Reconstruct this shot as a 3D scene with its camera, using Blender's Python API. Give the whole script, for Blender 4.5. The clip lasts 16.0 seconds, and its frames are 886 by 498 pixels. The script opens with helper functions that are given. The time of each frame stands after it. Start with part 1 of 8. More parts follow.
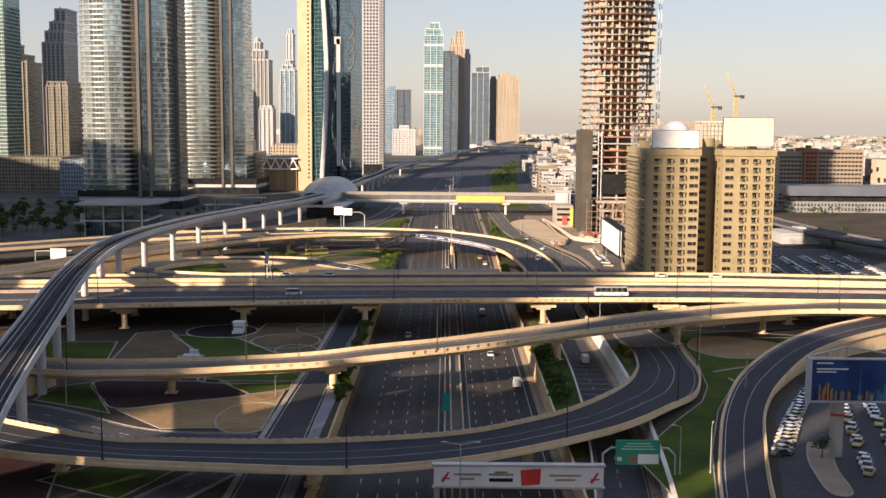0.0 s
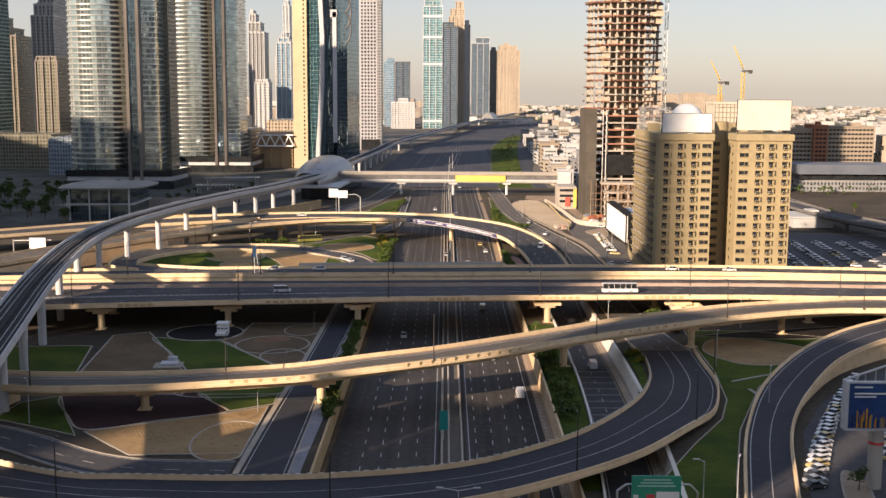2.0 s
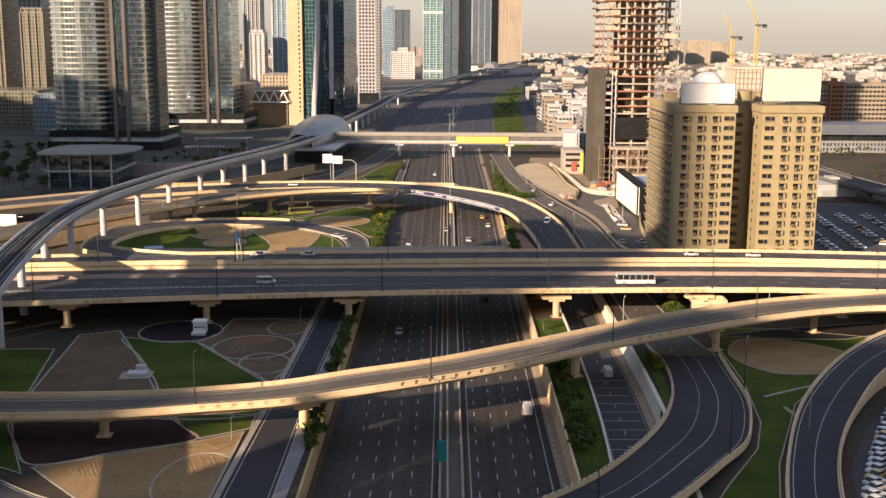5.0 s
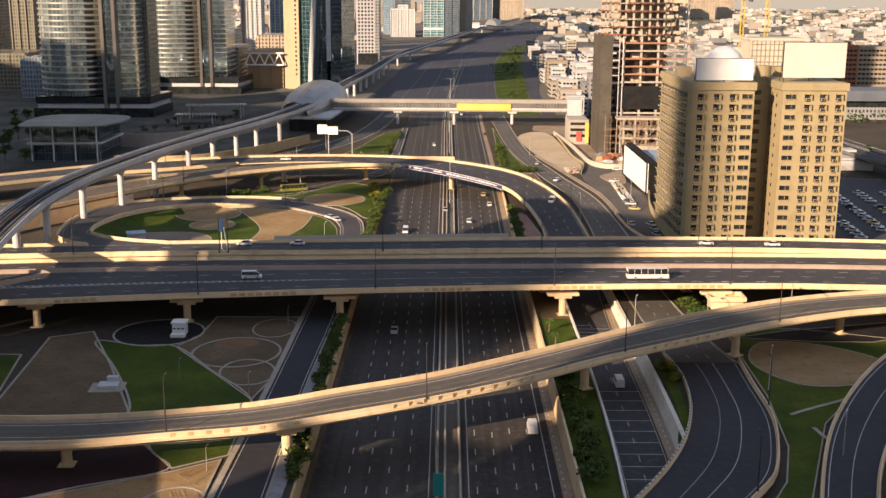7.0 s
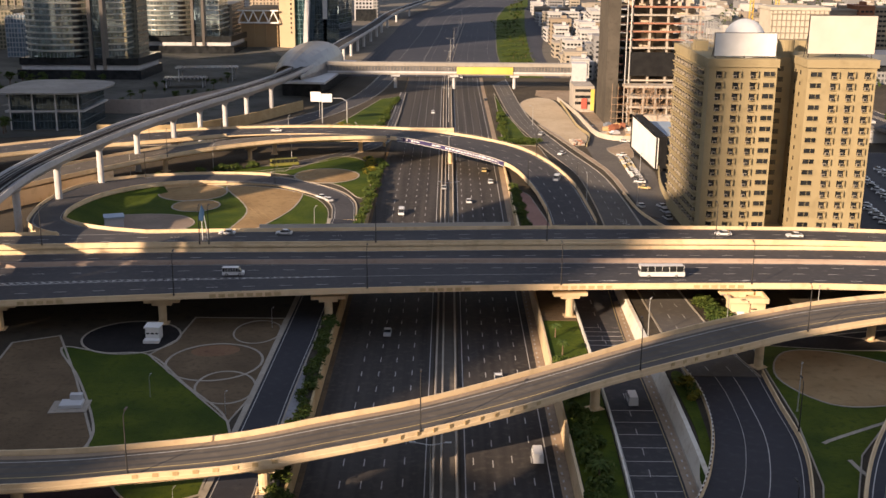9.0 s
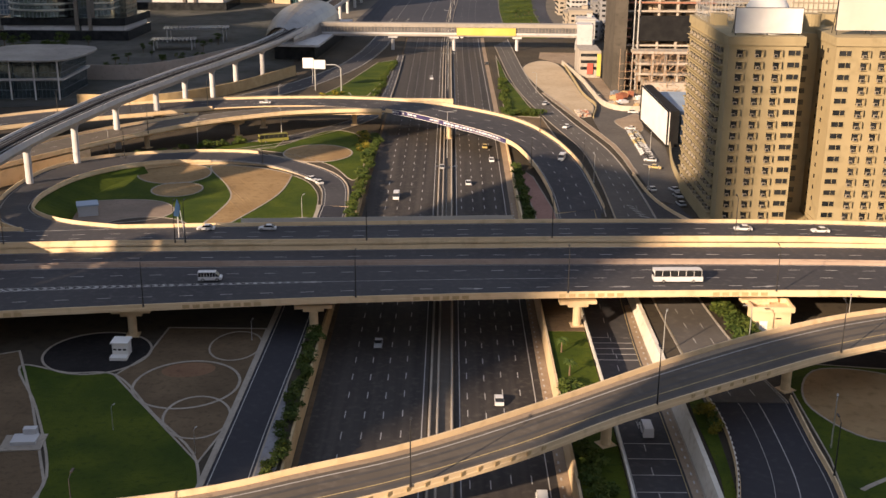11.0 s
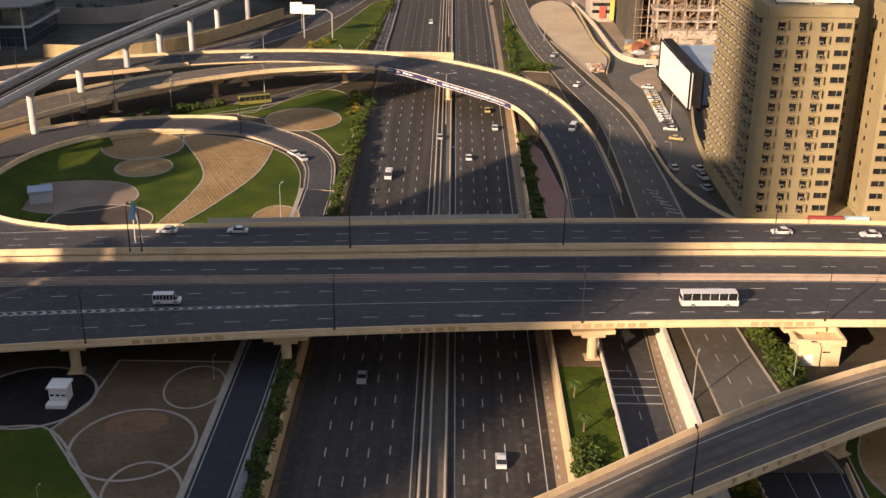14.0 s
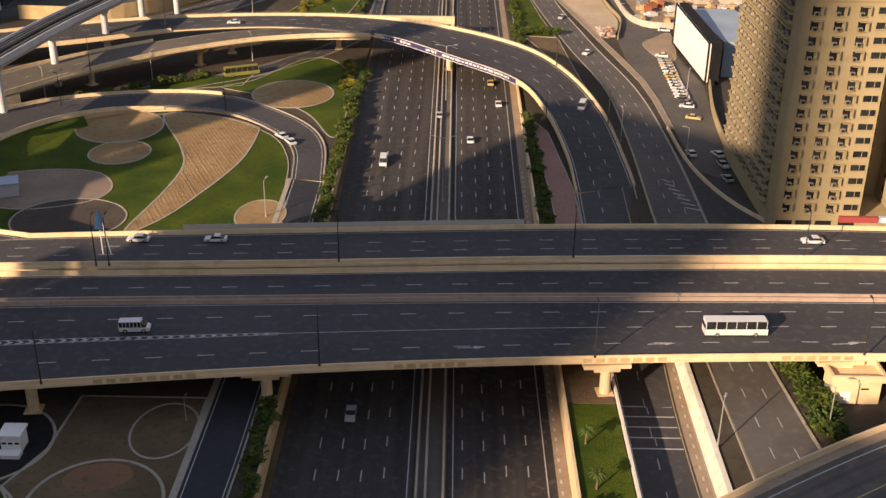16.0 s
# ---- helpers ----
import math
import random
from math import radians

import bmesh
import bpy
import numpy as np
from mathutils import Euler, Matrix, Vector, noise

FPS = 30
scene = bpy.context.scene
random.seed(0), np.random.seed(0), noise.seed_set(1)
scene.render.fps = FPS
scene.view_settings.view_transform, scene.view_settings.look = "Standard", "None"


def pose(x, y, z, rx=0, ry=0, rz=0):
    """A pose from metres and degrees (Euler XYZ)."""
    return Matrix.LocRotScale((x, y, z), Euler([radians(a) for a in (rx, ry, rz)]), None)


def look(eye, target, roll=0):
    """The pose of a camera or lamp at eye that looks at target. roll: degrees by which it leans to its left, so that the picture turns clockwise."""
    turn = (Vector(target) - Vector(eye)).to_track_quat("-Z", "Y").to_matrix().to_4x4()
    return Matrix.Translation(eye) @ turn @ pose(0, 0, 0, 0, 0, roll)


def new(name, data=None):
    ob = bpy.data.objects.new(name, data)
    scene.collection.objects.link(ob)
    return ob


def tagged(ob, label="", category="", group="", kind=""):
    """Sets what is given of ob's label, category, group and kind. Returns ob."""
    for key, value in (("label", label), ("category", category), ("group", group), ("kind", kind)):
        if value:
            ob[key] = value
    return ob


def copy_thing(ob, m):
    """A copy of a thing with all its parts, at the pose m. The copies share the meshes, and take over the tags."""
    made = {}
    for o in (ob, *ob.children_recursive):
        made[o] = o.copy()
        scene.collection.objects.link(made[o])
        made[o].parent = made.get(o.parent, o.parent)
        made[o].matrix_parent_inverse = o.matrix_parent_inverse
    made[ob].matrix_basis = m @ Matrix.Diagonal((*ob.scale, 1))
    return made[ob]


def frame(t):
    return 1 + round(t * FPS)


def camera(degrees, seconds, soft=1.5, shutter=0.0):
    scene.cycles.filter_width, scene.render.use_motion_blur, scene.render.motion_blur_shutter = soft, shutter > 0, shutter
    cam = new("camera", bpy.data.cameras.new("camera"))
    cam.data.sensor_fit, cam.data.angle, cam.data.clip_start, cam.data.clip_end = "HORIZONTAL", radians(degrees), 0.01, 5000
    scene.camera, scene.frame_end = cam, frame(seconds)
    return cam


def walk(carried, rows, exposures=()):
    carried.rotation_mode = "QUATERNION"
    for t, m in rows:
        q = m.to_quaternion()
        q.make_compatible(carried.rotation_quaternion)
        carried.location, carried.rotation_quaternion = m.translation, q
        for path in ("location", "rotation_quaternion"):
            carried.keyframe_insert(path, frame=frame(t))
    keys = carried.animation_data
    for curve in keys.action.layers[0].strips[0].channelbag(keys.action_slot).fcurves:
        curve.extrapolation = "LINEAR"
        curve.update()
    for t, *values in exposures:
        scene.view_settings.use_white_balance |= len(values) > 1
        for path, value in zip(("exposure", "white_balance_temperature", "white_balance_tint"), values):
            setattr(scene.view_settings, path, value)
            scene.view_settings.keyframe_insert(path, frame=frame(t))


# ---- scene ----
cam = camera(43.0, 16.0)
PATH = [
    (0, (2.71, -73.864, 68.444), (2.706, -71.877, 68.215), 0.4),
    (0.5, (2.868, -67.359, 69.322), (2.864, -65.374, 69.082), 0.4),
    (1, (2.951, -61.091, 70.497), (2.947, -59.107, 70.244), 0.3),
    (1.5, (3.126, -55.224, 71.909), (3.122, -53.242, 71.643), 0.3),
    (2, (3.393, -49.605, 73.283), (3.389, -47.625, 73.002), 0.3),
    (2.5, (3.555, -44.001, 74.593), (3.551, -42.023, 74.298), 0.3),
    (3, (3.735, -38.355, 75.808), (3.73, -36.379, 75.498), 0.2),
    (3.5, (3.724, -33.248, 76.83), (3.719, -31.275, 76.506), 0.3),
    (4, (3.674, -27.796, 77.864), (3.669, -25.825, 77.525), 0.3),
    (6.5, (4.36, 1.793, 85.216), (4.354, 3.745, 84.783), 0.3),
    (7, (4.545, 8.039, 86.377), (4.538, 9.987, 85.925), 0.3),
    (7.5, (4.636, 14.348, 87.756), (4.63, 16.292, 87.283), 0.4),
    (8, (4.612, 20.744, 89.056), (4.606, 22.682, 88.563), 0.4),
    (8.5, (4.81, 27.394, 90.341), (4.803, 29.327, 89.827), 0.4),
    (9, (4.974, 33.982, 91.599), (4.968, 35.909, 91.064), 0.5),
    (11.5, (6.356, 67.822, 98.679), (6.347, 69.715, 98.033), 0.5),
    (12, (6.524, 74.787, 99.928), (6.515, 76.672, 99.26), 0.6),
    (12.5, (6.801, 81.879, 101.264), (6.791, 83.756, 100.573), 0.6),
    (13, (6.992, 88.832, 102.538), (6.982, 90.7, 101.824), 0.6),
    (13.5, (7.275, 96.003, 103.864), (7.264, 97.862, 103.125), 0.6),
    (14, (7.641, 103.044, 105.328), (7.628, 104.892, 104.563), 0.6),
    (14.5, (7.653, 110.028, 106.825), (7.641, 111.865, 106.034), 0.6),
    (15, (7.783, 116.883, 108.351), (7.77, 118.708, 107.533), 0.6),
    (15.5, (7.92, 123.837, 109.872), (7.907, 125.649, 109.026), 0.6),
    (16, (8.087, 130.68, 111.345), (8.072, 132.479, 110.472), 0.7),
]
walk(cam, [(t, look(eye, target, roll)) for t, eye, target, roll in PATH], [(0, 1.02, 6450, 13), (4, 1.0, 6650, 13), (9, 0.95, 7000, 14), (12, 0.93, 7100, 14), (16, 0.83, 7150, 15)])

# ---------------------------------------------------------------- light
SUN_DIR = Vector((0.64, 0.768, -0.36)).normalized()   # the way the sunlight travels
sun_data = bpy.data.lights.new("sun", "SUN")
sun_data.energy, sun_data.angle, sun_data.color = 5.0, radians(0.6), (1.0, 0.78, 0.57)
sun = new("sun", sun_data)
sun.matrix_world = look((-300, -400, 300), Vector((-300, -400, 300)) + SUN_DIR)
world = bpy.data.worlds.new("sky")
scene.world = world
world.use_nodes = True
wn = world.node_tree
sky = wn.nodes.new("ShaderNodeTexSky")
sky.sky_type, sky.sun_disc = "NISHITA", False
sky.sun_elevation = math.asin(-SUN_DIR.z)
sky.sun_rotation = math.atan2(-SUN_DIR.x, -SUN_DIR.y)
sky.air_density, sky.dust_density, sky.ozone_density = 1.0, 0.6, 2.0
haze = wn.nodes.new("ShaderNodeHueSaturation")
haze.inputs["Saturation"].default_value = 0.85
wn.links.new(sky.outputs[0], haze.inputs["Color"])
veil = wn.nodes.new("ShaderNodeMix")
veil.data_type = "RGBA"
veil.inputs[0].default_value = 0.5
# dust haze: warm and pale at the horizon, clearing to blue overhead
look_up = wn.nodes.new("ShaderNodeTexCoord")
split = wn.nodes.new("ShaderNodeSeparateXYZ")
wn.links.new(look_up.outputs["Generated"], split.inputs[0])
ramp = wn.nodes.new("ShaderNodeValToRGB")
ramp.color_ramp.elements[0].position, ramp.color_ramp.elements[0].color = 0.0, (6.6, 5.55, 5.0, 1)
ramp.color_ramp.elements[1].position, ramp.color_ramp.elements[1].color = 1.0, (4.6, 5.7, 8.2, 1)
for at, c in ((0.05, (6.3, 5.6, 5.5, 1)), (0.16, (5.4, 5.5, 6.3, 1)), (0.4, (5.0, 5.5, 6.9, 1))):
    ramp.color_ramp.elements.new(at).color = c
wn.links.new(split.outputs["Z"], ramp.inputs[0])
wn.links.new(ramp.outputs[0], veil.inputs[7])
wn.links.new(haze.outputs[0], veil.inputs[6])
wn.links.new(veil.outputs[2], wn.nodes["Background"].inputs[0])
wn.nodes["Background"].inputs[1].default_value = 0.058

# ---------------------------------------------------------------- materials


def nodes_of(name, rough=0.8, metal=0.0):
    m = bpy.data.materials.new(name)
    m.use_nodes = True
    t = m.node_tree
    b = t.nodes["Principled BSDF"]
    b.inputs["Roughness"].default_value, b.inputs["Metallic"].default_value = rough, metal
    b.inputs["Specular IOR Level"].default_value = 0.5 if rough < 0.6 else 0.15
    return m, t, b


def mixed(t, fac, a, b):
    n = t.nodes.new("ShaderNodeMix")
    n.data_type = "RGBA"
    t.links.new(fac, n.inputs[0])
    for i, c in ((6, a), (7, b)):
        if isinstance(c, tuple):
            n.inputs[i].default_value = (*c, 1)
        else:
            t.links.new(c, n.inputs[i])
    return n.outputs[2]


def noisy(t, scale, detail=4, lo=0.35, hi=0.65, stretch=(1, 1, 1)):
    g = t.nodes.new("ShaderNodeNewGeometry")
    mp = t.nodes.new("ShaderNodeMapping")
    mp.inputs["Scale"].default_value = stretch
    t.links.new(g.outputs["Position"], mp.inputs[0])
    n = t.nodes.new("ShaderNodeTexNoise")
    n.inputs["Scale"].default_value, n.inputs["Detail"].default_value = scale, detail
    t.links.new(mp.outputs[0], n.inputs["Vector"])
    r = t.nodes.new("ShaderNodeMapRange")
    r.inputs[1].default_value, r.inputs[2].default_value = lo, hi
    t.links.new(n.outputs[0], r.inputs[0])
    return r.outputs[0]


def surface(name, a, b, c=None, big=0.05, small=1.2, rough=0.85, metal=0.0, bump=0.0, stretch=(1, 1, 1), bump_scale=3.0):
    """Two tones in broad patches and a third in fine grain."""
    m, t, p = nodes_of(name, rough, metal)
    col = mixed(t, noisy(t, big, 5, 0.35, 0.65, stretch), a, b)
    if c:
        col = mixed(t, noisy(t, small, 6, 0.52, 0.78), col, c)
    t.links.new(col, p.inputs["Base Color"])
    if bump:
        bn = t.nodes.new("ShaderNodeBump")
        bn.inputs["Strength"].default_value, bn.inputs["Distance"].default_value = bump, 0.3
        t.links.new(noisy(t, bump_scale, 6, 0, 1), bn.inputs["Height"])
        t.links.new(bn.outputs[0], p.inputs["Normal"])
    return m


ASPHALT = surface("asphalt", (0.048, 0.047, 0.051), (0.068, 0.066, 0.069), (0.092, 0.088, 0.087), 0.03, 0.6, 0.78, bump=0.1)
ASPHALT_HW = surface("streaked highway asphalt", (0.036, 0.033, 0.032), (0.066, 0.059, 0.054), (0.084, 0.075, 0.066), 0.35, 0.7, 0.78, bump=0.1, stretch=(1, 0.012, 1))
TRACKED = surface("asphalt polished by tyres", (0.064, 0.06, 0.057), (0.084, 0.078, 0.073), (0.094, 0.087, 0.08), 0.08, 0.5, 0.6)
# dark asphalt for roads in shade; the shade's blue is put into its colour
ASPHALT_BLUE = surface("shade-tinted blue-black asphalt", (0.03, 0.031, 0.038), (0.041, 0.042, 0.05), (0.05, 0.05, 0.056), 0.03, 0.6, 0.75, bump=0.1)
# the far carriageways' asphalt has the blue of distant haze mixed in
ASPHALT_FAR = surface("haze-tinted blue-grey asphalt", (0.04, 0.043, 0.054), (0.056, 0.058, 0.07), (0.07, 0.07, 0.078), 0.012, 0.2, 0.8)
# dusty in the parking lot; on the frontage road its paleness imitates low sun
ASPHALT_PALE = surface("dusty sunlit grey asphalt", (0.085, 0.078, 0.072), (0.115, 0.105, 0.095), (0.14, 0.126, 0.11), 0.06, 0.6, 0.85, bump=0.1)
ASPHALT_OLD = surface("worn asphalt", (0.098, 0.085, 0.071), (0.128, 0.111, 0.092), (0.15, 0.13, 0.108), 0.04, 0.5, 0.85, bump=0.1)
CONCRETE = surface("painted beige concrete", (0.63, 0.475, 0.29), (0.72, 0.56, 0.36), (0.5, 0.37, 0.22), 0.06, 0.35, 0.8, bump=0.05)
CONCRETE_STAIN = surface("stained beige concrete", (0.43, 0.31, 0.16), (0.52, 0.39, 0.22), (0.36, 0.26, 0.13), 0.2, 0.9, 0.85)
WHITEWALL = surface("whitewashed wall", (0.62, 0.58, 0.5), (0.7, 0.66, 0.58), (0.5, 0.44, 0.35), 0.1, 0.5, 0.8)
METRO = surface("pale grey precast concrete", (0.46, 0.46, 0.47), (0.55, 0.55, 0.55), (0.38, 0.38, 0.4), 0.06, 0.4, 0.7)
TRACK = surface("track bed concrete", (0.03, 0.028, 0.03), (0.046, 0.043, 0.042), (0.022, 0.02, 0.02), 0.1, 0.6, 0.85)
PAINT = surface("white road paint", (0.38, 0.37, 0.355), (0.46, 0.45, 0.43), (0.25, 0.24, 0.23), 0.3, 2.0, 0.7)
YELLOW = surface("yellow road paint", (0.42, 0.33, 0.16), (0.48, 0.38, 0.2), (0.3, 0.24, 0.13), 0.3, 2.0, 0.7)
KERB = surface("kerb stone", (0.3, 0.265, 0.22), (0.37, 0.33, 0.275), (0.23, 0.2, 0.165), 0.2, 1.5, 0.85)
SAND = surface("raked sand", (0.24, 0.155, 0.075), (0.335, 0.23, 0.118), (0.185, 0.12, 0.056), 0.05, 0.5, 0.95, bump=0.5)
GRAVEL = surface("brown gravel", (0.105, 0.074, 0.045), (0.16, 0.113, 0.068), (0.075, 0.053, 0.033), 0.09, 0.8, 0.95, bump=0.5)
REDGRAVEL = surface("reddish gravel", (0.18, 0.10, 0.06), (0.24, 0.14, 0.08), (0.13, 0.07, 0.045), 0.1, 0.8, 0.95, bump=0.4)
DARKBED = surface("dark maroon ground cover", (0.03, 0.014, 0.016), (0.05, 0.022, 0.022), (0.02, 0.014, 0.012), 0.1, 0.8, 0.95, bump=0.6)
BLACKBED = surface("black gravel", (0.014, 0.013, 0.014), (0.022, 0.02, 0.02), (0.03, 0.027, 0.026), 0.1, 0.8, 0.95, bump=0.4)
GRASS = surface("mown lawn", (0.03, 0.054, 0.005), (0.07, 0.092, 0.008), (0.022, 0.04, 0.005), 0.09, 0.8, 0.9, bump=0.5)
BRICKPAVE = surface("pink block paving", (0.27, 0.15, 0.12), (0.33, 0.19, 0.15), (0.22, 0.12, 0.1), 0.1, 1.0, 0.9)
BEIGEPAVE = surface("beige paving", (0.27, 0.205, 0.145), (0.33, 0.255, 0.185), (0.21, 0.155, 0.11), 0.1, 1.0, 0.9)
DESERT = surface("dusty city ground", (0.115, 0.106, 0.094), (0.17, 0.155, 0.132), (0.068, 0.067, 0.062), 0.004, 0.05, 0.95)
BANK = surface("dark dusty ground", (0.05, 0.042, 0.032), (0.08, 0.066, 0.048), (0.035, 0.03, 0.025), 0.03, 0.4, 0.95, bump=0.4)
LEAF = surface("dark shrub leaves", (0.03, 0.055, 0.012), (0.06, 0.09, 0.02), (0.09, 0.11, 0.03), 0.3, 1.5, 0.75, bump=0.6)
LEAF_PALE = surface("pale shrub leaves", (0.05, 0.075, 0.015), (0.085, 0.11, 0.022), (0.11, 0.12, 0.03), 0.3, 1.5, 0.75, bump=0.6)
FLOWER = surface("yellow flowering shrub", (0.12, 0.12, 0.02), (0.32, 0.24, 0.03), (0.08, 0.1, 0.02), 0.35, 1.2, 0.8, bump=0.6)
BARK = surface("palm bark", (0.12, 0.085, 0.055), (0.17, 0.12, 0.08), (0.08, 0.055, 0.04), 0.5, 3.0, 0.9)
POLE = surface("dark painted steel", (0.03, 0.03, 0.032), (0.045, 0.043, 0.042), None, 0.5, 2, 0.55, 0.3)
POLEG = surface("galvanised steel", (0.42, 0.42, 0.42), (0.52, 0.52, 0.5), None, 0.5, 2, 0.45, 0.6)
WHITE = surface("white sheet", (0.72, 0.71, 0.68), (0.8, 0.79, 0.76), None, 0.2, 2, 0.5)
GREENSIGN = surface("green traffic sign", (0.012, 0.24, 0.15), (0.016, 0.28, 0.18), None, 0.5, 2, 0.4)
HOTEL = surface("beige hotel render", (0.31, 0.25, 0.145), (0.36, 0.295, 0.175), (0.265, 0.215, 0.125), 0.05, 0.3, 0.85)
DARKGLASS = surface("dark window glass", (0.012, 0.014, 0.016), (0.03, 0.032, 0.034), None, 0.3, 2, 0.15)
GREYBOX = surface("air conditioner casing", (0.24, 0.21, 0.17), (0.32, 0.28, 0.22), None, 0.5, 2, 0.6)
YELLOWAD = surface("yellow banner", (0.62, 0.47, 0.1), (0.68, 0.54, 0.16), None, 0.1, 1, 0.5)
RED = surface("red sheet", (0.5, 0.03, 0.04), (0.58, 0.05, 0.05), None, 0.2, 1, 0.5)
BLUE = surface("blue sheet", (0.012, 0.05, 0.13), (0.02, 0.075, 0.17), None, 0.2, 1, 0.5)
NAVY = surface("navy banner", (0.035, 0.03, 0.09), (0.05, 0.04, 0.12), None, 0.2, 1, 0.5)
BLACK = surface("black sheet", (0.012, 0.012, 0.013), (0.02, 0.02, 0.02), None, 0.3, 1, 0.6)
SHELL = surface("brushed grey metal cladding", (0.24, 0.245, 0.25), (0.32, 0.32, 0.315), (0.19, 0.19, 0.195), 0.03, 0.2, 0.38, 0.75)
RAWCON = surface("raw concrete slab", (0.36, 0.32, 0.27), (0.44, 0.39, 0.33), (0.28, 0.24, 0.2), 0.08, 0.4, 0.9)
RUST = surface("rust-red formwork edge", (0.28, 0.12, 0.08), (0.36, 0.18, 0.12), (0.3, 0.22, 0.17), 0.08, 0.5, 0.85)
TYRE = surface("black rubber", (0.012, 0.012, 0.012), (0.02, 0.02, 0.02), None, 1, 3, 0.9)
CRANEY = surface("yellow crane paint", (0.55, 0.36, 0.05), (0.62, 0.42, 0.08), None, 0.3, 2, 0.5)


def car_paint(name, c):
    return surface(name, c, tuple(min(1, v * 1.08) for v in c), None, 0.5, 2, 0.3)


CARS = [car_paint("white car paint", (0.6, 0.6, 0.6)), car_paint("silver car paint", (0.36, 0.37, 0.38)),
        car_paint("dark grey car paint", (0.05, 0.052, 0.056)), car_paint("beige taxi paint", (0.5, 0.38, 0.16))]


def facade(name, glass, band, floor_h=3.6, band_part=0.3, mull=1.6, mull_part=0.12, glass_rough=0.12, metal=0.0, base=0.0, vary=0.5, wavy=0.5):
    """A far curtain wall: spandrel bands by height, mullions along the wall, and panes that differ one from another."""
    m, t, p = nodes_of(name)
    L, N = t.links, t.nodes
    g = N.new("ShaderNodeNewGeometry")
    sx = N.new("ShaderNodeSeparateXYZ")
    L.new(g.outputs["Position"], sx.inputs[0])

    def mth(op, a, b=0.0):
        n = N.new("ShaderNodeMath")
        n.operation = op
        for i, v in enumerate((a, b)):
            if isinstance(v, (int, float)):
                n.inputs[i].default_value = v
            else:
                L.new(v, n.inputs[i])
        return n.outputs[0]
    fz = mth("DIVIDE", mth("SUBTRACT", sx.outputs[2], base), floor_h)
    run = mth("ADD", mth("MULTIPLY", sx.outputs[0], 0.93), mth("MULTIPLY", sx.outputs[1], 0.71))
    fu = mth("DIVIDE", run, mull)
    isband = mth("LESS_THAN", mth("FRACT", fz), band_part)
    ismull = mth("LESS_THAN", mth("FRACT", fu), mull_part)
    solid = mth("MAXIMUM", isband, ismull)
    cell = N.new("ShaderNodeCombineXYZ")
    L.new(mth("FLOOR", fu), cell.inputs[0])
    L.new(mth("FLOOR", fz), cell.inputs[1])
    wnz = N.new("ShaderNodeTexWhiteNoise")
    L.new(cell.outputs[0], wnz.inputs["Vector"])
    light = tuple(min(1, v * (1 + 1.6 * vary) + 0.03 * vary) for v in glass)
    gcol = mixed(t, mth("POWER", wnz.outputs[0], 2.5), glass, light)
    bcol = mixed(t, noisy(t, 0.02, 5), band, tuple(v * 0.8 for v in band))
    L.new(mixed(t, solid, gcol, bcol), p.inputs["Base Color"])
    L.new(mth("ADD", mth("MULTIPLY", solid, 0.45), glass_rough), p.inputs["Roughness"])
    L.new(mth("MULTIPLY", mth("SUBTRACT", 1.0, solid), metal), p.inputs["Metallic"])
    p.inputs["Specular IOR Level"].default_value = 0.5
    bn = N.new("ShaderNodeBump")
    bn.inputs["Strength"].default_value, bn.inputs["Distance"].default_value = 0.6, wavy
    L.new(noisy(t, 0.12, 3, 0, 1, (1.0, 1.0, 0.25)), bn.inputs["Height"])
    L.new(bn.outputs[0], p.inputs["Normal"])
    return m


F_GREENBAND = facade("grey-green glass with bright bands", (0.09, 0.18, 0.17), (0.42, 0.43, 0.39), 3.7, 0.25, 2.4, 0.1, 0.08, 0.5)
F_BLUE = facade("blue glass with thin bands", (0.1, 0.19, 0.27), (0.4, 0.44, 0.47), 3.6, 0.2, 1.8, 0.12, 0.1, 0.3)
F_NIGHT = facade("dark blue tower glass", (0.05, 0.08, 0.115), (0.13, 0.155, 0.18), 3.6, 0.25, 2.4, 0.2, 0.15, 0.2)
F_TEAL = facade("teal glass with white grid", (0.06, 0.17, 0.2), (0.36, 0.41, 0.42), 4.6, 0.26, 6.0, 0.1, 0.12, 0.3)
F_BEIGE = facade("beige stone with windows", (0.08, 0.075, 0.07), (0.45, 0.37, 0.275), 3.5, 0.45, 3.0, 0.5, 0.2)
F_WHITE = facade("white stone with small windows", (0.04, 0.045, 0.05), (0.52, 0.51, 0.5), 3.6, 0.5, 2.8, 0.5, 0.2)
F_GREY = facade("grey concrete with windows", (0.045, 0.05, 0.055), (0.27, 0.27, 0.27), 3.4, 0.45, 2.4, 0.42, 0.2)
F_SLATE = facade("slate blue glass and metal", (0.11, 0.16, 0.21), (0.34, 0.37, 0.4), 3.6, 0.25, 2.2, 0.3, 0.12, 0.2)
F_BROWN = facade("brown-green residential facade", (0.06, 0.065, 0.05), (0.2, 0.18, 0.13), 3.3, 0.4, 2.6, 0.38, 0.2)
TEALGLASS = facade("teal mirror glass", (0.11, 0.23, 0.27), (0.13, 0.22, 0.24), 3.9, 0.06, 1.8, 0.06, 0.05, 0.9, vary=0.3, wavy=0.8)
DUSKGLASS = facade("dusky blue mirror glass", (0.12, 0.17, 0.2), (0.12, 0.15, 0.17), 3.9, 0.06, 1.8, 0.06, 0.05, 0.85, vary=0.3, wavy=0.8)
GOLD = surface("sandstone cladding", (0.42, 0.33, 0.215), (0.48, 0.38, 0.25), (0.37, 0.29, 0.19), 0.02, 0.1, 0.6)
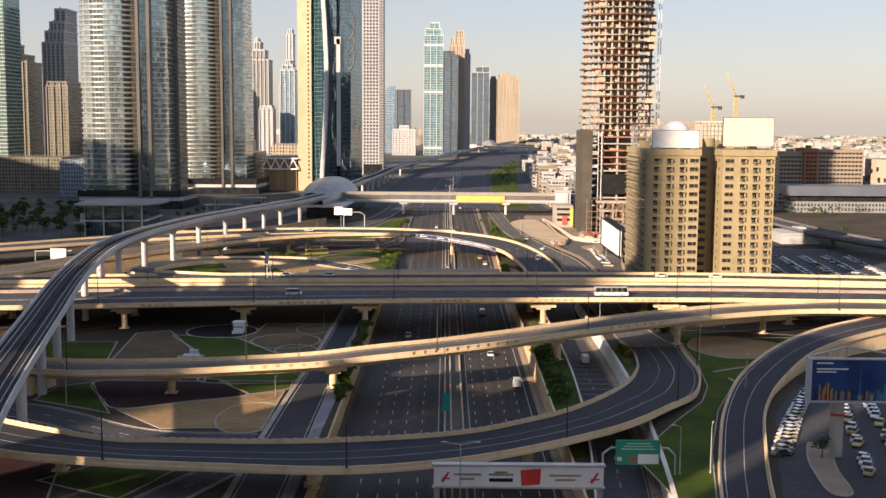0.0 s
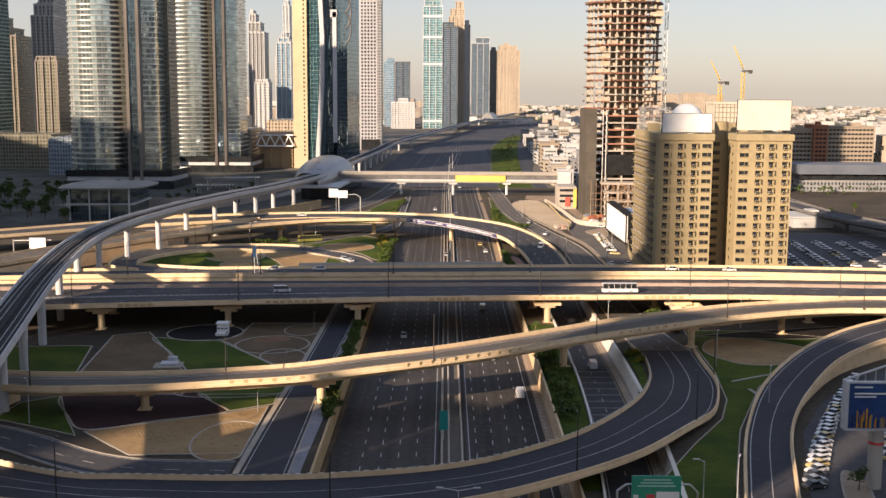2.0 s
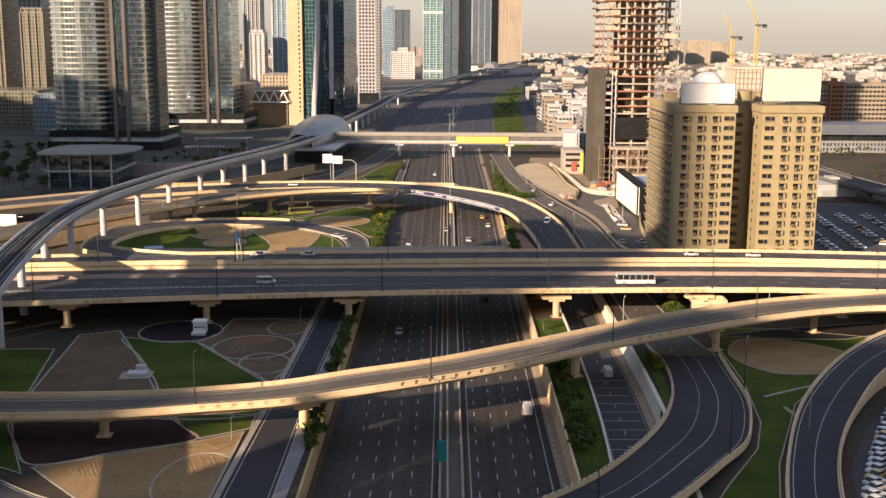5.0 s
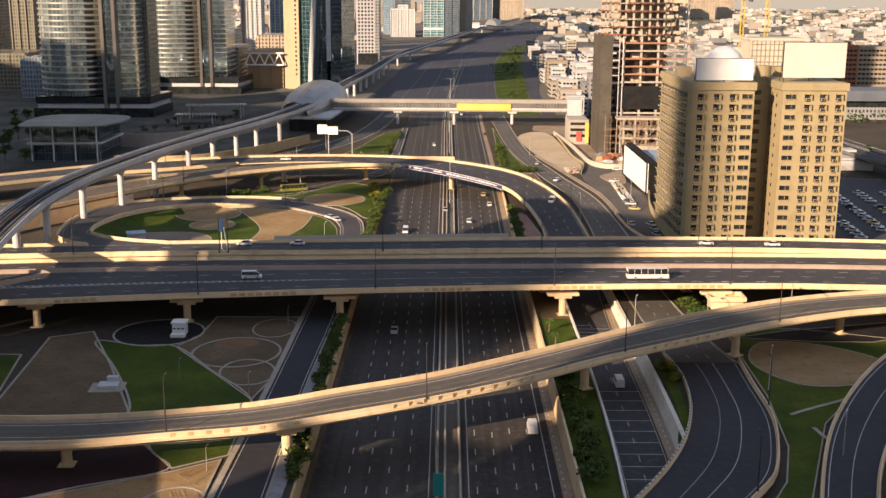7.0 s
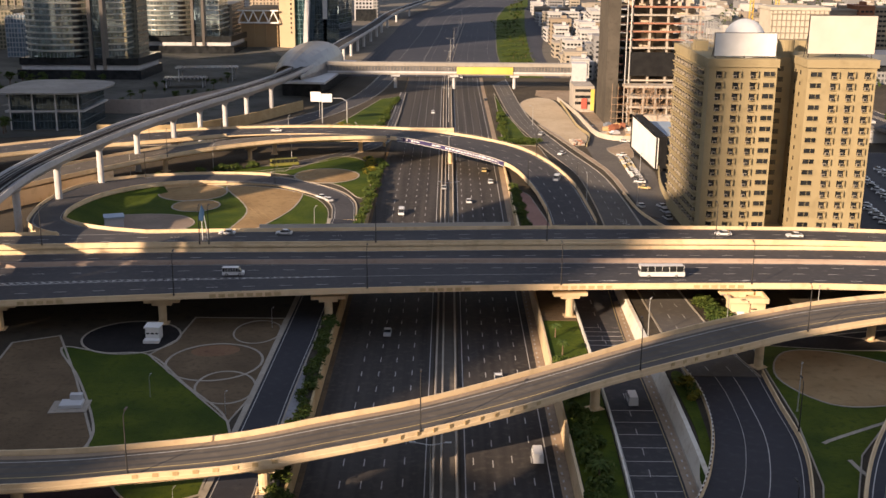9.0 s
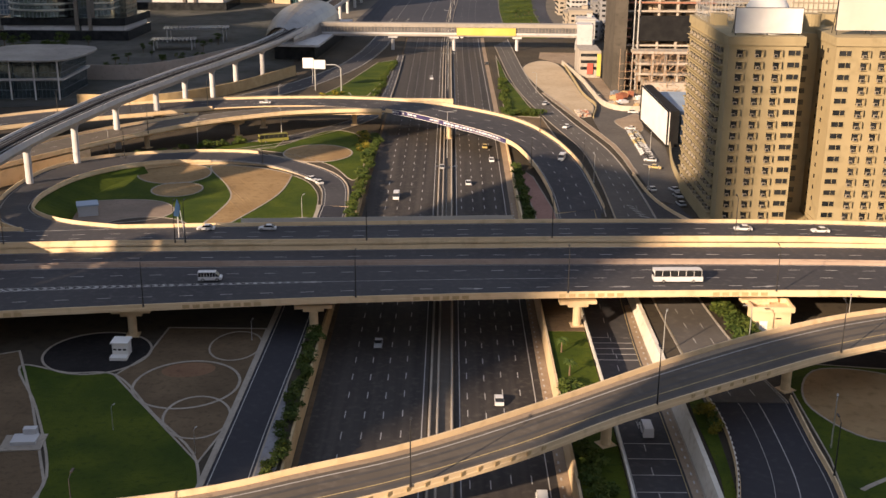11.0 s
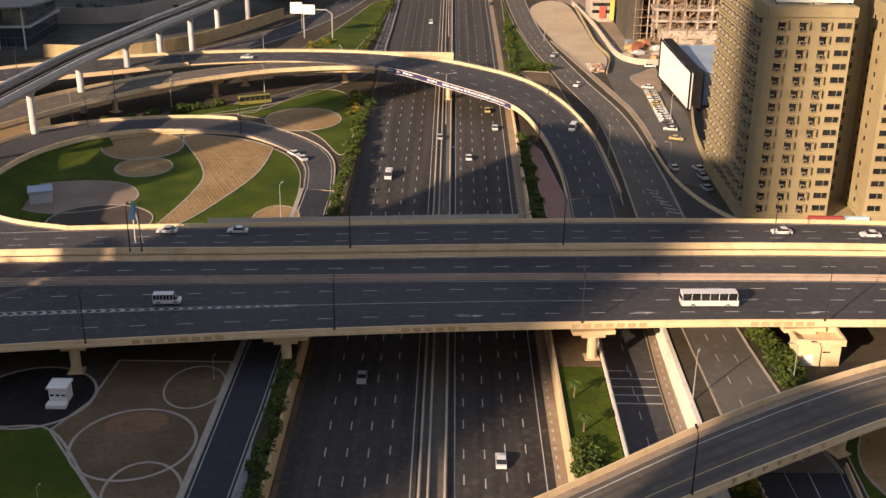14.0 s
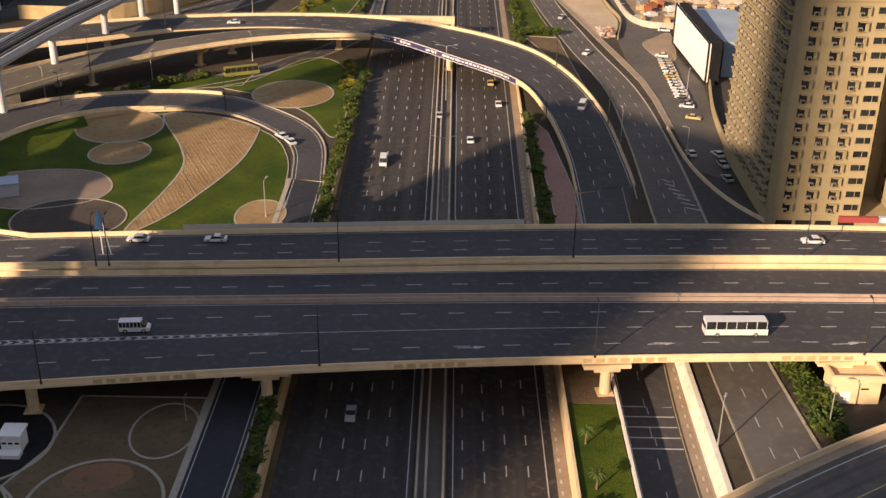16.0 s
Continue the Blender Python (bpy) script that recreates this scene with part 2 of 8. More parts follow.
DARKFIN = surface("dark bronze fin", (0.09, 0.085, 0.085), (0.14, 0.13, 0.125), None, 0.05, 0.2, 0.4, 0.3)

# ---------------------------------------------------------------- mesh building


class MB:
    """Collects boxes, prisms, tubes and sweeps into one mesh."""

    def __init__(self):
        self.v, self.f, self.m = [], [], []

    def add(self, vs, fs, mi=0):
        o = len(self.v)
        self.v += vs
        self.f += [tuple(i + o for i in f) for f in fs]
        self.m += [mi] * len(fs)
        return self

    def box(self, x0, x1, y0, y1, z0, z1, mi=0):
        vs = [(x, y, z) for z in (z0, z1) for x, y in ((x0, y0), (x1, y0), (x1, y1), (x0, y1))]
        return self.add(vs, [(3, 2, 1, 0), (4, 5, 6, 7), (0, 1, 5, 4), (1, 2, 6, 5), (2, 3, 7, 6), (3, 0, 4, 7)], mi)

    def obox(self, cx, cy, z0, sx, sy, h, ang=0.0, mi=0, taper=1.0):
        c, s = math.cos(ang), math.sin(ang)
        vs = []
        for z, k in ((z0, 1.0), (z0 + h, taper)):
            for u, w in ((-sx / 2, -sy / 2), (sx / 2, -sy / 2), (sx / 2, sy / 2), (-sx / 2, sy / 2)):
                vs.append((cx + (u * c - w * s) * k, cy + (u * s + w * c) * k, z))
        return self.add(vs, [(3, 2, 1, 0), (4, 5, 6, 7), (0, 1, 5, 4), (1, 2, 6, 5), (2, 3, 7, 6), (3, 0, 4, 7)], mi)

    def prism(self, poly, z0, z1, mi=0, top=None):
        n = len(poly)
        top = top or poly
        vs = [(x, y, z0) for x, y in poly] + [(x, y, z1) for x, y in top]
        fs = [tuple(range(n - 1, -1, -1)), tuple(range(n, 2 * n))] + [(i, (i + 1) % n, n + (i + 1) % n, n + i) for i in range(n)]
        return self.add(vs, fs, mi)

    def tube(self, a, b, r0, r1=None, n=8, mi=0):
        a, b = Vector(a), Vector(b)
        r1 = r0 if r1 is None else r1
        q = (b - a).to_track_quat("Z", "Y")
        vs = []
        for p, r in ((a, r0), (b, r1)):
            for k in range(n):
                w = p + q @ Vector((r * math.cos(2 * math.pi * k / n), r * math.sin(2 * math.pi * k / n), 0))
                vs.append(tuple(w))
        fs = [tuple(range(n - 1, -1, -1)), tuple(range(n, 2 * n))] + [(k, (k + 1) % n, n + (k + 1) % n, n + k) for k in range(n)]
        return self.add(vs, fs, mi)

    def sweep(self, path, section, mi=0, cap=True):
        """Section points are (to the right, up), run round counterclockwise seen from the front."""
        n, k = len(path), len(section)
        vs = []
        for i, p in enumerate(path):
            a, b = Vector(path[max(i - 1, 0)]), Vector(path[min(i + 1, n - 1)])
            d = (b - a)
            d.z = 0
            d.normalize()
            r = Vector((d.y, -d.x, 0))
            for u, w in section:
                vs.append((p[0] + r.x * u, p[1] + r.y * u, p[2] + w))
        fs = []
        for i in range(n - 1):
            for j in range(k):
                j2 = (j + 1) % k
                fs.append((i * k + j, i * k + j2, (i + 1) * k + j2, (i + 1) * k + j))
        if cap:
            fs += [tuple(range(k - 1, -1, -1)), tuple((n - 1) * k + j for j in range(k))]
        return self.add(vs, fs, mi)

    def between(self, A, B, up, down, mi=0):
        """A slab between two edge lines of equal length, from up above them to down below."""
        n = len(A)
        vs = []
        for a, b in zip(A, B):
            vs += [(a[0], a[1], a[2] + up), (b[0], b[1], b[2] + up), (b[0], b[1], b[2] - down), (a[0], a[1], a[2] - down)]
        fs = []
        for i in range(n - 1):
            for j in range(4):
                fs.append((4 * i + j, 4 * i + (j + 1) % 4, 4 * i + 4 + (j + 1) % 4, 4 * i + 4 + j))
        fs += [(3, 2, 1, 0), tuple(4 * (n - 1) + j for j in range(4))]
        return self.add(vs, fs, mi)

    def blob(self, c, r, seed, mi=0, squash=0.8, n=1):
        """An uneven clump of leaves: many small slanted leaf faces on and in a rough ball."""
        rnd = random.Random(seed)
        for _ in range(int(60 * n)):
            u, w = rnd.uniform(0, 2 * math.pi), math.asin(rnd.uniform(-0.5, 1))
            rr = r * rnd.uniform(0.55, 1.08)
            p = Vector((c[0] + rr * math.cos(u) * math.cos(w), c[1] + rr * math.sin(u) * math.cos(w), c[2] + rr * squash * math.sin(w)))
            s = r * rnd.uniform(0.16, 0.34)
            a = Vector((rnd.uniform(-1, 1), rnd.uniform(-1, 1), rnd.uniform(-0.5, 0.5))).normalized() * s
            b = Vector((rnd.uniform(-1, 1), rnd.uniform(-1, 1), rnd.uniform(-0.3, 0.9))).normalized() * s
            self.add([tuple(p - a), tuple(p + b * 0.8), tuple(p + a), tuple(p - b * 0.6)], [(0, 1, 2, 3)], mi)
        return self

    def mesh(self, name, mats, fix=True):
        me = bpy.data.meshes.new(name)
        me.from_pydata(self.v, [], self.f)
        for mt in (mats if isinstance(mats, (list, tuple)) else [mats]):
            me.materials.append(mt)
        if len(set(self.m)) > 1:
            me.polygons.foreach_set("material_index", self.m)
        if fix:
            bm = bmesh.new()
            bm.from_mesh(me)
            bmesh.ops.recalc_face_normals(bm, faces=bm.faces)
            bm.to_mesh(me)
            bm.free()
        me.update()
        return me


def thing(name, label, category, kind="", group="", at=(0, 0, 0)):
    e = new(name)
    e.location = at
    e.empty_display_size = 0.1
    return tagged(e, label, category, group, kind)


def part(name, mb, mats, parent, label="", fix=True):
    o = new(name, mb.mesh(name, mats, fix) if isinstance(mb, MB) else mb)
    o.parent = parent
    if label:
        o["label"] = label
    return o


def solo(name, mb, mats, label, category, kind="", group="", fix=True):
    return tagged(new(name, mb.mesh(name, mats, fix) if isinstance(mb, MB) else mb), label, category, group, kind)


def curve(ctrl, step=4.0):
    """A smooth line through the control points, resampled at about even steps."""
    P = [Vector(p) for p in ctrl]
    P = [2 * P[0] - P[1]] + P + [2 * P[-1] - P[-2]]
    dense = []
    for i in range(1, len(P) - 2):
        p0, p1, p2, p3 = P[i - 1:i + 3]
        for k in range(16):
            t = k / 16
            dense.append(0.5 * (2 * p1 + (p2 - p0) * t + (2 * p0 - 5 * p1 + 4 * p2 - p3) * t * t + (3 * p1 - p0 - 3 * p2 + p3) * t ** 3))
    dense.append(P[-2])
    return resample(dense, step)


def resample(dense, step):
    L = [0.0]
    for a, b in zip(dense, dense[1:]):
        L.append(L[-1] + (b - a).length)
    n = max(2, round(L[-1] / step) + 1)
    out, j = [], 0
    for k in range(n):
        s = L[-1] * k / (n - 1)
        while j < len(L) - 2 and L[j + 1] < s:
            j += 1
        f = (s - L[j]) / max(1e-9, L[j + 1] - L[j])
        out.append(dense[j].lerp(dense[j + 1], f))
    return out


def offset(path, u, dz=0.0):
    out = []
    for i, p in enumerate(path):
        d = path[min(i + 1, len(path) - 1)] - path[max(i - 1, 0)]
        r = Vector((d.y, -d.x, 0)).normalized()
        out.append(Vector((p.x + r.x * u, p.y + r.y * u, p.z + dz)))
    return out


def middle(A, B, f):
    return [a.lerp(b, f) for a, b in zip(A, B)]


def line_paint(mb, path, w=0.15, dz=0.05, dash=0.0, gap=0.0, mi=0, start=0.0):
    """A painted line along a path: solid, or dashes with gaps."""
    fine = resample(path, 1.0)
    if not dash:
        mb.sweep(fine[::3] + ([fine[-1]] if (len(fine) - 1) % 3 else []), [(-w / 2, dz), (w / 2, dz), (w / 2, dz + 0.012), (-w / 2, dz + 0.012)], mi)
        return
    s = start
    while s + dash < len(fine) - 1:
        a = int(round(s))
        seg = fine[a:a + int(round(dash)) + 1]
        mb.sweep(seg, [(-w / 2, dz), (w / 2, dz), (w / 2, dz + 0.012), (-w / 2, dz + 0.012)], mi)
        s += dash + gap


def pier(parent, x, y, ztop, zbase=0.0, r=0.9, cap=6.0, ang=0.0, mat=None):
    mb = MB()
    mb.tube((x, y, zbase - 0.3), (x, y, ztop - 1.2), r, r, 14)
    mb.obox(x, y, ztop - 1.5, cap * 0.55, 1.9, 0.75, ang, taper=1.0)
    mb.obox(x, y, ztop - 0.8, cap, 2.2, 0.8, ang)
    mb.obox(x, y, zbase - 0.3, 3.0, 3.0, 0.5, ang)
    return part("pier", mb, mat or CONCRETE, parent)


def parapet(mb, path, side, h=0.95, w=0.38, down=0.55, mi=0):
    """A barrier wall along one edge: side +1 is to the right of travel."""
    s = side
    sec = [(0, -down), (s * (w + 0.08), -down), (s * (w + 0.08), 0.05), (s * w, 0.2), (s * (w - 0.04), h), (s * 0.08, h), (0, 0.25)]
    mb.sweep(path, sec if s > 0 else sec[::-1], mi)


def flyover(name, label, A, B, depth=1.7, lanes=(), edges=True, wall=0.95, sideA=True, sideB=True, asphalt=None, concrete=None):
    """A bridge between its edge lines A (left of travel) and B (right): girder, road surface, parapets, paint."""
    t = thing(name, label, "flyover", "structure")
    g = MB()
    g.between(A, B, -0.02, 0.45)
    g.between(middle(A, B, 0.16), middle(A, B, 0.84), -0.5, depth)
    part("girder", g, concrete or CONCRETE, t)
    s = MB()
    s.between(middle(A, B, 0.012), middle(A, B, 0.988), 0.03, 0.01)
    part("road_surface", s, asphalt or ASPHALT, t, "dark grey asphalt")
    if sideA:
        p = MB()
        parapet(p, A, -1, wall)
        part("parapet", p, concrete or CONCRETE, t)
    if sideB:
        p = MB()
        parapet(p, B, 1, wall)
        part("parapet", p, concrete or CONCRETE, t)
    m = MB()
    wid = (A[len(A) // 2] - B[len(B) // 2]).length
    if edges:
        line_paint(m, middle(A, B, 0.9 / wid), 0.18)
        line_paint(m, middle(A, B, 1 - 0.9 / wid), 0.18)
    for f in lanes:
        line_paint(m, middle(A, B, f), 0.18, dash=3, gap=6)
    if m.v:
        part("lane_marking", m, PAINT, t, "white lane lines")
    return t

# ---------------------------------------------------------------- ground and highway


def ease(a, b, t):
    t = max(0.0, min(1.0, t))
    return a + (b - a) * t * t * (3 - 2 * t)


def road_z(y):
    """Height of the highway, which dips under the bridges."""
    return ease(-4.7, -0.5, (y - 330) / 190)


def side_z(y):
    return ease(-3.2, 0.1, (y - 300) / 110)


def bend(y):
    """The slip road swings towards the highway in front of the bridges."""
    return -7.0 * max(0.0, (265 - y) / 135) ** 2


gx = [-6000, -3000, -1500, -700, -300, -150, -80, -22.3, -21.9, 28.4, 28.8, 37.8, 38.2, 51.6, 53.4, 90, 150, 300, 700, 1500, 3000, 6000]
gy = [-2500, -1000, -300, -100, 0, 60, 90, 110, 130, 150, 165, 180, 195, 210, 225, 240, 255, 270, 300] + list(range(320, 540, 20)) + [560, 620, 700, 800, 1000, 1500, 2200, 3500, 6000, 12000]
gmesh = MB()
for y in gy:
    for x in gx:
        z = -0.06
        if -22 <= x <= 28.5:
            z = road_z(y) - 0.06
        if 38 <= x <= 52:
            z = min(side_z(y), 0.0) - 0.06
        gmesh.v.append((x + bend(max(y, 120)) if 37.7 < x < 53.5 else x, y, z))
for j in range(len(gy) - 1):
    for i in range(len(gx) - 1):
        a = j * len(gx) + i
        gmesh.f.append((a, a + 1, a + len(gx) + 1, a + len(gx)))
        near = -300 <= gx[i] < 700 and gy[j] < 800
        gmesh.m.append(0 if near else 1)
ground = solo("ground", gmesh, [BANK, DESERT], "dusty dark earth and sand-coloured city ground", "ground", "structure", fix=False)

HW = curve([(0, -400, 0), (0, 0, 0), (0, 300, 0), (0, 560, 0), (0, 800, 0), (4, 1000, 0), (24, 1490, 0), (63, 2300, 0), (195, 3560, 0), (420, 5000, 0)], 12)
for p in HW:
    p.z = road_z(p.y)


def lane(u):
    return offset(HW, u)


highway = thing("highway", "dark asphalt highway in a shallow cutting, six lanes each way", "road", "structure")
for a, b in ((-20.9, 2.3), (8.0, 26.2)):
    s = MB()
    s.between(lane(a), lane(b), 0.03, 0.05)
    part("carriageway", s, ASPHALT_HW, highway)
marks = MB()


def near_lane(u):
    return [p for p in lane(u) if -60 < p.y < 1300]


for u in (-14.1, -10.2, -6.4, -2.6, 10.5, 14.2, 17.9, 21.6):
    line_paint(marks, near_lane(u), 0.2, dash=3, gap=6, start=abs(u) % 2)
for u in (1.4, 8.9, 24.6):
    line_paint(marks, near_lane(u), 0.2)
part("lane_marking", marks, PAINT, highway, "white dashed lane lines")
md = MB()
md.between(lane(2.5), lane(7.8), 0.12, 0.2)
part("median_strip", md, ASPHALT_OLD, highway, "worn paved median strip")
for u in (2.9, 4.4, 7.3):
    b = MB()
    b.sweep(near_lane(u), [(-0.3, 0), (0.3, 0), (0.16, 0.45), (0.12, 0.95), (-0.12, 0.95), (-0.16, 0.45)])
    part("median_barrier", b, RAWCON, highway, "low grey-beige concrete barrier")
for a, b, paving in ((-22.0, -20.9, GRAVEL), (26.2, 28.3, BEIGEPAVE)):
    s = MB()
    s.between(near_lane(a), near_lane(b), 0.14, 0.2)
    part("shoulder", s, paving, highway)
FAR_L = [(-66, 800, 0), (-58, 961, 0), (-50, 1124, 0), (-42, 1378, 0), (-14, 1587, 0), (26, 1871, 0), (84, 2278, 0), (190, 2900, 0), (330, 3700, 0)]
FAR_R = [(43.5, 800, 0), (44.5, 961, 0), (50, 1124, 0), (61, 1378, 0), (82, 1600, 0), (136, 1871, 0), (190, 2250, 0), (290, 2900, 0), (420, 3700, 0)]


def far_pair(left, right, step=20):
    L, R = curve(left, 2), curve(right, 2)
    n = int(2900 / step)
    return [L[round(k * (len(L) - 1) / n)] for k in range(n + 1)], [R[round(k * (len(R) - 1) / n)] for k in range(n + 1)]


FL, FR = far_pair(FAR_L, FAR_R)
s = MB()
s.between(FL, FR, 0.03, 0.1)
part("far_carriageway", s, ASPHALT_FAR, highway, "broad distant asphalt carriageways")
m = MB()
for f in (0.06, 0.1, 0.14, 0.18, 0.27, 0.45, 0.5, 0.62, 0.67, 0.72, 0.77, 0.82, 0.93):
    seg = [p for p in middle(FL, FR, f) if p.y < 1900]
    line_paint(m, seg, 0.16, dz=0.04, dash=3 if f not in (0.27, 0.45, 0.62) else 0, gap=9)
tagged(part("far_marking", m, PAINT, highway), kind="stuff")
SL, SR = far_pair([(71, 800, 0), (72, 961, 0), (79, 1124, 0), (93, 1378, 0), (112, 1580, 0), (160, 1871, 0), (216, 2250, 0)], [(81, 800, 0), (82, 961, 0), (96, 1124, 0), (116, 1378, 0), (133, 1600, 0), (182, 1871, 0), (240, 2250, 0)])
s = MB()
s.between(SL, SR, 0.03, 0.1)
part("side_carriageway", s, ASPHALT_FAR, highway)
rs = MB()
line_paint(rs, [p for p in lane(26.9) if p.y < 420], 0.35, dz=0.16, dash=1, gap=2)
part("kerb_line", rs, PAINT, highway, "white painted kerb blocks")


def retaining(name, label, xw, y0, y1, zf, top, w=0.5, mat=None, lean=0.0):
    mb = MB()
    n = int((y1 - y0) / 12) + 1
    L = [Vector((xw + (bend(y0 + (y1 - y0) * k / n) if xw > 35 else 0), y0 + (y1 - y0) * k / n, 0)) for k in range(n + 1)]
    for a, b in zip(L, L[1:]):
        x, x2 = a.x, b.x
        za, zb = zf(a.y) - 0.3, zf(b.y) - 0.3
        vs = [(x - w / 2 - lean, a.y, za), (x + w / 2, a.y, za), (x + w / 2, a.y, top), (x - w / 2, a.y, top),
              (x2 - w / 2 - lean, b.y, zb), (x2 + w / 2, b.y, zb), (x2 + w / 2, b.y, top), (x2 - w / 2, b.y, top)]
        mb.add(vs, [(0, 1, 2, 3), (7, 6, 5, 4), (3, 2, 6, 7), (4, 5, 1, 0), (0, 3, 7, 4), (1, 5, 6, 2)])
    return solo(name, mb, mat or CONCRETE, label, "retaining wall", "structure")


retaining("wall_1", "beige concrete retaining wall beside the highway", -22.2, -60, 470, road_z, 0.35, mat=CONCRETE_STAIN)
retaining("wall_2", "beige concrete retaining wall beside the highway", 28.6, -60, 520, road_z, 0.75)
retaining("wall_3", "whitewashed low wall beside a green strip", 38.0, 120, 345, side_z, 0.9, 0.4, WHITEWALL)
retaining("wall_4", "leaning whitewashed retaining wall beside the slip road", 52.6, 120, 345, side_z, 0.3, 0.9, WHITEWALL, 0.9)


def ground_road(name, label, A, B, lanes=(), mat=None, dz=0.0, edge=True, kerb=True, yellow=False):
    t = thing(name, label, "road", "structure")
    s = MB()
    s.between(A, B, 0.05 + dz, 0.3)
    part("road_surface", s, mat or ASPHALT, t)
    m = MB()
    wid = (A[len(A) // 2] - B[len(B) // 2]).length
    if edge:
        line_paint(m, middle(A, B, 0.6 / wid), 0.16, dz=0.06 + dz, mi=1 if yellow else 0)
        line_paint(m, middle(A, B, 1 - 0.6 / wid), 0.16, dz=0.06 + dz)
    for f in lanes:
        line_paint(m, middle(A, B, f), 0.16, dz=0.06 + dz, dash=3, gap=6)
    if m.v:
        part("lane_marking", m, [PAINT, YELLOW], t, "painted lane lines")
    if kerb:
        for L, sd in ((A, -1), (B, 1)):
            k = MB()
            k.sweep(L, [(0, -0.2), (sd * 0.3, -0.2), (sd * 0.3, 0.2 + dz), (0, 0.2 + dz)][::sd])
            part("kerb", k, KERB, t)
    return t


def pair(ctrlA, ctrlB, step=4.0):
    A = curve(ctrlA, step)
    n = len(A)
    B = curve(ctrlB, 0.5)
    B = [B[round(k * (len(B) - 1) / (n - 1))] for k in range(n)]
    return A, B


# road beside the highway on its west side, which comes out of the loop
A, B = pair([(-36, 60, 0), (-36, 164, 0), (-34.5, 235, 0), (-33.8, 281, 0), (-33.3, 330, 0), (-33.5, 400, .1)],
            [(-26.9, 60, 0), (-26.7, 164, 0), (-26.9, 235, 0), (-26.3, 268, 0), (-25.8, 285, 0), (-25.3, 330, 0), (-25.2, 398, .1)])
ground_road("service_road", "asphalt service road passing under the bridges", A, B, edge=True, mat=ASPHALT_BLUE)
kb = MB()
kb.between(offset(A, -1.2), offset(A, -0.3), 0.17, 0.1)
solo("paved_margin", kb, KERB, "pale concrete margin beside the service road", "pavement", "structure")
wd = MB()
wd.prism([(-26.8, 60), (-24.9, 60), (-24.3, 164), (-23.2, 238), (-24.7, 254), (-25.9, 268), (-26.2, 268), (-26.5, 254), (-26.8, 235), (-26.6, 164)], -0.1, 0.14)
solo("paved_verge", wd, surface("blue-grey paving", (0.2, 0.2, 0.215), (0.26, 0.258, 0.27), (0.15, 0.15, 0.16), 0.08, 0.8, 0.9), "pale blue-grey paved verge between road and hedge", "pavement", "structure")
# slip road in its own cutting, east of the highway
A, B = pair([(39.0 + bend(y), y, -3.1) for y in (122, 140, 160, 180, 200, 220, 240, 265)] + [(39.0, 300, -3.1), (39.2, 345, -1.8), (39.8, 393, 0.05)],
            [(51.0 + bend(y), y, -3.1) for y in (122, 140, 160, 180, 200, 220, 240, 265)] + [(51.2, 300, -3.1), (53, 345, -1.8), (54.6, 400, 0.05)])
t = ground_road("slip_road", "asphalt slip road in a cutting with stop bars", A, B, edge=False, lanes=(0.37,))
m = MB()
line_paint(m, middle(A, B, 0.04), 0.16, dz=0.06)
line_paint(m, middle(A, B, 0.8), 0.14, dz=0.06, mi=1)
part("edge_line", m, [PAINT, YELLOW], t)
for y in [289.2 + 3.2 * k for k in range(5)] + [203.3 + 5.9 * k for k in range(9)]:
    m = MB()
    m.box(39.6 + bend(y), 48.4 + bend(y), y, y + (0.32 if y > 280 else 0.2), -3.02, -3.005)
    part("stop_bar", m, PAINT, t)
for y in (290.2, 299.8):
    m = MB()
    m.box(43.8, 44.0, y, y + 2, -3.02, -3.005)
    part("stop_bar", m, PAINT, t)
m = MB()
m.between(middle(A, B, 0.84)[:50], middle(A, B, 1.0)[:50], 0.16, 0.02)
part("shoulder", m, BEIGEPAVE, t, "beige paved shoulder")
m = MB()
line_paint(m, middle(A, B, 0.93)[:50], 0.3, dz=0.165, dash=1, gap=2)
part("kerb_line", m, PAINT, t, "white painted kerb blocks")
# frontage road to the east
A, B = pair([(33.7, 760, 0), (38.2, 626, 0), (47.5, 540, 0), (56.5, 480, 0), (57.5, 430, 0), (56.6, 380, 0), (56.3, 330, 0), (57, 280, 0), (57, 262, 0.2)],
            [(43.5, 790, 0), (47.8, 626, 0), (57.5, 540, 0), (67, 480, 0), (69.5, 430, 0), (69.5, 380, 0), (68, 330, 0), (70.5, 285, 0), (73.5, 262, 0.2)])
ground_road("frontage_road", "asphalt frontage road running under the bridges", A, B, lanes=(0.36, 0.66), yellow=True, mat=ASPHALT_PALE)
A, B = pair([(74.2, 404, 0), (77.6, 391, 0), (82.6, 380, 0), (92, 368, 0), (120, 362, 0), (220, 358, 0)], [(79.2, 406, 0), (79.8, 394, 0), (84.4, 383, 0), (94, 372.6, 0), (120, 371, 0), (220, 367, 0)])
ground_road("hotel_street", "narrow asphalt street in front of the hotel", A, B, edge=False, kerb=False)
kw = MB()
kw.sweep(curve([(70.6, 443, 0), (71.4, 419, 0), (73.4, 404, 0), (76.8, 391, 0), (81.8, 380, 0), (91, 367.5, 0), (120, 361, 0)], 2.5), [(-0.25, -0.2), (0.25, -0.2), (0.2, 1.0), (-0.2, 1.0)])
solo("wall_8", kw, CONCRETE, "low curved beige parapet wall beside the road", "wall", "structure")
tl = MB()
tl.prism([(69.6, 419), (71.4, 419), (73.4, 404), (76.8, 391), (81.8, 380), (91, 367.5), (100, 356), (69.4, 356), (69.6, 380)], -0.1, 0.047)
turn = solo("turning_lane", tl, ASPHALT, "asphalt turning lane beside the frontage road", "road", "structure")
ch = MB()
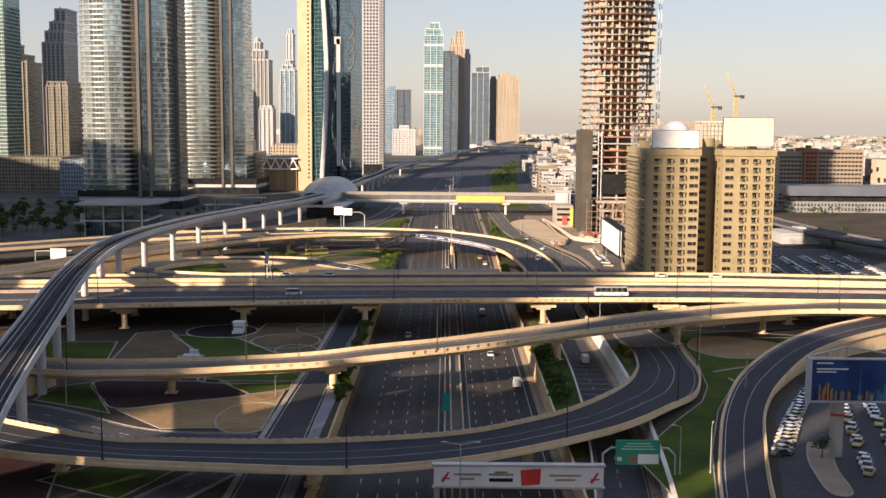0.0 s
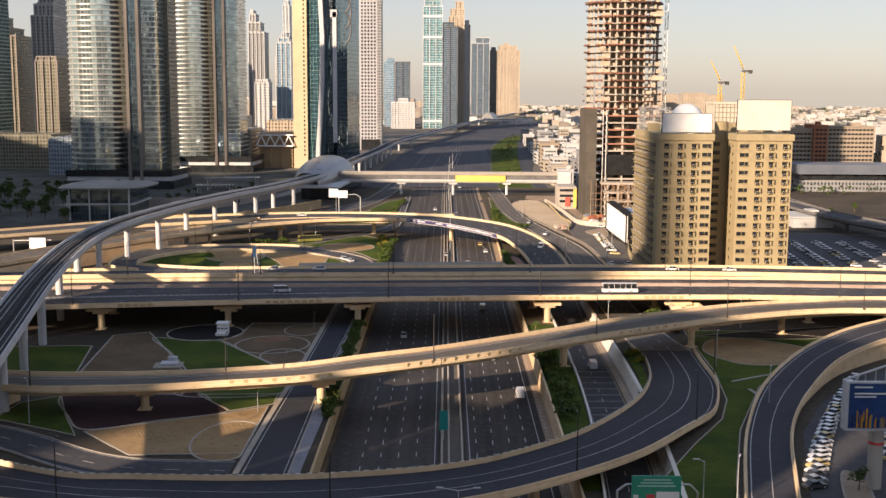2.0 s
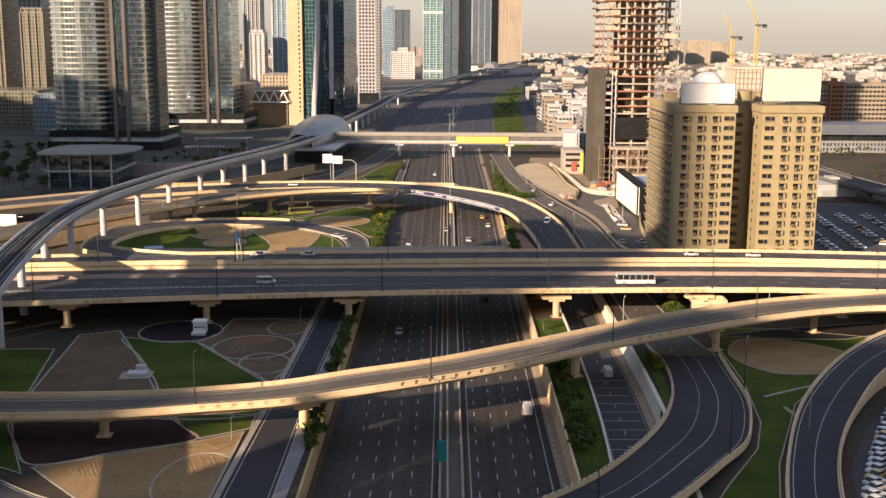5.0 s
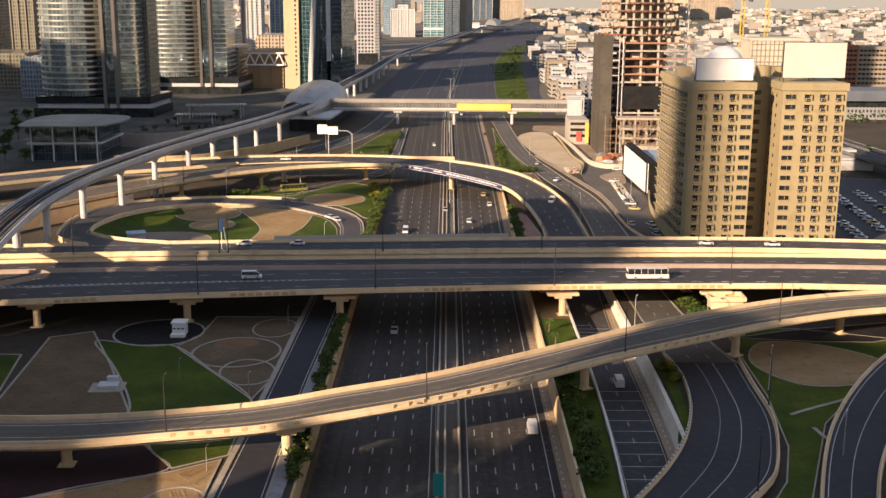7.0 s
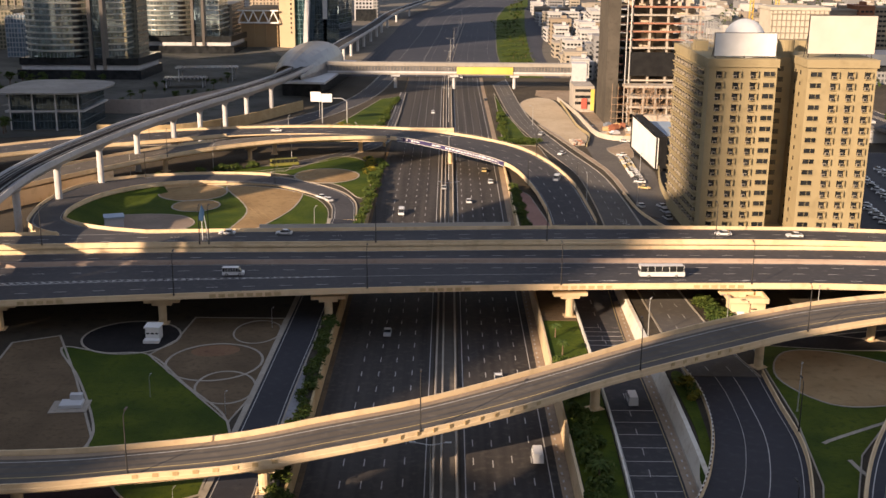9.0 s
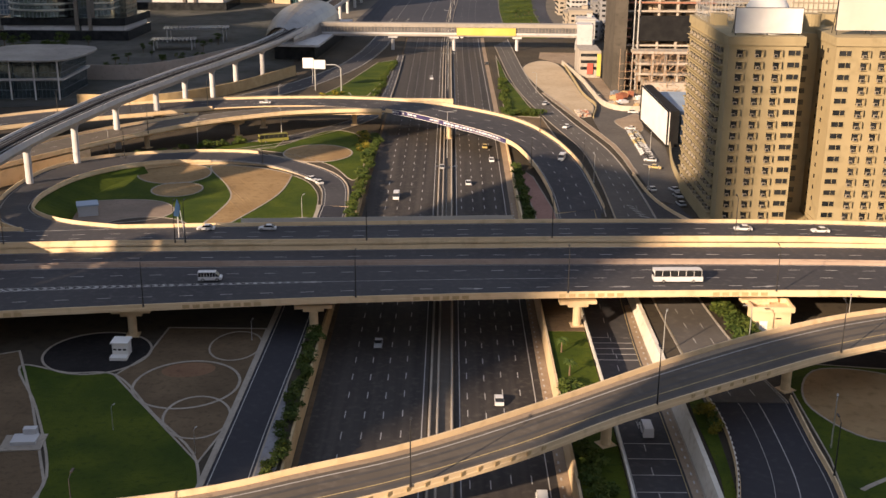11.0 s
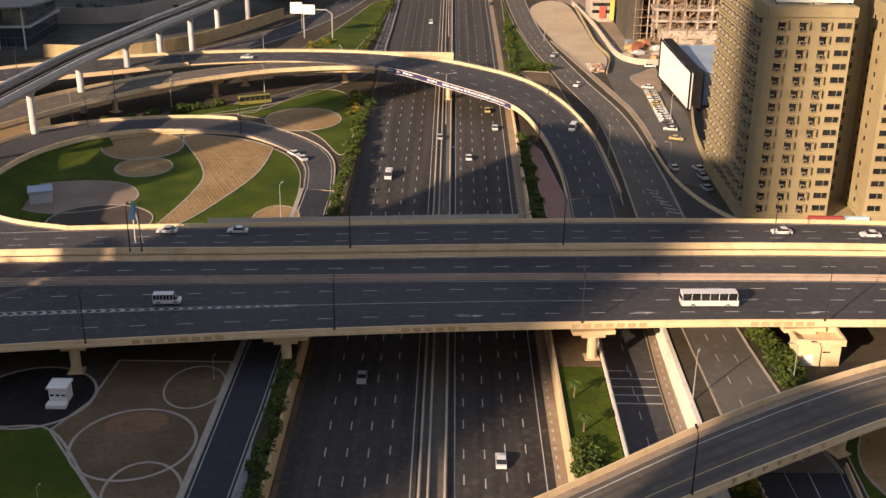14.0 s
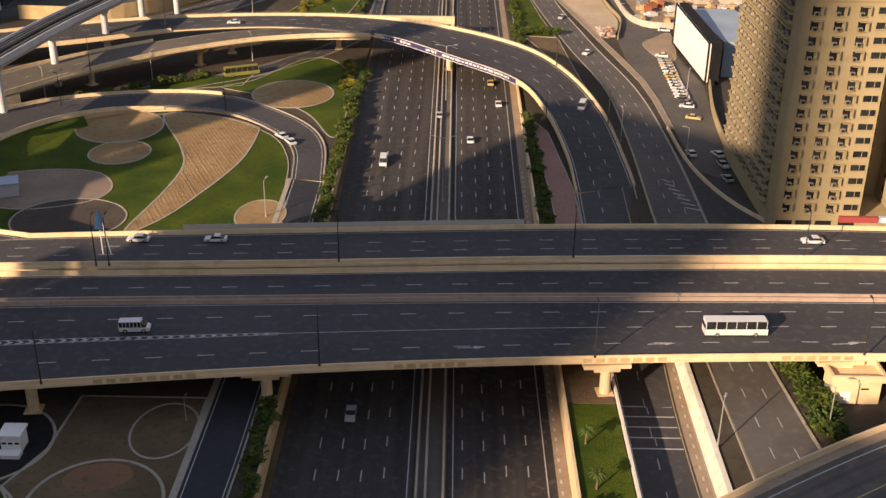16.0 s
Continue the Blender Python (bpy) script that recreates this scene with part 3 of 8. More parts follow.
for k in range(7):
    y = 404 - 3.0 * k
    ch.add([(62.6 + 0.5 * k, y, 0.075), (62.6 + 0.5 * k, y - 0.6, 0.075), (64.6 + 0.75 * k, y - 2.4, 0.075), (64.6 + 0.75 * k, y - 1.8, 0.075)], [(0, 1, 2, 3)])
part("chevron", ch, PAINT, turn, "white hatched gore")
# road that leaves the lower left under the first ramp
A, B = pair([(-150, 205, 0), (-96, 189, 0), (-63, 168, 0), (-38, 165, 0)], [(-150, 194, 0), (-98, 178, 0), (-66, 158, 0), (-38, 154, 0)])
ground_road("connector_road", "shaded asphalt connector road", A, B, edge=True, lanes=(0.5,))
A, B = pair([(-70, 60, 0), (-58, 110, 0), (-40, 150, 0)], [(-60, 60, 0), (-49, 108, 0), (-36.2, 140, 0)])
ground_road("lower_road", "shaded asphalt road under the ramp", A, B, edge=True, lanes=(0.5,))

# ---------------------------------------------------------------- flyovers
# main bridge: front deck with two carriageways
A, B = pair([(-260, 305, 8.3), (-160, 318, 8.3), (-90, 326.8, 8.3), (-29, 330.6, 8.3), (33, 334.7, 8.3), (97, 336.9, 8.3), (150, 335, 8.3), (300, 326, 8.3)],
            [(-260, 254, 8.3), (-160, 272, 8.3), (-106, 281.2, 8.3), (-65, 288.2, 8.3), (-14, 295.3, 8.3), (36, 299.8, 8.3), (85, 302, 8.3), (125, 300.8, 8.3), (300, 289, 8.3)])
main = flyover("main_bridge", "wide beige concrete road bridge with two asphalt carriageways", A, B, 2.0, edges=True)
mm = MB()
med = []
for a, b in zip(A, B):
    f = ease(0.27, 0.385, (a.x + 120) / 220)
    med.append(a.lerp(b, f))
bb = MB()
for u in (-0.75, 0.75):
    bb.sweep(offset(med, u), [(-0.3, 0), (0.3, 0), (0.17, 0.4), (0.13, 0.85), (-0.13, 0.85), (-0.17, 0.4)])
bb.sweep(med, [(-0.6, 0), (0.6, 0), (0.6, 0.3), (-0.6, 0.3)])
part("median_barrier", bb, surface("dusty pink barrier paint", (0.33, 0.25, 0.2), (0.4, 0.31, 0.25), (0.28, 0.2, 0.16), 0.1, 0.6), main, "dusty pink concrete barrier")
line_paint(mm, [a.lerp(m_, 0.5) for a, m_ in zip(A, med)], 0.2, dash=3, gap=6)
for off, dash in ((-1.6, 0), (1.6, 0)):
    line_paint(mm, offset(med, off), 0.18)
for k in (0.24, 0.5, 0.76):
    if k == 0.5:
        pts = [m_.lerp(b, k) for m_, b in zip(med, B)]
        line_paint(mm, [p for p in pts if p.x > 38], 0.2, dash=3, gap=6)
        line_paint(mm, [p for p in pts if -30 < p.x <= 38], 0.15)
    else:
        line_paint(mm, [m_.lerp(b, k) for m_, b in zip(med, B)], 0.2, dash=3, gap=6, start=2 * k)
# chevrons of the closing lane
pts = [m_.lerp(b, 0.5) for m_, b in zip(med, B)]
pts = resample([p for p in pts if -150 < p.x < -20], 1.9)
for i, p in enumerate(pts[:-1]):
    w = 0.22 + 1.35 * (1 - i / len(pts)) ** 1.2
    z = p.z + 0.055
    for s in (-1, 1):
        mm.add([(p.x + w * 1.5, p.y, z), (p.x + w * 1.5 - 0.75, p.y, z), (p.x - 0.75, p.y + s * w, z), (p.x, p.y + s * w, z)], [(0, 1, 2, 3) if s > 0 else (3, 2, 1, 0)])
for s in (-1, 1):
    line_paint(mm, [Vector((p.x, p.y + s * (0.35 + 1.35 * (1 - i / len(pts)) ** 1.2), p.z)) for i, p in enumerate(pts)], 0.14)
st = MB()
fas = resample(B, 1.1)
for i, p in enumerate(fas[:-1]):
    if i % 2 and any(a < p.x < b for a, b in ((-52, -34), (-2, 12), (30, 46), (-96, -84), (66, 80))):
        d_ = (fas[i + 1] - p)
        st.obox(p.x, p.y - 0.44, p.z - 0.35, 1.5, 0.1, 0.8, math.atan2(d_.y, d_.x))
part("stain", st, CONCRETE_STAIN, main, "brownish repaired patches")
# turn arrows
for x, y in ((9.3, 302.6), (43.5, 305.0), (76.9, 306.1)):
    mm.add([(x, y, 8.36), (x, y + 0.25, 8.36), (x + 3.6, y + 0.55, 8.36), (x + 3.6, y + 0.3, 8.36)], [(0, 1, 2, 3)])
    mm.add([(x + 3.2, y - 0.1, 8.362), (x + 5.2, y + 0.75, 8.362), (x + 3.0, y + 0.95, 8.362)], [(0, 1, 2)])
part("lane_marking", mm, [PAINT, YELLOW], main, "white dashed lines, arrows and chevrons")
for x, y in ((-142, 285), (-102, 292), (-64, 297), (-24.0, 301), (36, 305.5), (78, 308), (120, 308)):
    pier(main, x, y - 3.5, 6.35, 0, 1.0, 8.5, 0.1)
    pier(main, x - 3, y + 20, 6.35, 0, 1.0, 8.5, 0.1)

# main bridge: raised rear deck
A, B = pair([(-260, 322, 10.0), (-170, 331, 10.0), (-126, 336, 10.0), (-77, 342, 10.0), (-29, 346, 10.0), (37, 350.8, 10.0), (97, 352, 10.0), (140, 349, 10.0), (300, 338, 9.0)],
            [(-260, 306, 10.0), (-170, 317.5, 10.0), (-90, 327.6, 10.0), (-29, 331.4, 10.0), (33, 335.5, 10.0), (97, 337.7, 10.0), (150, 335.8, 9.6), (300, 326.8, 8.6)])
k0 = min(range(len(A)), key=lambda i: abs(A[i].x + 112))
rear = flyover("rear_bridge", "beige concrete road bridge with one asphalt carriageway", A, B, 3.0, lanes=(0.38, 0.66), sideA=False)
for seg in ([p for p in A if p.x < -104], [Vector((-80.3, 341.7, 10.0))] + [p for p in A if p.x > -79]):
    p_ = MB()
    parapet(p_, seg, -1)
    part("parapet", p_, CONCRETE, rear)
# noise fence on the rear parapet
nf = MB()
seg = [p for p in A if -49 < p.x < 26]
nf.sweep(offset(seg, -0.55), [(-0.06, 0.9), (0.06, 0.9), (0.06, 2.0), (-0.06, 2.0)])
for p in resample(seg, 2.4):
    nf.obox(p.x, p.y + 0.75, p.z + 0.4, 0.12, 0.12, 1.7)
part("noise_fence", nf, surface("pale grey fence panels", (0.42, 0.39, 0.35), (0.5, 0.47, 0.42)), rear, "pale grey slatted fence")

# ramp that crosses the highway in front of the main bridge
A, B = pair([(-150, 226, 5.2), (-100, 210.5, 5.8), (-78, 207.5, 6.3), (-61, 207.5, 6.7), (-48.7, 209.3, 6.9), (-31, 213.5, 7.3), (-16, 219.2, 8.1), (2.2, 227.8, 8.4), (27, 245.2, 8.4), (48.3, 261.2, 8.4), (71.2, 276.2, 8.4), (94, 287.8, 8.4), (120, 295.5, 8.4), (150, 300, 8.35), (260, 292, 8.3)],
            [(-146, 214, 5.2), (-95, 197.5, 5.8), (-73.5, 195.5, 6.3), (-59.5, 195.8, 6.7), (-46, 198.6, 6.9), (-29.6, 201.5, 7.3), (-14.6, 206.3, 8.1), (0.8, 213.4, 8.4), (19.4, 224.8, 8.4), (38.6, 239.2, 8.4), (65.0, 255.8, 8.4), (84, 266.9, 8.4), (112.2, 278.5, 8.4), (142, 280.5, 8.35), (260, 276, 8.3)])
ramp_b = flyover("curved_ramp", "curved beige concrete ramp with worn asphalt over the highway", A, B, 1.9, asphalt=ASPHALT_OLD, edges=False)
m = MB()
line_paint(m, middle(A, B, 0.22), 0.22)
line_paint(m, middle(A, B, 0.7), 0.2, mi=1)
part("edge_line", m, [PAINT, YELLOW], ramp_b, "white and yellow edge lines")
for f0, f1 in ((0.33, 0.39), (0.53, 0.59), (0.76, 0.86)):
    m = MB()
    m.between(middle(A, B, f0), middle(A, B, f1), 0.036, -0.03)
    part("tyre_track", m, TRACKED, ramp_b, "darker asphalt polished by tyres")
m = MB()
m.between(middle(A, B, 0.014), middle(A, B, 0.13), 0.05, -0.02)
part("shoulder", m, BEIGEPAVE, ramp_b, "dusty beige shoulder")
st = MB()
for i, p in enumerate(resample(B, 1.6)):
    if (-6 < p.x < 24 and i % 2) or (-46 < p.x < -22 and i % 2) or (50 < p.x < 68 and i % 2):
        st.obox(p.x + 0.32, p.y - 0.36, p.z + 0.12, 0.95, 0.1, 0.7, 0.75 if p.x > -10 else 0.2)
part("stain", st, CONCRETE_STAIN, ramp_b, "brownish repaired patches")
for x, y, zb in ((-65.5, 201.5, 0), (-25.7, 208, 0), (35.2, 244.4, 0), (74.6, 268.5, 0), (106, 286.5, 0), (140, 290, 0), (-100, 204, 0)):
    pier(ramp_b, x, y, 6.5 if x > 0 else (5.4 if x > -40 else 4.8), zb, 1.0, 7.0, 0.45 if x > 0 else 0.05)
ab = MB()
ab.obox(-103, 204, -0.2, 10, 11.5, 4.6, -0.2)
part("abutment", ab, CONCRETE, ramp_b)

# front ramp that loops down on the right
A, B = pair([(-150, 190, 6.0), (-110, 166, 6.0), (-86.4, 151, 5.7), (-64, 140.2, 5.6), (-52, 139.2, 5.6), (-28.8, 138.9, 5.6), (-7, 142.4, 5.5), (8.5, 148.4, 5.3), (20.5, 158.8, 4.8), (31.5, 172.8, 3.7), (42, 191.3, 2.5), (49.5, 208, 1.5), (54, 222, 0.8), (57, 235, 0.35), (58.4, 247, 0.1), (58.6, 257, 0.0), (57.5, 268, 0.05)],
            [(-144, 172, 6.0), (-104, 146, 6.0), (-80.5, 131, 5.7), (-60, 126, 5.6), (-36.6, 123.3, 5.6), (-15, 122.2, 5.6), (4.2, 127.8, 5.5), (20.8, 139, 5.0), (40.5, 160, 3.4), (56.2, 184, 2.0), (63.8, 196.7, 1.2), (69, 212.9, 0.6), (72, 228, 0.3), (73, 246, 0.1), (74.2, 264, 0.05)])
ramp_a = flyover("loop_ramp", "curved beige concrete ramp descending to the frontage road", A, B, 1.6, edges=False, asphalt=ASPHALT_BLUE)
m = MB()
for f, w in ((0.35, 0.1), (0.6, 0.17), (0.93, 0.14)):
    line_paint(m, middle(A, B, f), w)
part("lane_line", m, PAINT, ramp_a, "solid white lane lines")
dk = MB()
line_paint(dk, offset(A, -0.2), 0.3, dz=0.955)
part("kerb_line", dk, WHITEWALL, ramp_a, "white painted parapet top")
dk = MB()
line_paint(dk, offset(A, -0.16), 0.22, dz=0.975, dash=1, gap=1)
part("kerb_line", dk, DARKBED, ramp_a, "dark painted blocks on the parapet")
for x, y, zt in ((-72, 139, 3.9), (-22, 131, 3.9), (20, 150, 3.3), (-110, 155, 4.0)):
    pier(ramp_a, x, y, zt, road_z(y) if -20 < x < 28 else 0, 1.1, 7.0, 0.1)

# right-hand ramp
A, B = pair([(45, 80, 0.1), (53.7, 125.3, 0.1), (60.4, 154.3, 0.1), (70, 188.7, 0.8), (84, 223.2, 2.0), (105, 254.5, 4.0), (130, 277, 5.5), (170, 297, 6.9), (260, 318, 8.0)],
            [(53.5, 78, 0.1), (62.6, 124.1, 0.1), (69.4, 152.9, 0.1), (79.1, 187.4, 0.8), (91.5, 214, 2.0), (109.5, 240.5, 4.0), (137, 263.5, 5.5), (176, 284, 6.9), (262, 306, 8.0)])
ramp_c = thing("right_ramp", "curved asphalt ramp rising beside a parking lot", "ramp", "structure")
s = MB()
s.between(A, B, 0.06, 9.0)
part("embankment", s, CONCRETE, ramp_c, "beige concrete retaining sides")
s = MB()
s.between(middle(A, B, 0.03), middle(A, B, 0.97), 0.1, -0.07)
part("road_surface", s, ASPHALT_BLUE, ramp_c)
for L, sd in ((A, -1), (B, 1)):
    p_ = MB()
    parapet(p_, L, sd, 0.55 if sd < 0 else 1.0)
    part("parapet", p_, CONCRETE, ramp_c)
m = MB()
line_paint(m, middle(A, B, 0.1), 0.18, dz=0.12)
line_paint(m, middle(A, B, 0.52), 0.14, dz=0.12)
part("lane_marking", m, [PAINT, YELLOW], ramp_c)

# far curved ramp over the highway
A, B = pair([(-250, 430, 7.0), (-200, 470, 7.2), (-168, 497, 7.4), (-150, 509, 7.6), (-119, 522, 8.2), (-86, 530, 8.7), (-50, 534, 8.8), (-19, 531.5, 8.7), (7, 519, 8.6), (31.5, 500, 7.3), (44.5, 477.3, 5.2), (52, 447.5, 2.7), (54.3, 414.9, 0.8), (54.8, 399, 0.1)],
            [(-238, 415, 7.0), (-190, 452, 7.2), (-160, 478, 7.2), (-140, 490, 7.3), (-114, 502, 7.6), (-88, 513.5, 8.3), (-56, 518, 8.8), (-33.8, 514, 8.8), (-13, 504.5, 8.7), (6.8, 484.5, 8.5), (27.6, 468.5, 5.8), (35.5, 446.5, 3.4), (39.4, 416.9, 1.1), (39.8, 394, 0.1)])
ramp_d = flyover("far_curved_ramp", "curved beige concrete ramp with a long banner over the highway", A, B, 1.5, lanes=(0.36, 0.68), sideB=False)
for seg in ([p for p in B[:len(B) // 2] if p.x < -90], [p for i, p in enumerate(B) if p.x > -21]):
    p_ = MB()
    parapet(p_, seg, 1)
    part("parapet", p_, CONCRETE, ramp_d)
rl = MB()
for p in resample([p for p in A if p.x > -110], 1.9):
    rl.obox(p.x, p.y + 0.05, p.z + 0.9, 0.14, 0.14, 0.4)
rl.sweep(offset([p for p in A if p.x > -110], -0.12), [(-0.05, 1.28), (0.05, 1.28), (0.05, 1.36), (-0.05, 1.36)])
part("railing", rl, GREYBOX, ramp_d, "low steel railing on the parapet")
bn = MB()
seg = [p for p in B if -17 < p.x < 29]
bn.sweep(offset(seg, 0.52), [(0, -0.75), (0.12, -0.75), (0.12, 0.95), (0, 0.95)])
banner = part("banner", bn, NAVY, ramp_d, "long navy advertising banner")
wb_ = MB()
fine = resample(seg, 0.5)
rnd = random.Random(4)
for rail in (-0.8, 0.98):
    wb_.sweep(offset(seg, 0.66), [(0, rail - 0.07), (0.05, rail - 0.07), (0.05, rail + 0.07), (0, rail + 0.07)])
i = 0
while i < len(fine) - 6:
    span = rnd.choice((1, 2, 2, 3, 4))
    if fine[i].x > 4 or rnd.random() < 0.5:
        wb_.sweep(offset(fine, 0.66)[i:i + span + 1], [(0, -0.15), (0.04, -0.15), (0.04, 0.25 + rnd.random() * 0.3), (0, 0.25 + rnd.random() * 0.3)])
    i += span + 1
part("lettering", wb_, WHITE, banner)
for x, y in ((-33.2, 523, ), (6.2, 501), (-70, 515.5), (-112, 511)):
    pier(ramp_d, x, y, 7.2 if x > -80 else 6.3, road_z(y) if x > -20 else 0, 0.95, 6.5, 0.1)
# lower branch towards the left
A, B = pair([(-21, 514, 8.72), (-44, 517, 8.75), (-67, 512.5, 8.7), (-88, 502.5, 8.2), (-112, 485, 7.5), (-131.5, 464, 7.0), (-160, 420, 6.5), (-190, 360, 6.2)],
            [(-21, 508.4, 8.72), (-36, 507.6, 8.75), (-50, 504.5, 8.75), (-64, 499, 8.7), (-87, 485, 8.2), (-106.7, 467, 7.5), (-124.5, 444, 7.0), (-150, 404, 6.5), (-180, 344, 6.2)])
ramp_e = flyover("branch_ramp", "beige concrete branch ramp with asphalt road", B, A, 1.8, asphalt=ASPHALT_OLD, lanes=(0.5,), sideB=False)
p_ = MB()
parapet(p_, [p for p in A if p.x < -91], 1)
part("parapet", p_, CONCRETE, ramp_e)
for x, y in ((-78, 500), (-108, 477), (-135, 447)):
    pier(ramp_e, x, y, 6.0, 0, 0.95, 6.5, -0.6)
rb = MB()
rb.between(offset(B, 0.8, -1.2)[len(B) // 2:], offset(B, -0.3, -1.2)[len(B) // 2:], 0, 7.0)
part("abutment", rb, CONCRETE, ramp_e)

# loop road
A, B = pair([(-103.5, 338.0, 9.96), (-110.5, 343.5, 9.7), (-117.5, 354, 8.6), (-123, 367.8, 7.0), (-128.6, 396.8, 5.2), (-128, 428, 3.6), (-117.5, 450, 2.4), (-96.5, 462.3, 1.6), (-74.6, 467, 1.0), (-57.5, 463.5, 0.5), (-37.7, 446, 0.2), (-28.3, 427, 0.12), (-25.2, 398.5, 0.1)],
            [(-80, 341.9, 9.96), (-92, 345.2, 9.9), (-102, 352, 9.3), (-110, 363, 8.0), (-114, 373, 6.9), (-117, 392, 5.4), (-114.7, 420, 3.4), (-103, 440.6, 2.2), (-83.1, 451.3, 1.4), (-60.7, 450.5, 0.7), (-43.1, 435, 0.25), (-35.8, 420, 0.15), (-33.4, 400, 0.1)])
loop = thing("loop_road", "asphalt loop road curling down from the bridge", "ramp", "structure")
s = MB()
s.between(A, B, 0.0, 10.5)
part("embankment", s, CONCRETE, loop, "beige concrete retaining sides")
s = MB()
s.between(middle(A, B, 0.02), middle(A, B, 0.98), 0.04, -0.01)
part("road_surface", s, ASPHALT, loop)
bank = MB()
inner = [p for p in B if p.x < -98 or p.y < 400][6:]
inner = [p for p in inner if p.y > 350]
bank.between([p + Vector((0.3, 0, -0.75)) for p in inner], [Vector((p.x + (7.5 + p.z * 0.4) * (-99.5 - p.x + 9) / 26, p.y + (398 - p.y) * 0.12, 0.11)) for p in inner], 0.0, 0.3)
part("grass_bank", bank, GRASS, loop, "mown grass bank against the curved wall")
n = len(A)
for L, sd in ((A[: n * 7 // 10], -1), (B[: n * 6 // 10], 1)):
    p_ = MB()
    parapet(p_, L, sd, 0.95)
    part("parapet", p_, CONCRETE, loop)
for L, sd in ((A[n * 7 // 10:], -1), (B[n * 6 // 10:], 1)):
    p_ = MB()
    p_.sweep(L, [(0, -0.2), (sd * 0.3, -0.2), (sd * 0.3, 0.22), (0, 0.22)][::sd])
    part("kerb", p_, KERB, loop)
k1 = n * 6 // 10
for k, h in enumerate((0.8, 0.62, 0.45, 0.32)):
    p_ = MB()
    parapet(p_, B[k1 - 1 + k:k1 + 1 + k], 1, h)
    part("parapet_end", p_, CONCRETE, loop)
m = MB()
line_paint(m, middle(A, B, 0.1), 0.16, dz=0.06)
line_paint(m, middle(A, B, 0.9), 0.16, dz=0.06)
part("lane_marking", m, PAINT, loop)

# ---------------------------------------------------------------- metro viaduct
MT = curve([(-40, -60, 19.5), (-60, 50, 19.5), (-78, 118, 19.6), (-97, 199, 19.8), (-113, 270, 20.2), (-123.5, 330, 20.5), (-127.6, 372, 20.6), (-126.6, 407, 20.7), (-122.9, 440, 20.7), (-118.2, 477, 20.5), (-111.8, 511, 20.2), (-107.0, 540, 19.7), (-99.5, 580, 18.8), (-88, 652, 17.5), (-80, 740, 16.5), (-76, 850, 15.5), (-69, 987, 14.5), (-64, 1084, 14), (-57, 1250, 13.5), (-44, 1384, 13), (-30, 1490, 13), (-7, 1666, 13), (27, 1924, 13), (59, 2150, 13), (99, 2418, 13), (190, 3000, 12)], 5)
metro = thing("metro_viaduct", "pale grey curved metro viaduct on single columns", "viaduct", "structure")
b = MB()
b.sweep(MT, [(-2.2, -4.2), (2.2, -4.2), (3.7, -2.6), (4.7, -1.9), (4.7, 0.0), (4.4, 0.0), (4.3, -0.9), (-4.3, -0.9), (-4.4, 0.0), (-4.7, 0.0), (-4.7, -1.9), (-3.7, -2.6)])
part("girder", b, METRO, metro)
b = MB()
b.sweep(MT, [(-4.2, -0.88), (4.2, -0.88), (4.2, -0.78), (-4.2, -0.78)])
part("track_bed", b, TRACK, metro)
for u in (-3.1, -1.65, 1.65, 3.1):
    b = MB()
    b.sweep([p for p in MT if p.y < 760], [(u - 0.05, -0.78), (u + 0.06, -0.78), (u + 0.06, -0.6), (u - 0.06, -0.6)])
    part("rail", b, POLEG, metro)
b = MB()
b.sweep([p for p in MT if p.y < 760], [(-0.45, -0.78), (0.45, -0.78), (0.45, -0.35), (-0.45, -0.35)])
part("walkway", b, TRACK, metro)


def metro_pier(p):
    mb = MB()
    z = p.z - 4.2
    mb.tube((p.x, p.y, -0.3), (p.x, p.y, z - 1.6), 1.15, 1.15, 14)
    mb.tube((p.x, p.y, z - 1.6), (p.x, p.y, z), 1.15, 2.0, 14)
    part("pier", mb, METRO, metro)


for y in (128, 163, 197, 232, 267, 302, 337, 372, 407, 440, 477, 511, 540, 570, 600, 640, 850, 890, 930, 970, 1010, 1060, 1110, 1160, 1220, 1300, 1400):
    metro_pier(min(MT, key=lambda p: abs(p.y - y)))

# ---------------------------------------------------------------- planted beds and lawns


def inside_poly(poly, step=1.0):
    """A rounded closed outline through the corners."""
    P = [Vector((x, y, 0)) for x, y in poly]
    n = len(P)
    out = []
    for i in range(n):
        p0, p1, p2, p3 = P[i - 1], P[i], P[(i + 1) % n], P[(i + 2) % n]
        for k in range(6):
            t = k / 6
            q = 0.5 * (2 * p1 + (p2 - p0) * t + (2 * p0 - 5 * p1 + 4 * p2 - p3) * t * t + (3 * p1 - p0 - 3 * p2 + p3) * t ** 3)
            out.append((q.x, q.y))
    return out


def ring(cx, cy, rx, ry, ang=0.0, n=44):
    c, s = math.cos(ang), math.sin(ang)
    return [(cx + rx * math.cos(a) * c - ry * math.sin(a) * s, cy + rx * math.cos(a) * s + ry * math.sin(a) * c) for a in [2 * math.pi * k / n for k in range(n)]]


bed_level = [0.0]


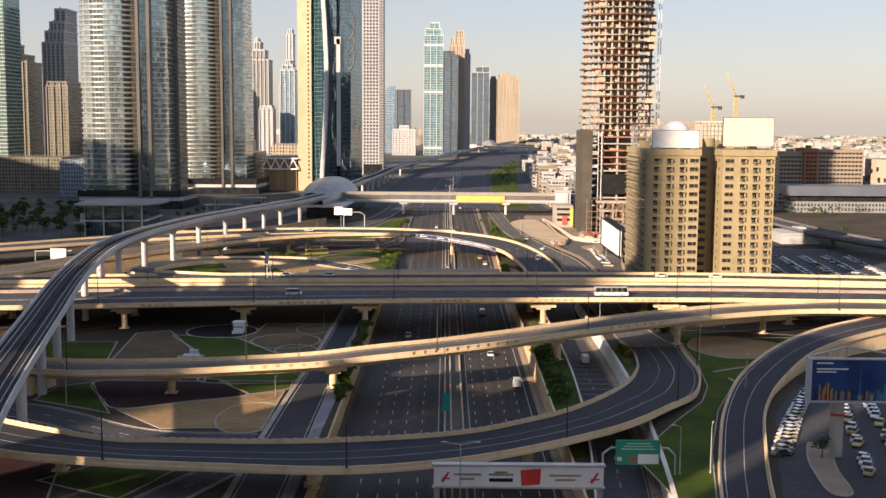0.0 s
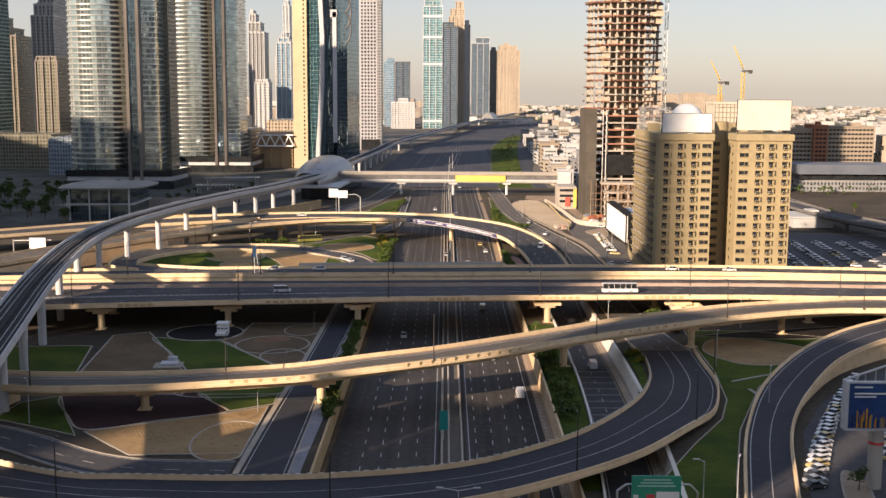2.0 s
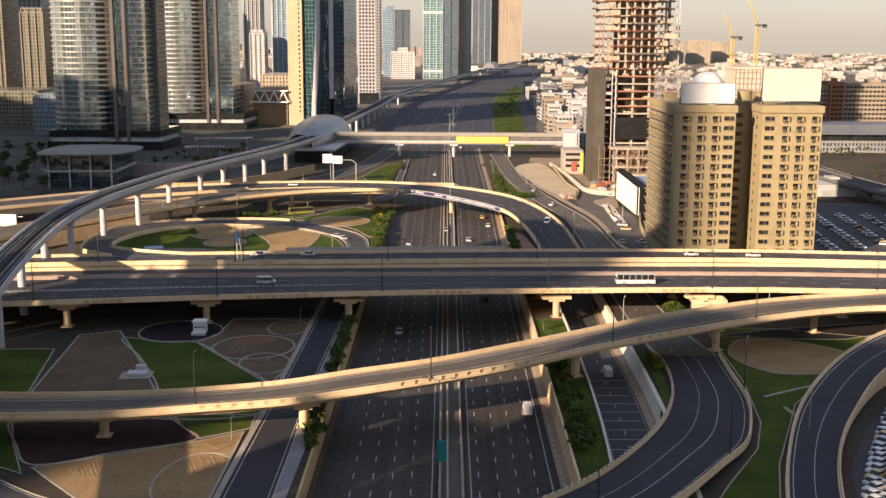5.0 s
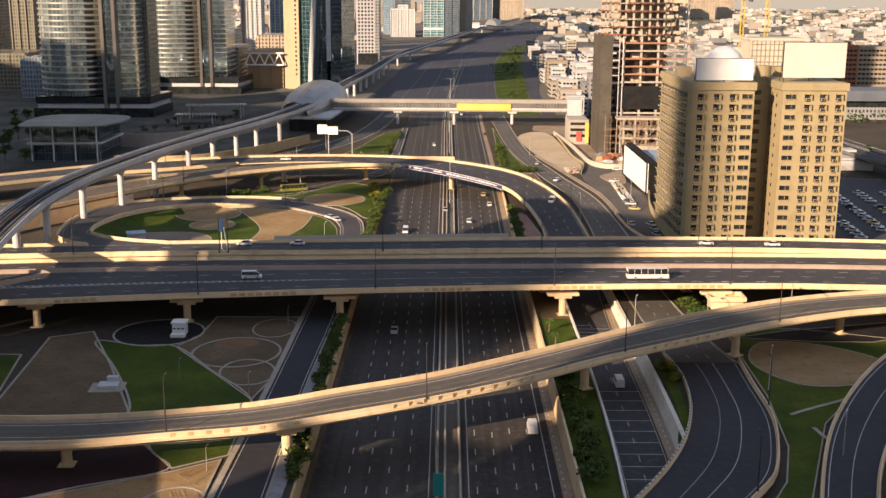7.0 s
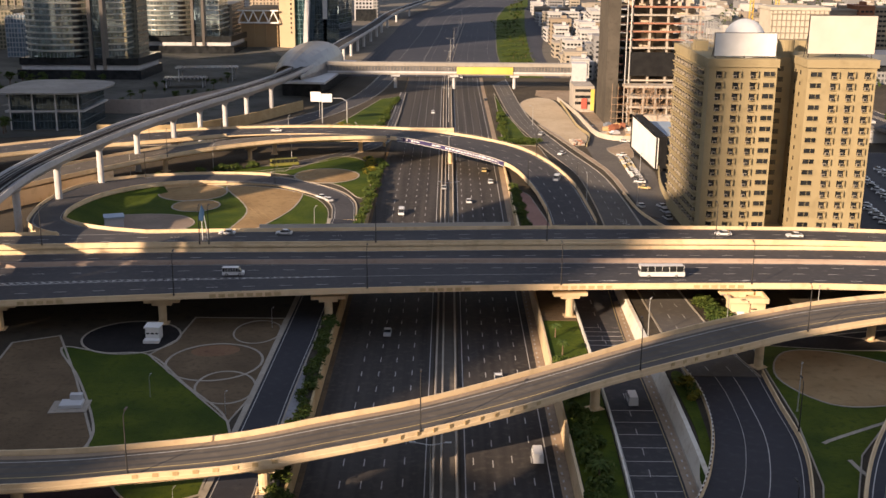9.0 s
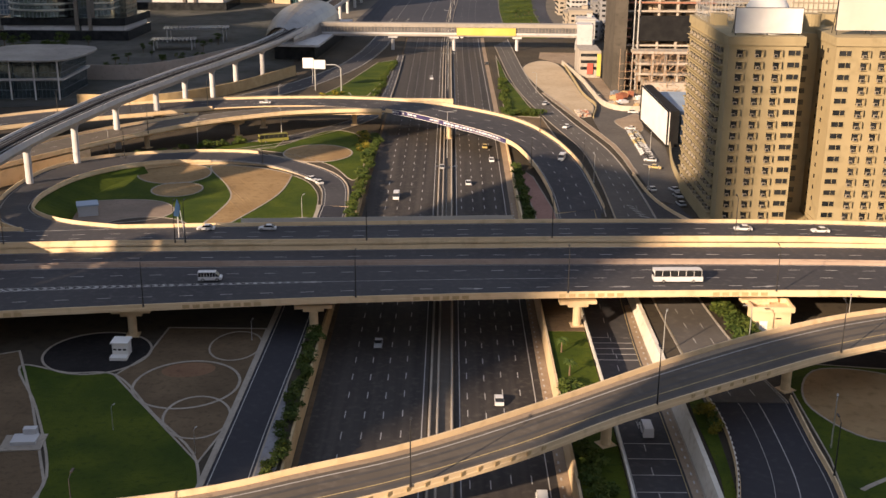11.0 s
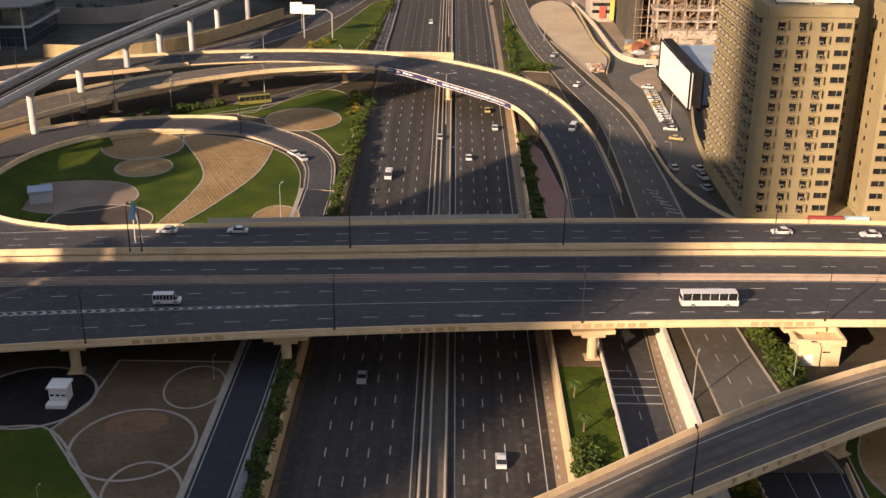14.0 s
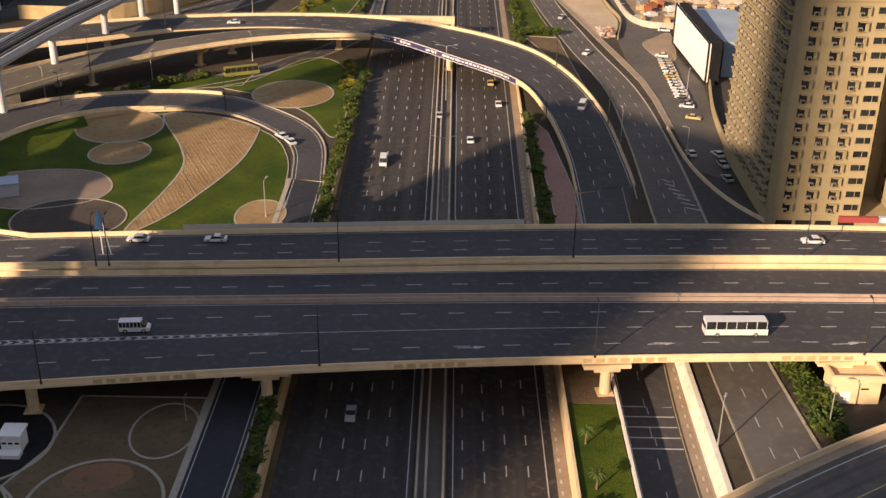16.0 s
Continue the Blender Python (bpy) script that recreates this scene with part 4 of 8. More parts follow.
def bed(name, label, category, poly, mat, kerb=0.35, h=None, rough=False):
    """A flat bed with a stone edge; each lies a little above the one laid before it."""
    bed_level[0] += 0.006
    z = (0.03 + bed_level[0]) if h is None else h
    t = thing(name, label, category, "structure")
    b = MB()
    b.prism(poly, -0.1, z)
    part("bed_surface", b, mat, t)
    if kerb:
        k = MB()
        pts = [p for p, q in zip(poly, poly[1:] + poly[:1]) if math.dist(p, q) > 0.02]
        n = len(pts)
        rim = []
        for i in range(n):
            a, p, c = Vector(pts[i - 1]), Vector(pts[i]), Vector(pts[(i + 1) % n])
            n1, n2 = (p - a).normalized(), (c - p).normalized()
            m_ = Vector((n1.y + n2.y, -n1.x - n2.x))
            m_ = m_.normalized() if m_.length > 0.3 else Vector((n1.y, -n1.x))
            cosh = max(0.5, m_.x * n1.y - m_.y * n1.x)
            m_ = m_ * (kerb / 2 / cosh)
            rim += [(p.x - m_.x, p.y - m_.y, z - 0.08), (p.x - m_.x, p.y - m_.y, z + 0.07), (p.x + m_.x, p.y + m_.y, z + 0.07), (p.x + m_.x, p.y + m_.y, z - 0.08)]
        faces = []
        for i in range(n):
            j = (i + 1) % n
            faces += [(4 * i + e, 4 * i + e + 1, 4 * j + e + 1, 4 * j + e) for e in range(3)]
        k.add(rim, faces)
        part("edging", k, KERB, t, "pale stone edging")
    return t


def furrows(poly, ang, parent, mat, gap=1.2, z=0.1):
    """Raked ridges running one way across a bed."""
    c, s = math.cos(ang), math.sin(ang)
    rot = [(x * c + y * s, -x * s + y * c) for x, y in poly]
    rnd = random.Random(int(poly[0][0] * 7))
    mb = MB()
    v = min(p[1] for p in rot) + gap * 0.6
    top = max(p[1] for p in rot) - 0.3
    while v < top:
        cuts = sorted(p[0] + (v - p[1]) * (q[0] - p[0]) / (q[1] - p[1]) for p, q in zip(rot, rot[1:] + rot[:1]) if (p[1] - v) * (q[1] - v) < 0)
        for u0, u1 in zip(cuts[::2], cuts[1::2]):
            u = u0 + 0.5
            while u < u1 - 1.2:
                L = min(rnd.uniform(9, 22), u1 - 0.4 - u)
                vv = v + rnd.uniform(-0.12, 0.12)
                um = u + L / 2
                mb.obox(um * c - vv * s, um * s + vv * c, z - 0.085, L, gap * 0.4, rnd.uniform(0.1, 0.17), ang + rnd.uniform(-0.02, 0.02))
                u += L + rnd.uniform(-0.6, 0.1)
        v += gap
    tagged(part("raked_sand", mb, mat, parent, "raked ridges"), kind="stuff")


# west side, between the bridges
bed("gravel_field", "brown gravel field under the bridges", "bed", [(-95.5, 279), (-86, 284), (-74, 258), (-61.8, 229), (-60, 214), (-88.5, 214), (-91.1, 233)], GRAVEL, 0.5)
bed("lawn", "shaded mown lawn wedge with pale edging", "lawn", inside_poly([(-83, 276), (-72, 273), (-61.8, 272), (-50, 255), (-37.4, 236), (-37, 215), (-60.5, 213), (-62, 231), (-73, 257)]), GRASS, 0.5)
bed("lawn", "shaded mown lawn beyond a gravel field", "lawn", [(-140, 262), (-100.7, 265.3), (-97.6, 265), (-91.9, 233), (-89.4, 214), (-140, 226)], GRASS, 0.4)
bed("gravel_field", "brown gravel field with ring-shaped stone edging", "bed", [(-62, 272), (-58, 282), (-57, 298), (-34.8, 298), (-34.8, 250), (-37.3, 236)], GRAVEL, 0.45)
bed("gravel_circle", "round black gravel bed with pale edging", "bed", ring(-69, 283.5, 11.3, 11.3), BLACKBED, 0.5)
bed("gravel_ring", "round gravel bed with pale stone edging", "bed", ring(-46.4, 268.2, 10.6, 11.3), GRAVEL, 0.55)
bed("gravel_ring", "small round gravel bed with pale stone edging", "bed", ring(-41.2, 253.6, 6.3, 8.9, 0.2), GRAVEL, 0.5)
bed("reddish_patch", "reddish gravel patch inside a round bed", "bed", ring(-47.5, 275, 5.5, 3.6, 0.2), REDGRAVEL, 0)
bed("gravel_ring", "half round gravel bed with pale edging", "bed", ring(-40, 288, 5.6, 8.0, 0.0), GRAVEL, 0.4)
# west side, in front of the curved ramp
bed("flower_bed", "dark maroon ground-cover bed", "bed", inside_poly([(-88, 212), (-72, 216), (-57, 216), (-51, 207), (-46.6, 199.4), (-60, 192.4), (-74, 185.4), (-81, 195)]), DARKBED, 0.4)
bed("lawn", "sunlit mown lawn beside the service road", "lawn", [(-56, 214), (-36.8, 215), (-36.6, 206.3), (-45.8, 200.2)], GRASS, 0.4)
WEDGE = [(-74, 184), (-60, 191), (-45.8, 198.6), (-37.6, 204.2), (-37.6, 170), (-60, 168.6)]
f = bed("sand_bed", "bare sandy bed with pale edging", "bed", WEDGE, SAND, 0.4)
furrows([(-45.2, 197.6), (-38.2, 202.6), (-38.2, 191)], 1.1, f, SAND, 0.75)
furrows([(-72, 184), (-60, 190), (-46.4, 197), (-46, 192), (-54, 176)], 2.0, f, SAND, 0.8)
f = bed("sand_circle", "round bed of raked yellow sand", "bed", [(min(x, -37.6), y) for x, y in ring(-42.0, 178.6, 7.5, 13.5)], SAND, 0.5)
furrows([(min(x, -38.0), y) for x, y in ring(-42.0, 178.6, 7.0, 13.0)], 1.95, f, SAND, 0.75)
bed("lawn", "shaded mown lawn below the viaduct", "lawn", [(-97, 193), (-96, 206), (-88.5, 212), (-82, 196), (-75, 181), (-80, 184)], GRASS, 0.4)
bed("lawn", "mown lawn under the front ramp", "lawn", [(-74, 132), (-60, 150), (-50, 138), (-56, 122)], GRASS, 0.4)
bed("flower_bed", "dark maroon bed under the front ramp", "bed", [(-110, 100), (-95, 160), (-75, 150), (-66, 110)], DARKBED, 0.4)
# east side, the green strip beside the highway
bed("lawn", "narrow mown lawn strip between retaining walls", "lawn", [(29.2, 150)] + [(37.5 + bend(y), y) for y in (150, 170, 190, 210, 230, 250, 270, 284, 298)] + [(29.2, 298)], GRASS, 0, 0.12)
bed("paved_patch", "brown earth patch at the end of a lawn strip", "bed", [(29.2, 298.3), (37.5, 298.3), (37.5, 330), (29.2, 330)], GRAVEL, 0, 0.12)
bed("lawn", "mown lawn wedge inside the loop ramp", "lawn", inside_poly([(54.0, 262), (57.0, 262), (56.0, 240), (54.6, 226), (51.4, 212), (50, 214), (53.4, 232)]), GRASS, 0, 0.14)
bed("lawn", "broad mown lawn east of the loop ramp", "lawn", [(48, 100), (52, 122), (58.5, 154), (68, 188), (82, 224), (104, 256), (130, 278), (118, 282), (96, 290), (77, 290), (75.5, 262), (74.6, 240), (71, 212), (66, 196), (56, 178), (42, 150)], GRASS, 0.3, 0.1)
bed("sand_oval", "oval bed of pale sand in a lawn", "bed", inside_poly([(77, 262), (84, 247.5), (97, 247.5), (106, 253), (108, 266), (96, 277), (83, 277.5)]), SAND, 0.4, 0.16)
bed("gravel_field", "dark planted ground behind the sand oval", "bed", [(78, 282), (92, 288), (125, 297), (140, 292), (112, 279), (98, 279)], BLACKBED, 0.3, 0.12)
for pts in (((76.5, 229), (80, 231.5), (93, 239.5)), ((79, 222), (80, 216), (82.5, 210))):
    pth = curve([(x, y, 0.1) for x, y in pts], 2)
    mb = MB()
    mb.sweep(pth, [(-0.45, 0), (0.45, 0), (0.45, 0.06), (-0.45, 0.06)])
    solo("footpath", mb, KERB, "pale paved footpath across the lawn", "path", "structure")
# inside the loop road
SITE = surface("dusty site ground", (0.24, 0.18, 0.125), (0.32, 0.245, 0.175), (0.17, 0.13, 0.095), 0.08, 0.6, 0.95, bump=0.4)
bed("lawn", "sunlit mown lawn inside the loop road", "lawn", inside_poly([(-112, 392), (-110, 420), (-99, 438), (-82, 448.5), (-62, 447.5), (-45, 434), (-37.5, 418), (-34.8, 398), (-35, 362), (-70, 358), (-96, 356), (-108, 372)]), GRASS, 0.3, 0.1)
FIELD = inside_poly([(-78, 449), (-62, 447.5), (-50, 440), (-47.8, 434), (-49, 412), (-55, 390), (-61, 374), (-68, 366), (-64.5, 390), (-63.5, 408), (-68, 424)])
f = bed("sand_field", "crescent field of raked brown sand", "bed", FIELD, SAND, 0.5, 0.16)
furrows(FIELD, 2.0, f, SAND, 1.0, 0.16)
bed("sand_circle", "round pale sand bed with pale edging", "bed", ring(-88.5, 438, 12.4, 14.0, 0.25), SAND, 0.5, 0.18)
bed("sand_circle", "small round sand bed with pale edging", "bed", ring(-82.8, 417, 8.2, 8.9, 0.0), SAND, 0.5, 0.2)
bed("paved_patch", "pale paved patch with rounded edging", "bed", inside_poly([(-112, 398), (-97, 404), (-84, 402), (-78, 392), (-82, 383), (-97, 378), (-110, 384)]), surface("pinkish paving", (0.2, 0.155, 0.12), (0.26, 0.2, 0.155), (0.16, 0.125, 0.1), 0.1, 0.8), 0.4, 0.17)
bed("gravel_circle", "dark round gravel bed near the bridge", "bed", ring(-83, 373, 13.5, 12, 0.0), surface("dark brown gravel", (0.06, 0.05, 0.042), (0.085, 0.07, 0.056), (0.045, 0.037, 0.03), 0.1, 0.8, 0.95, bump=0.4), 0.4, 0.19)
bed("sand_circle", "sandy corner bed near the bridge", "bed", ring(-38, 377, 6, 9, 0.0), SAND, 0.4, 0.19)
# beyond the loop
bed("lawn", "sunlit mown lawn beside the highway hedge", "lawn", inside_poly([(-66, 476), (-57, 484), (-44, 508), (-34, 508), (-27, 492), (-24.5, 470), (-24.5, 440), (-27, 432), (-36, 452), (-52, 468)]), GRASS, 0.4, 0.1)
f = bed("sand_oval", "oval bed of brown sand in the lawn", "bed", ring(-42.6, 470.3, 12.7, 13.8, 0.15), SAND, 0.5, 0.16)
furrows(ring(-42.6, 470.3, 12.2, 13.3, 0.15), 2.0, f, SAND, 1.1, 0.16)
bed("lawn", "shaded lawn strip under the far ramp", "lawn", [(-120, 452), (-100, 468), (-78, 484), (-58, 494), (-60, 478), (-76, 474), (-100, 468), (-116, 456)], GRASS, 0.3, 0.08)
bed("lawn", "mown lawn triangle beyond the far ramp", "lawn", [(-62, 560), (-36, 560), (-26, 640), (-24, 700), (-34, 690), (-46, 620)], GRASS, 0.4, 0.12)
bed("paved_strip", "pink block-paved strip beside a hedge", "bed", [(33.2, 352), (39, 352), (39, 396), (35.4, 438), (32.0, 448), (31.2, 430), (32.8, 395)], BRICKPAVE, 0.3, 0.12)
bed("sand_lot", "bare sandy building plot beside the road", "bed", inside_poly([(52.5, 600), (46, 670), (56, 700), (66, 690), (68.8, 640), (69.3, 601), (70.4, 584), (71.6, 566), (67.4, 545), (62.5, 545), (58, 572)]), surface("pale building sand", (0.42, 0.33, 0.22), (0.5, 0.4, 0.28), (0.36, 0.28, 0.19), 0.06, 0.5, 0.95), 0.4, 0.1)
bed("lawn", "planted wedge of lawn between two roads", "lawn", [(30.5, 544), (32, 640), (33, 720), (36, 640), (42, 570), (45.6, 541.5)], GRASS, 0.3, 0.1)
bed("parking_lot", "asphalt parking lot beside the hotel street", "parking lot", [(73.2, 410), (79.5, 404), (80.5, 420), (84, 425), (86.5, 455), (89.5, 484), (86.5, 528), (91, 556), (83, 557), (78, 564), (75.5, 578), (74, 640), (69.5, 640), (71.5, 585), (72.4, 566), (68.2, 538), (68.0, 508), (71.0, 488), (72.2, 469), (72.6, 443)], ASPHALT_PALE, 0, 0.06)
bed("paved_strip", "dusty paved verge beside the frontage road", "bed", [(71.0, 443), (70.4, 469), (69.0, 488), (65.2, 511), (60.4, 541), (55.5, 571), (50.7, 600), (52.6, 600), (57.6, 571), (62.5, 541), (68.0, 508), (71.0, 488), (72.2, 469), (72.6, 443)], BEIGEPAVE, 0.3, 0.16)
bed("building_site", "dusty bare ground of the building site", "building site", [(75.4, 640), (75.4, 602), (76.4, 577), (79.2, 565), (92, 558.5), (140, 560), (140, 612), (85, 640), (84, 735), (60, 735), (57.5, 712), (68, 692), (70.5, 690)], SITE, 0, 0.05)
bed("sand_island", "sandy traffic island in the parking lot", "bed", inside_poly([(76.9, 534.8), (81.7, 542), (89, 549), (86, 517), (81, 513), (77.9, 523)]), BEIGEPAVE, 0.3, 0.14)
bed("paved_patch", "grey-brown paved gore between two roads", "bed", [(33.8, 543), (46.2, 540.5), (48.6, 505), (50.6, 480), (46.8, 484), (42.7, 504), (39.6, 522)], GRAVEL, 0.3, 0.11)
bed("parking_lot", "shaded asphalt parking lot with parked cars", "parking lot", [(70, 60), (60, 100), (64, 122), (72, 154), (81, 186), (93, 210), (112, 236), (150, 262), (230, 270), (230, 60)], ASPHALT, 0, 0.05)
bed("traffic_island", "pale paved island in the parking lot", "pavement", inside_poly([(74.5, 128), (78.5, 128), (80.5, 142), (83.5, 156), (81.0, 161), (77.2, 150), (75.4, 140)]), BEIGEPAVE, 0.4, 0.2)
bed("parking_lot", "asphalt parking lot behind the hotel", "parking lot", [(140, 372), (230, 368), (260, 520), (146, 540)], ASPHALT, 0.3, 0.05)

bed("compound_ground", "dark paved tower compound with planting", "forecourt", [(-520, 555), (-215, 545), (-165, 560), (-128, 570), (-100, 612), (-80, 680), (-96, 830), (-150, 1000), (-520, 1000)], surface("dark paving and planting", (0.05, 0.052, 0.048), (0.1, 0.098, 0.09), (0.035, 0.045, 0.025), 0.03, 0.15, 0.95), 0, 0.03)

# ---------------------------------------------------------------- shrubs and trees


def shrub_mesh(name, n, spread, r, seed, mats, lumps=5):
    rnd = random.Random(seed)
    mb = MB()
    for k in range(lumps):
        c = (rnd.uniform(-spread, spread), rnd.uniform(-spread, spread), r * rnd.uniform(0.4, 1.0))
        mb.blob(c, r * rnd.uniform(0.6, 1.0), seed * 31 + k, mi=0 if rnd.random() < 0.6 else 1, n=n)
    return mb.mesh(name, mats, fix=False)


SHRUBS = [shrub_mesh("foliage", 1.2, 1.0, 1.3, s, [LEAF, LEAF_PALE]) for s in range(6)]
YSHRUBS = [shrub_mesh("foliage", 1.2, 1.0, 1.1, 20 + s, [FLOWER, LEAF]) for s in range(4)]


def shrub(x, y, z, k, seed, kind=0, label="", group="shrubs"):
    rnd = random.Random(seed)
    me = (SHRUBS, YSHRUBS)[kind][seed % (6, 4)[kind]]
    o = new("shrub", me)
    o.matrix_world = Matrix.Translation((x, y, z - 0.15)) @ Matrix.Rotation(rnd.uniform(0, 6.3), 4, "Z") @ Matrix.Diagonal((k, k, k * rnd.uniform(0.8, 1.15), 1))
    return tagged(o, label or ("yellow flowering shrub in a planted strip" if kind else "dense dark green shrub in a planted strip"), "shrub", group)


rnd = random.Random(5)
i = 0
for (xa, ya), (xb, yb), wid, step, kmin, kmax, kind in (
        ((-23.6, 196), (-23.4, 296), 0.8, 3.0, 0.8, 1.35, 0), ((-22.6, 345), (-23.6, 430), 1.0, 2.8, 0.7, 1.3, 0),
        ((-23.3, 430), (-22.6, 500), 1.4, 2.6, 0.8, 1.4, 0), ((-26, 474), (-27.0, 505), 2.0, 2.4, 0.8, 1.3, 1),
        ((31.6, 196), (31.4, 246), 0.8, 4.5, 0.9, 1.6, 0), ((30.6, 250), (31.0, 268), 0.9, 2.2, 0.9, 1.5, 0), ((32.6, 253), (33.0, 262), 0.6, 4.0, 0.9, 1.3, 0), ((30.8, 352), (30.4, 450), 0.6, 2.8, 0.8, 1.2, 0),
        ((32.5, 546), (43.5, 546), 3.5, 0.8, 0.9, 1.6, 0), ((31.5, 530), (33.0, 640), 1.2, 4.0, 0.8, 1.3, 0),
        ((73.4, 288), (72.6, 314), 1.4, 0.8, 1.0, 1.7, 0), ((56.4, 250), (55.6, 258), 0.8, 2.5, 0.9, 1.4, 1),
        ((-58, 566), (-46, 600), 3.0, 3.0, 0.8, 1.2, 1), ((-110, 460), (-72, 488), 2.5, 3.0, 0.8, 1.5, 0),
        ((-30, 560), (-24, 690), 1.0, 5.0, 0.8, 1.3, 0), ((-112, 376), (-104, 364), 1.5, 2.5, 0.9, 1.4, 0)):
    L = math.hypot(xb - xa, yb - ya)
    s = 0.0
    while s < L:
        f_ = s / L
        shrub(xa + (xb - xa) * f_ + rnd.uniform(-wid, wid), ya + (yb - ya) * f_ + rnd.uniform(-0.8, 0.8), 0.05, rnd.uniform(kmin, kmax), i, kind)
        i += 1
        s += step * rnd.uniform(0.7, 1.3)


def palm(x, y, z, h, seed):
    rnd = random.Random(seed)
    t = thing("palm_tree", "small green palm tree on a lawn strip", "palm tree", group="palms beside the highway", at=(x, y, z))
    mb = MB()
    p = Vector((0, 0, -0.2))
    for k in range(6):
        q = p + Vector((rnd.uniform(-0.06, 0.06), rnd.uniform(-0.06, 0.06), h / 6 + 0.03))
        mb.tube(p, q, 0.2 - 0.012 * k, 0.19 - 0.012 * k, 8)
        p = q
    part("trunk", mb, BARK, t)
    mb = MB()
    for k in range(22):
        a = 2 * math.pi * k / 22 + rnd.uniform(-0.15, 0.15)
        up, L = rnd.uniform(0.0, 1.0), rnd.uniform(1.8, 2.6) * h / 4.5
        d = Vector((math.cos(a), math.sin(a), 0))
        sd = Vector((-d.y, d.x, 0))
        last = None
        for j in range(6):
            f_ = j / 5
            c = p + d * L * f_ + Vector((0, 0, up * L * 0.8 * f_ - L * 0.9 * f_ * f_))
            w = 0.34 * math.sin(math.pi * (0.12 + 0.86 * f_)) * h / 4.5
            cur = (c - sd * w - Vector((0, 0, w * 0.5)), c, c + sd * w - Vector((0, 0, w * 0.5)))
            if last:
                mb.add([tuple(v) for v in (*last, *cur)], [(0, 1, 4, 3), (1, 2, 5, 4)])
            last = cur
    part("crown", mb, LEAF, t, fix=False)
    return t


for k, (x, y, h) in enumerate(((31.0, 286, 3.2), (31.6, 274, 3.4), (31.9, 212, 4.0))):
    palm(x, y, 0.1, h, k)


def tree(x, y, z, h, seed, label="dark green street tree with a rounded uneven crown", group="street trees"):
    rnd = random.Random(seed)
    t = thing("tree", label, "tree", group=group, at=(x, y, z))
    mb = MB()
    mb.tube((0, 0, -0.3), (0.1, 0, h * 0.45), 0.035 * h, 0.022 * h, 8)
    for k in range(5):
        a = 1.3 * k + rnd.random()
        mb.tube((0.1, 0, h * (0.3 + 0.03 * k)), (math.cos(a) * h * 0.25, math.sin(a) * h * 0.25, h * rnd.uniform(0.55, 0.75)), 0.016 * h, 0.006 * h, 6)
    part("trunk", mb, BARK, t)
    mb = MB()
    for k in range(9):
        a, r = rnd.uniform(0, 6.3), rnd.uniform(0, 0.28) * h
        mb.blob((r * math.cos(a), r * math.sin(a), h * rnd.uniform(0.5, 0.85)), h * rnd.uniform(0.13, 0.22), seed * 17 + k, n=1.0)
    part("crown", mb, LEAF, t, fix=False)
    return t


tree(80.2, 150.5, 0.15, 4.6, 77, "small yellow-green tree on a paved parking island", "parking trees")
TREE0 = [tree(-205 - 14 * k, 560 + 11 * k, 0, 8 + k % 3, 40 + k) for k in range(4)]
rnd = random.Random(8)
for k in range(150):
    x, y = rnd.uniform(-400, -205), rnd.uniform(556, 750)
    if (x > -218 and 575 < y < 650) or (x > -285 and y > 752):
        continue
    c = copy_thing(TREE0[k % 4], Matrix.Translation((x, y, 0)) @ Matrix.Rotation(rnd.uniform(0, 6), 4, "Z") @ Matrix.Scale(rnd.uniform(0.7, 1.25), 4))
for k in range(62):
    y = rnd.uniform(810, 1700)
    x = 56 + (y - 820) * 0.04 + rnd.uniform(-9, 9) + (y > 1300) * (y - 1300) * 0.03
    c = copy_thing(TREE0[k % 4], Matrix.Translation((x, y, 0)) @ Matrix.Rotation(rnd.uniform(0, 6), 4, "Z") @ Matrix.Scale(rnd.uniform(0.35, 0.62), 4))
for k in range(34):
    x, y = rnd.uniform(-178, -112), rnd.uniform(640, 770)
    if x < -150 and y > 740:
        continue
    c = copy_thing(TREE0[k % 4], Matrix.Translation((x, y, 0)) @ Matrix.Rotation(rnd.uniform(0, 6), 4, "Z") @ Matrix.Scale(rnd.uniform(0.4, 0.8), 4))
for k in range(24):
    x, y = rnd.uniform(190, 520), rnd.uniform(560, 700)
    c = copy_thing(TREE0[k % 4], Matrix.Translation((x, y, 0)) @ Matrix.Rotation(rnd.uniform(0, 6), 4, "Z") @ Matrix.Scale(rnd.uniform(0.5, 0.9), 4))
hedge_rnd = random.Random(12)
for k in range(13):
    y = 815 + 42 * k + hedge_rnd.uniform(-8, 8)
    x = 46.5 + (y - 800) * 0.012
    hd = MB()
    for j in range(9):
        hd.blob((x + 1.6 + 2.4 * j + (y - 800) * 0.006 * j * 0.4, y + hedge_rnd.uniform(-1.5, 1.5) + 1.6 * j, 1.0), hedge_rnd.uniform(1.3, 2.1), 900 + 10 * k + j, n=0.6)
    solo("hedge", hd, LEAF_PALE, "low clipped hedge across the planted verge", "hedge", group="verge hedges", fix=False)
bed("lawn", "planted verge with lawn beside the distant highway", "lawn", [(44.2, 800), (70, 800), (70.6, 944), (86, 1249), (106, 1566), (146, 1839), (136, 1865), (82.6, 1600), (61.6, 1378), (50.6, 1124), (45, 961)], GRASS, 0, 0.1)

# ---------------------------------------------------------------- hotel
hotel = thing("hotel", "beige two-winged hotel with window air conditioners and roof signs", "hotel")
ZT, FH, NF = 57.3, 3.3, 15
Z0 = 5.2


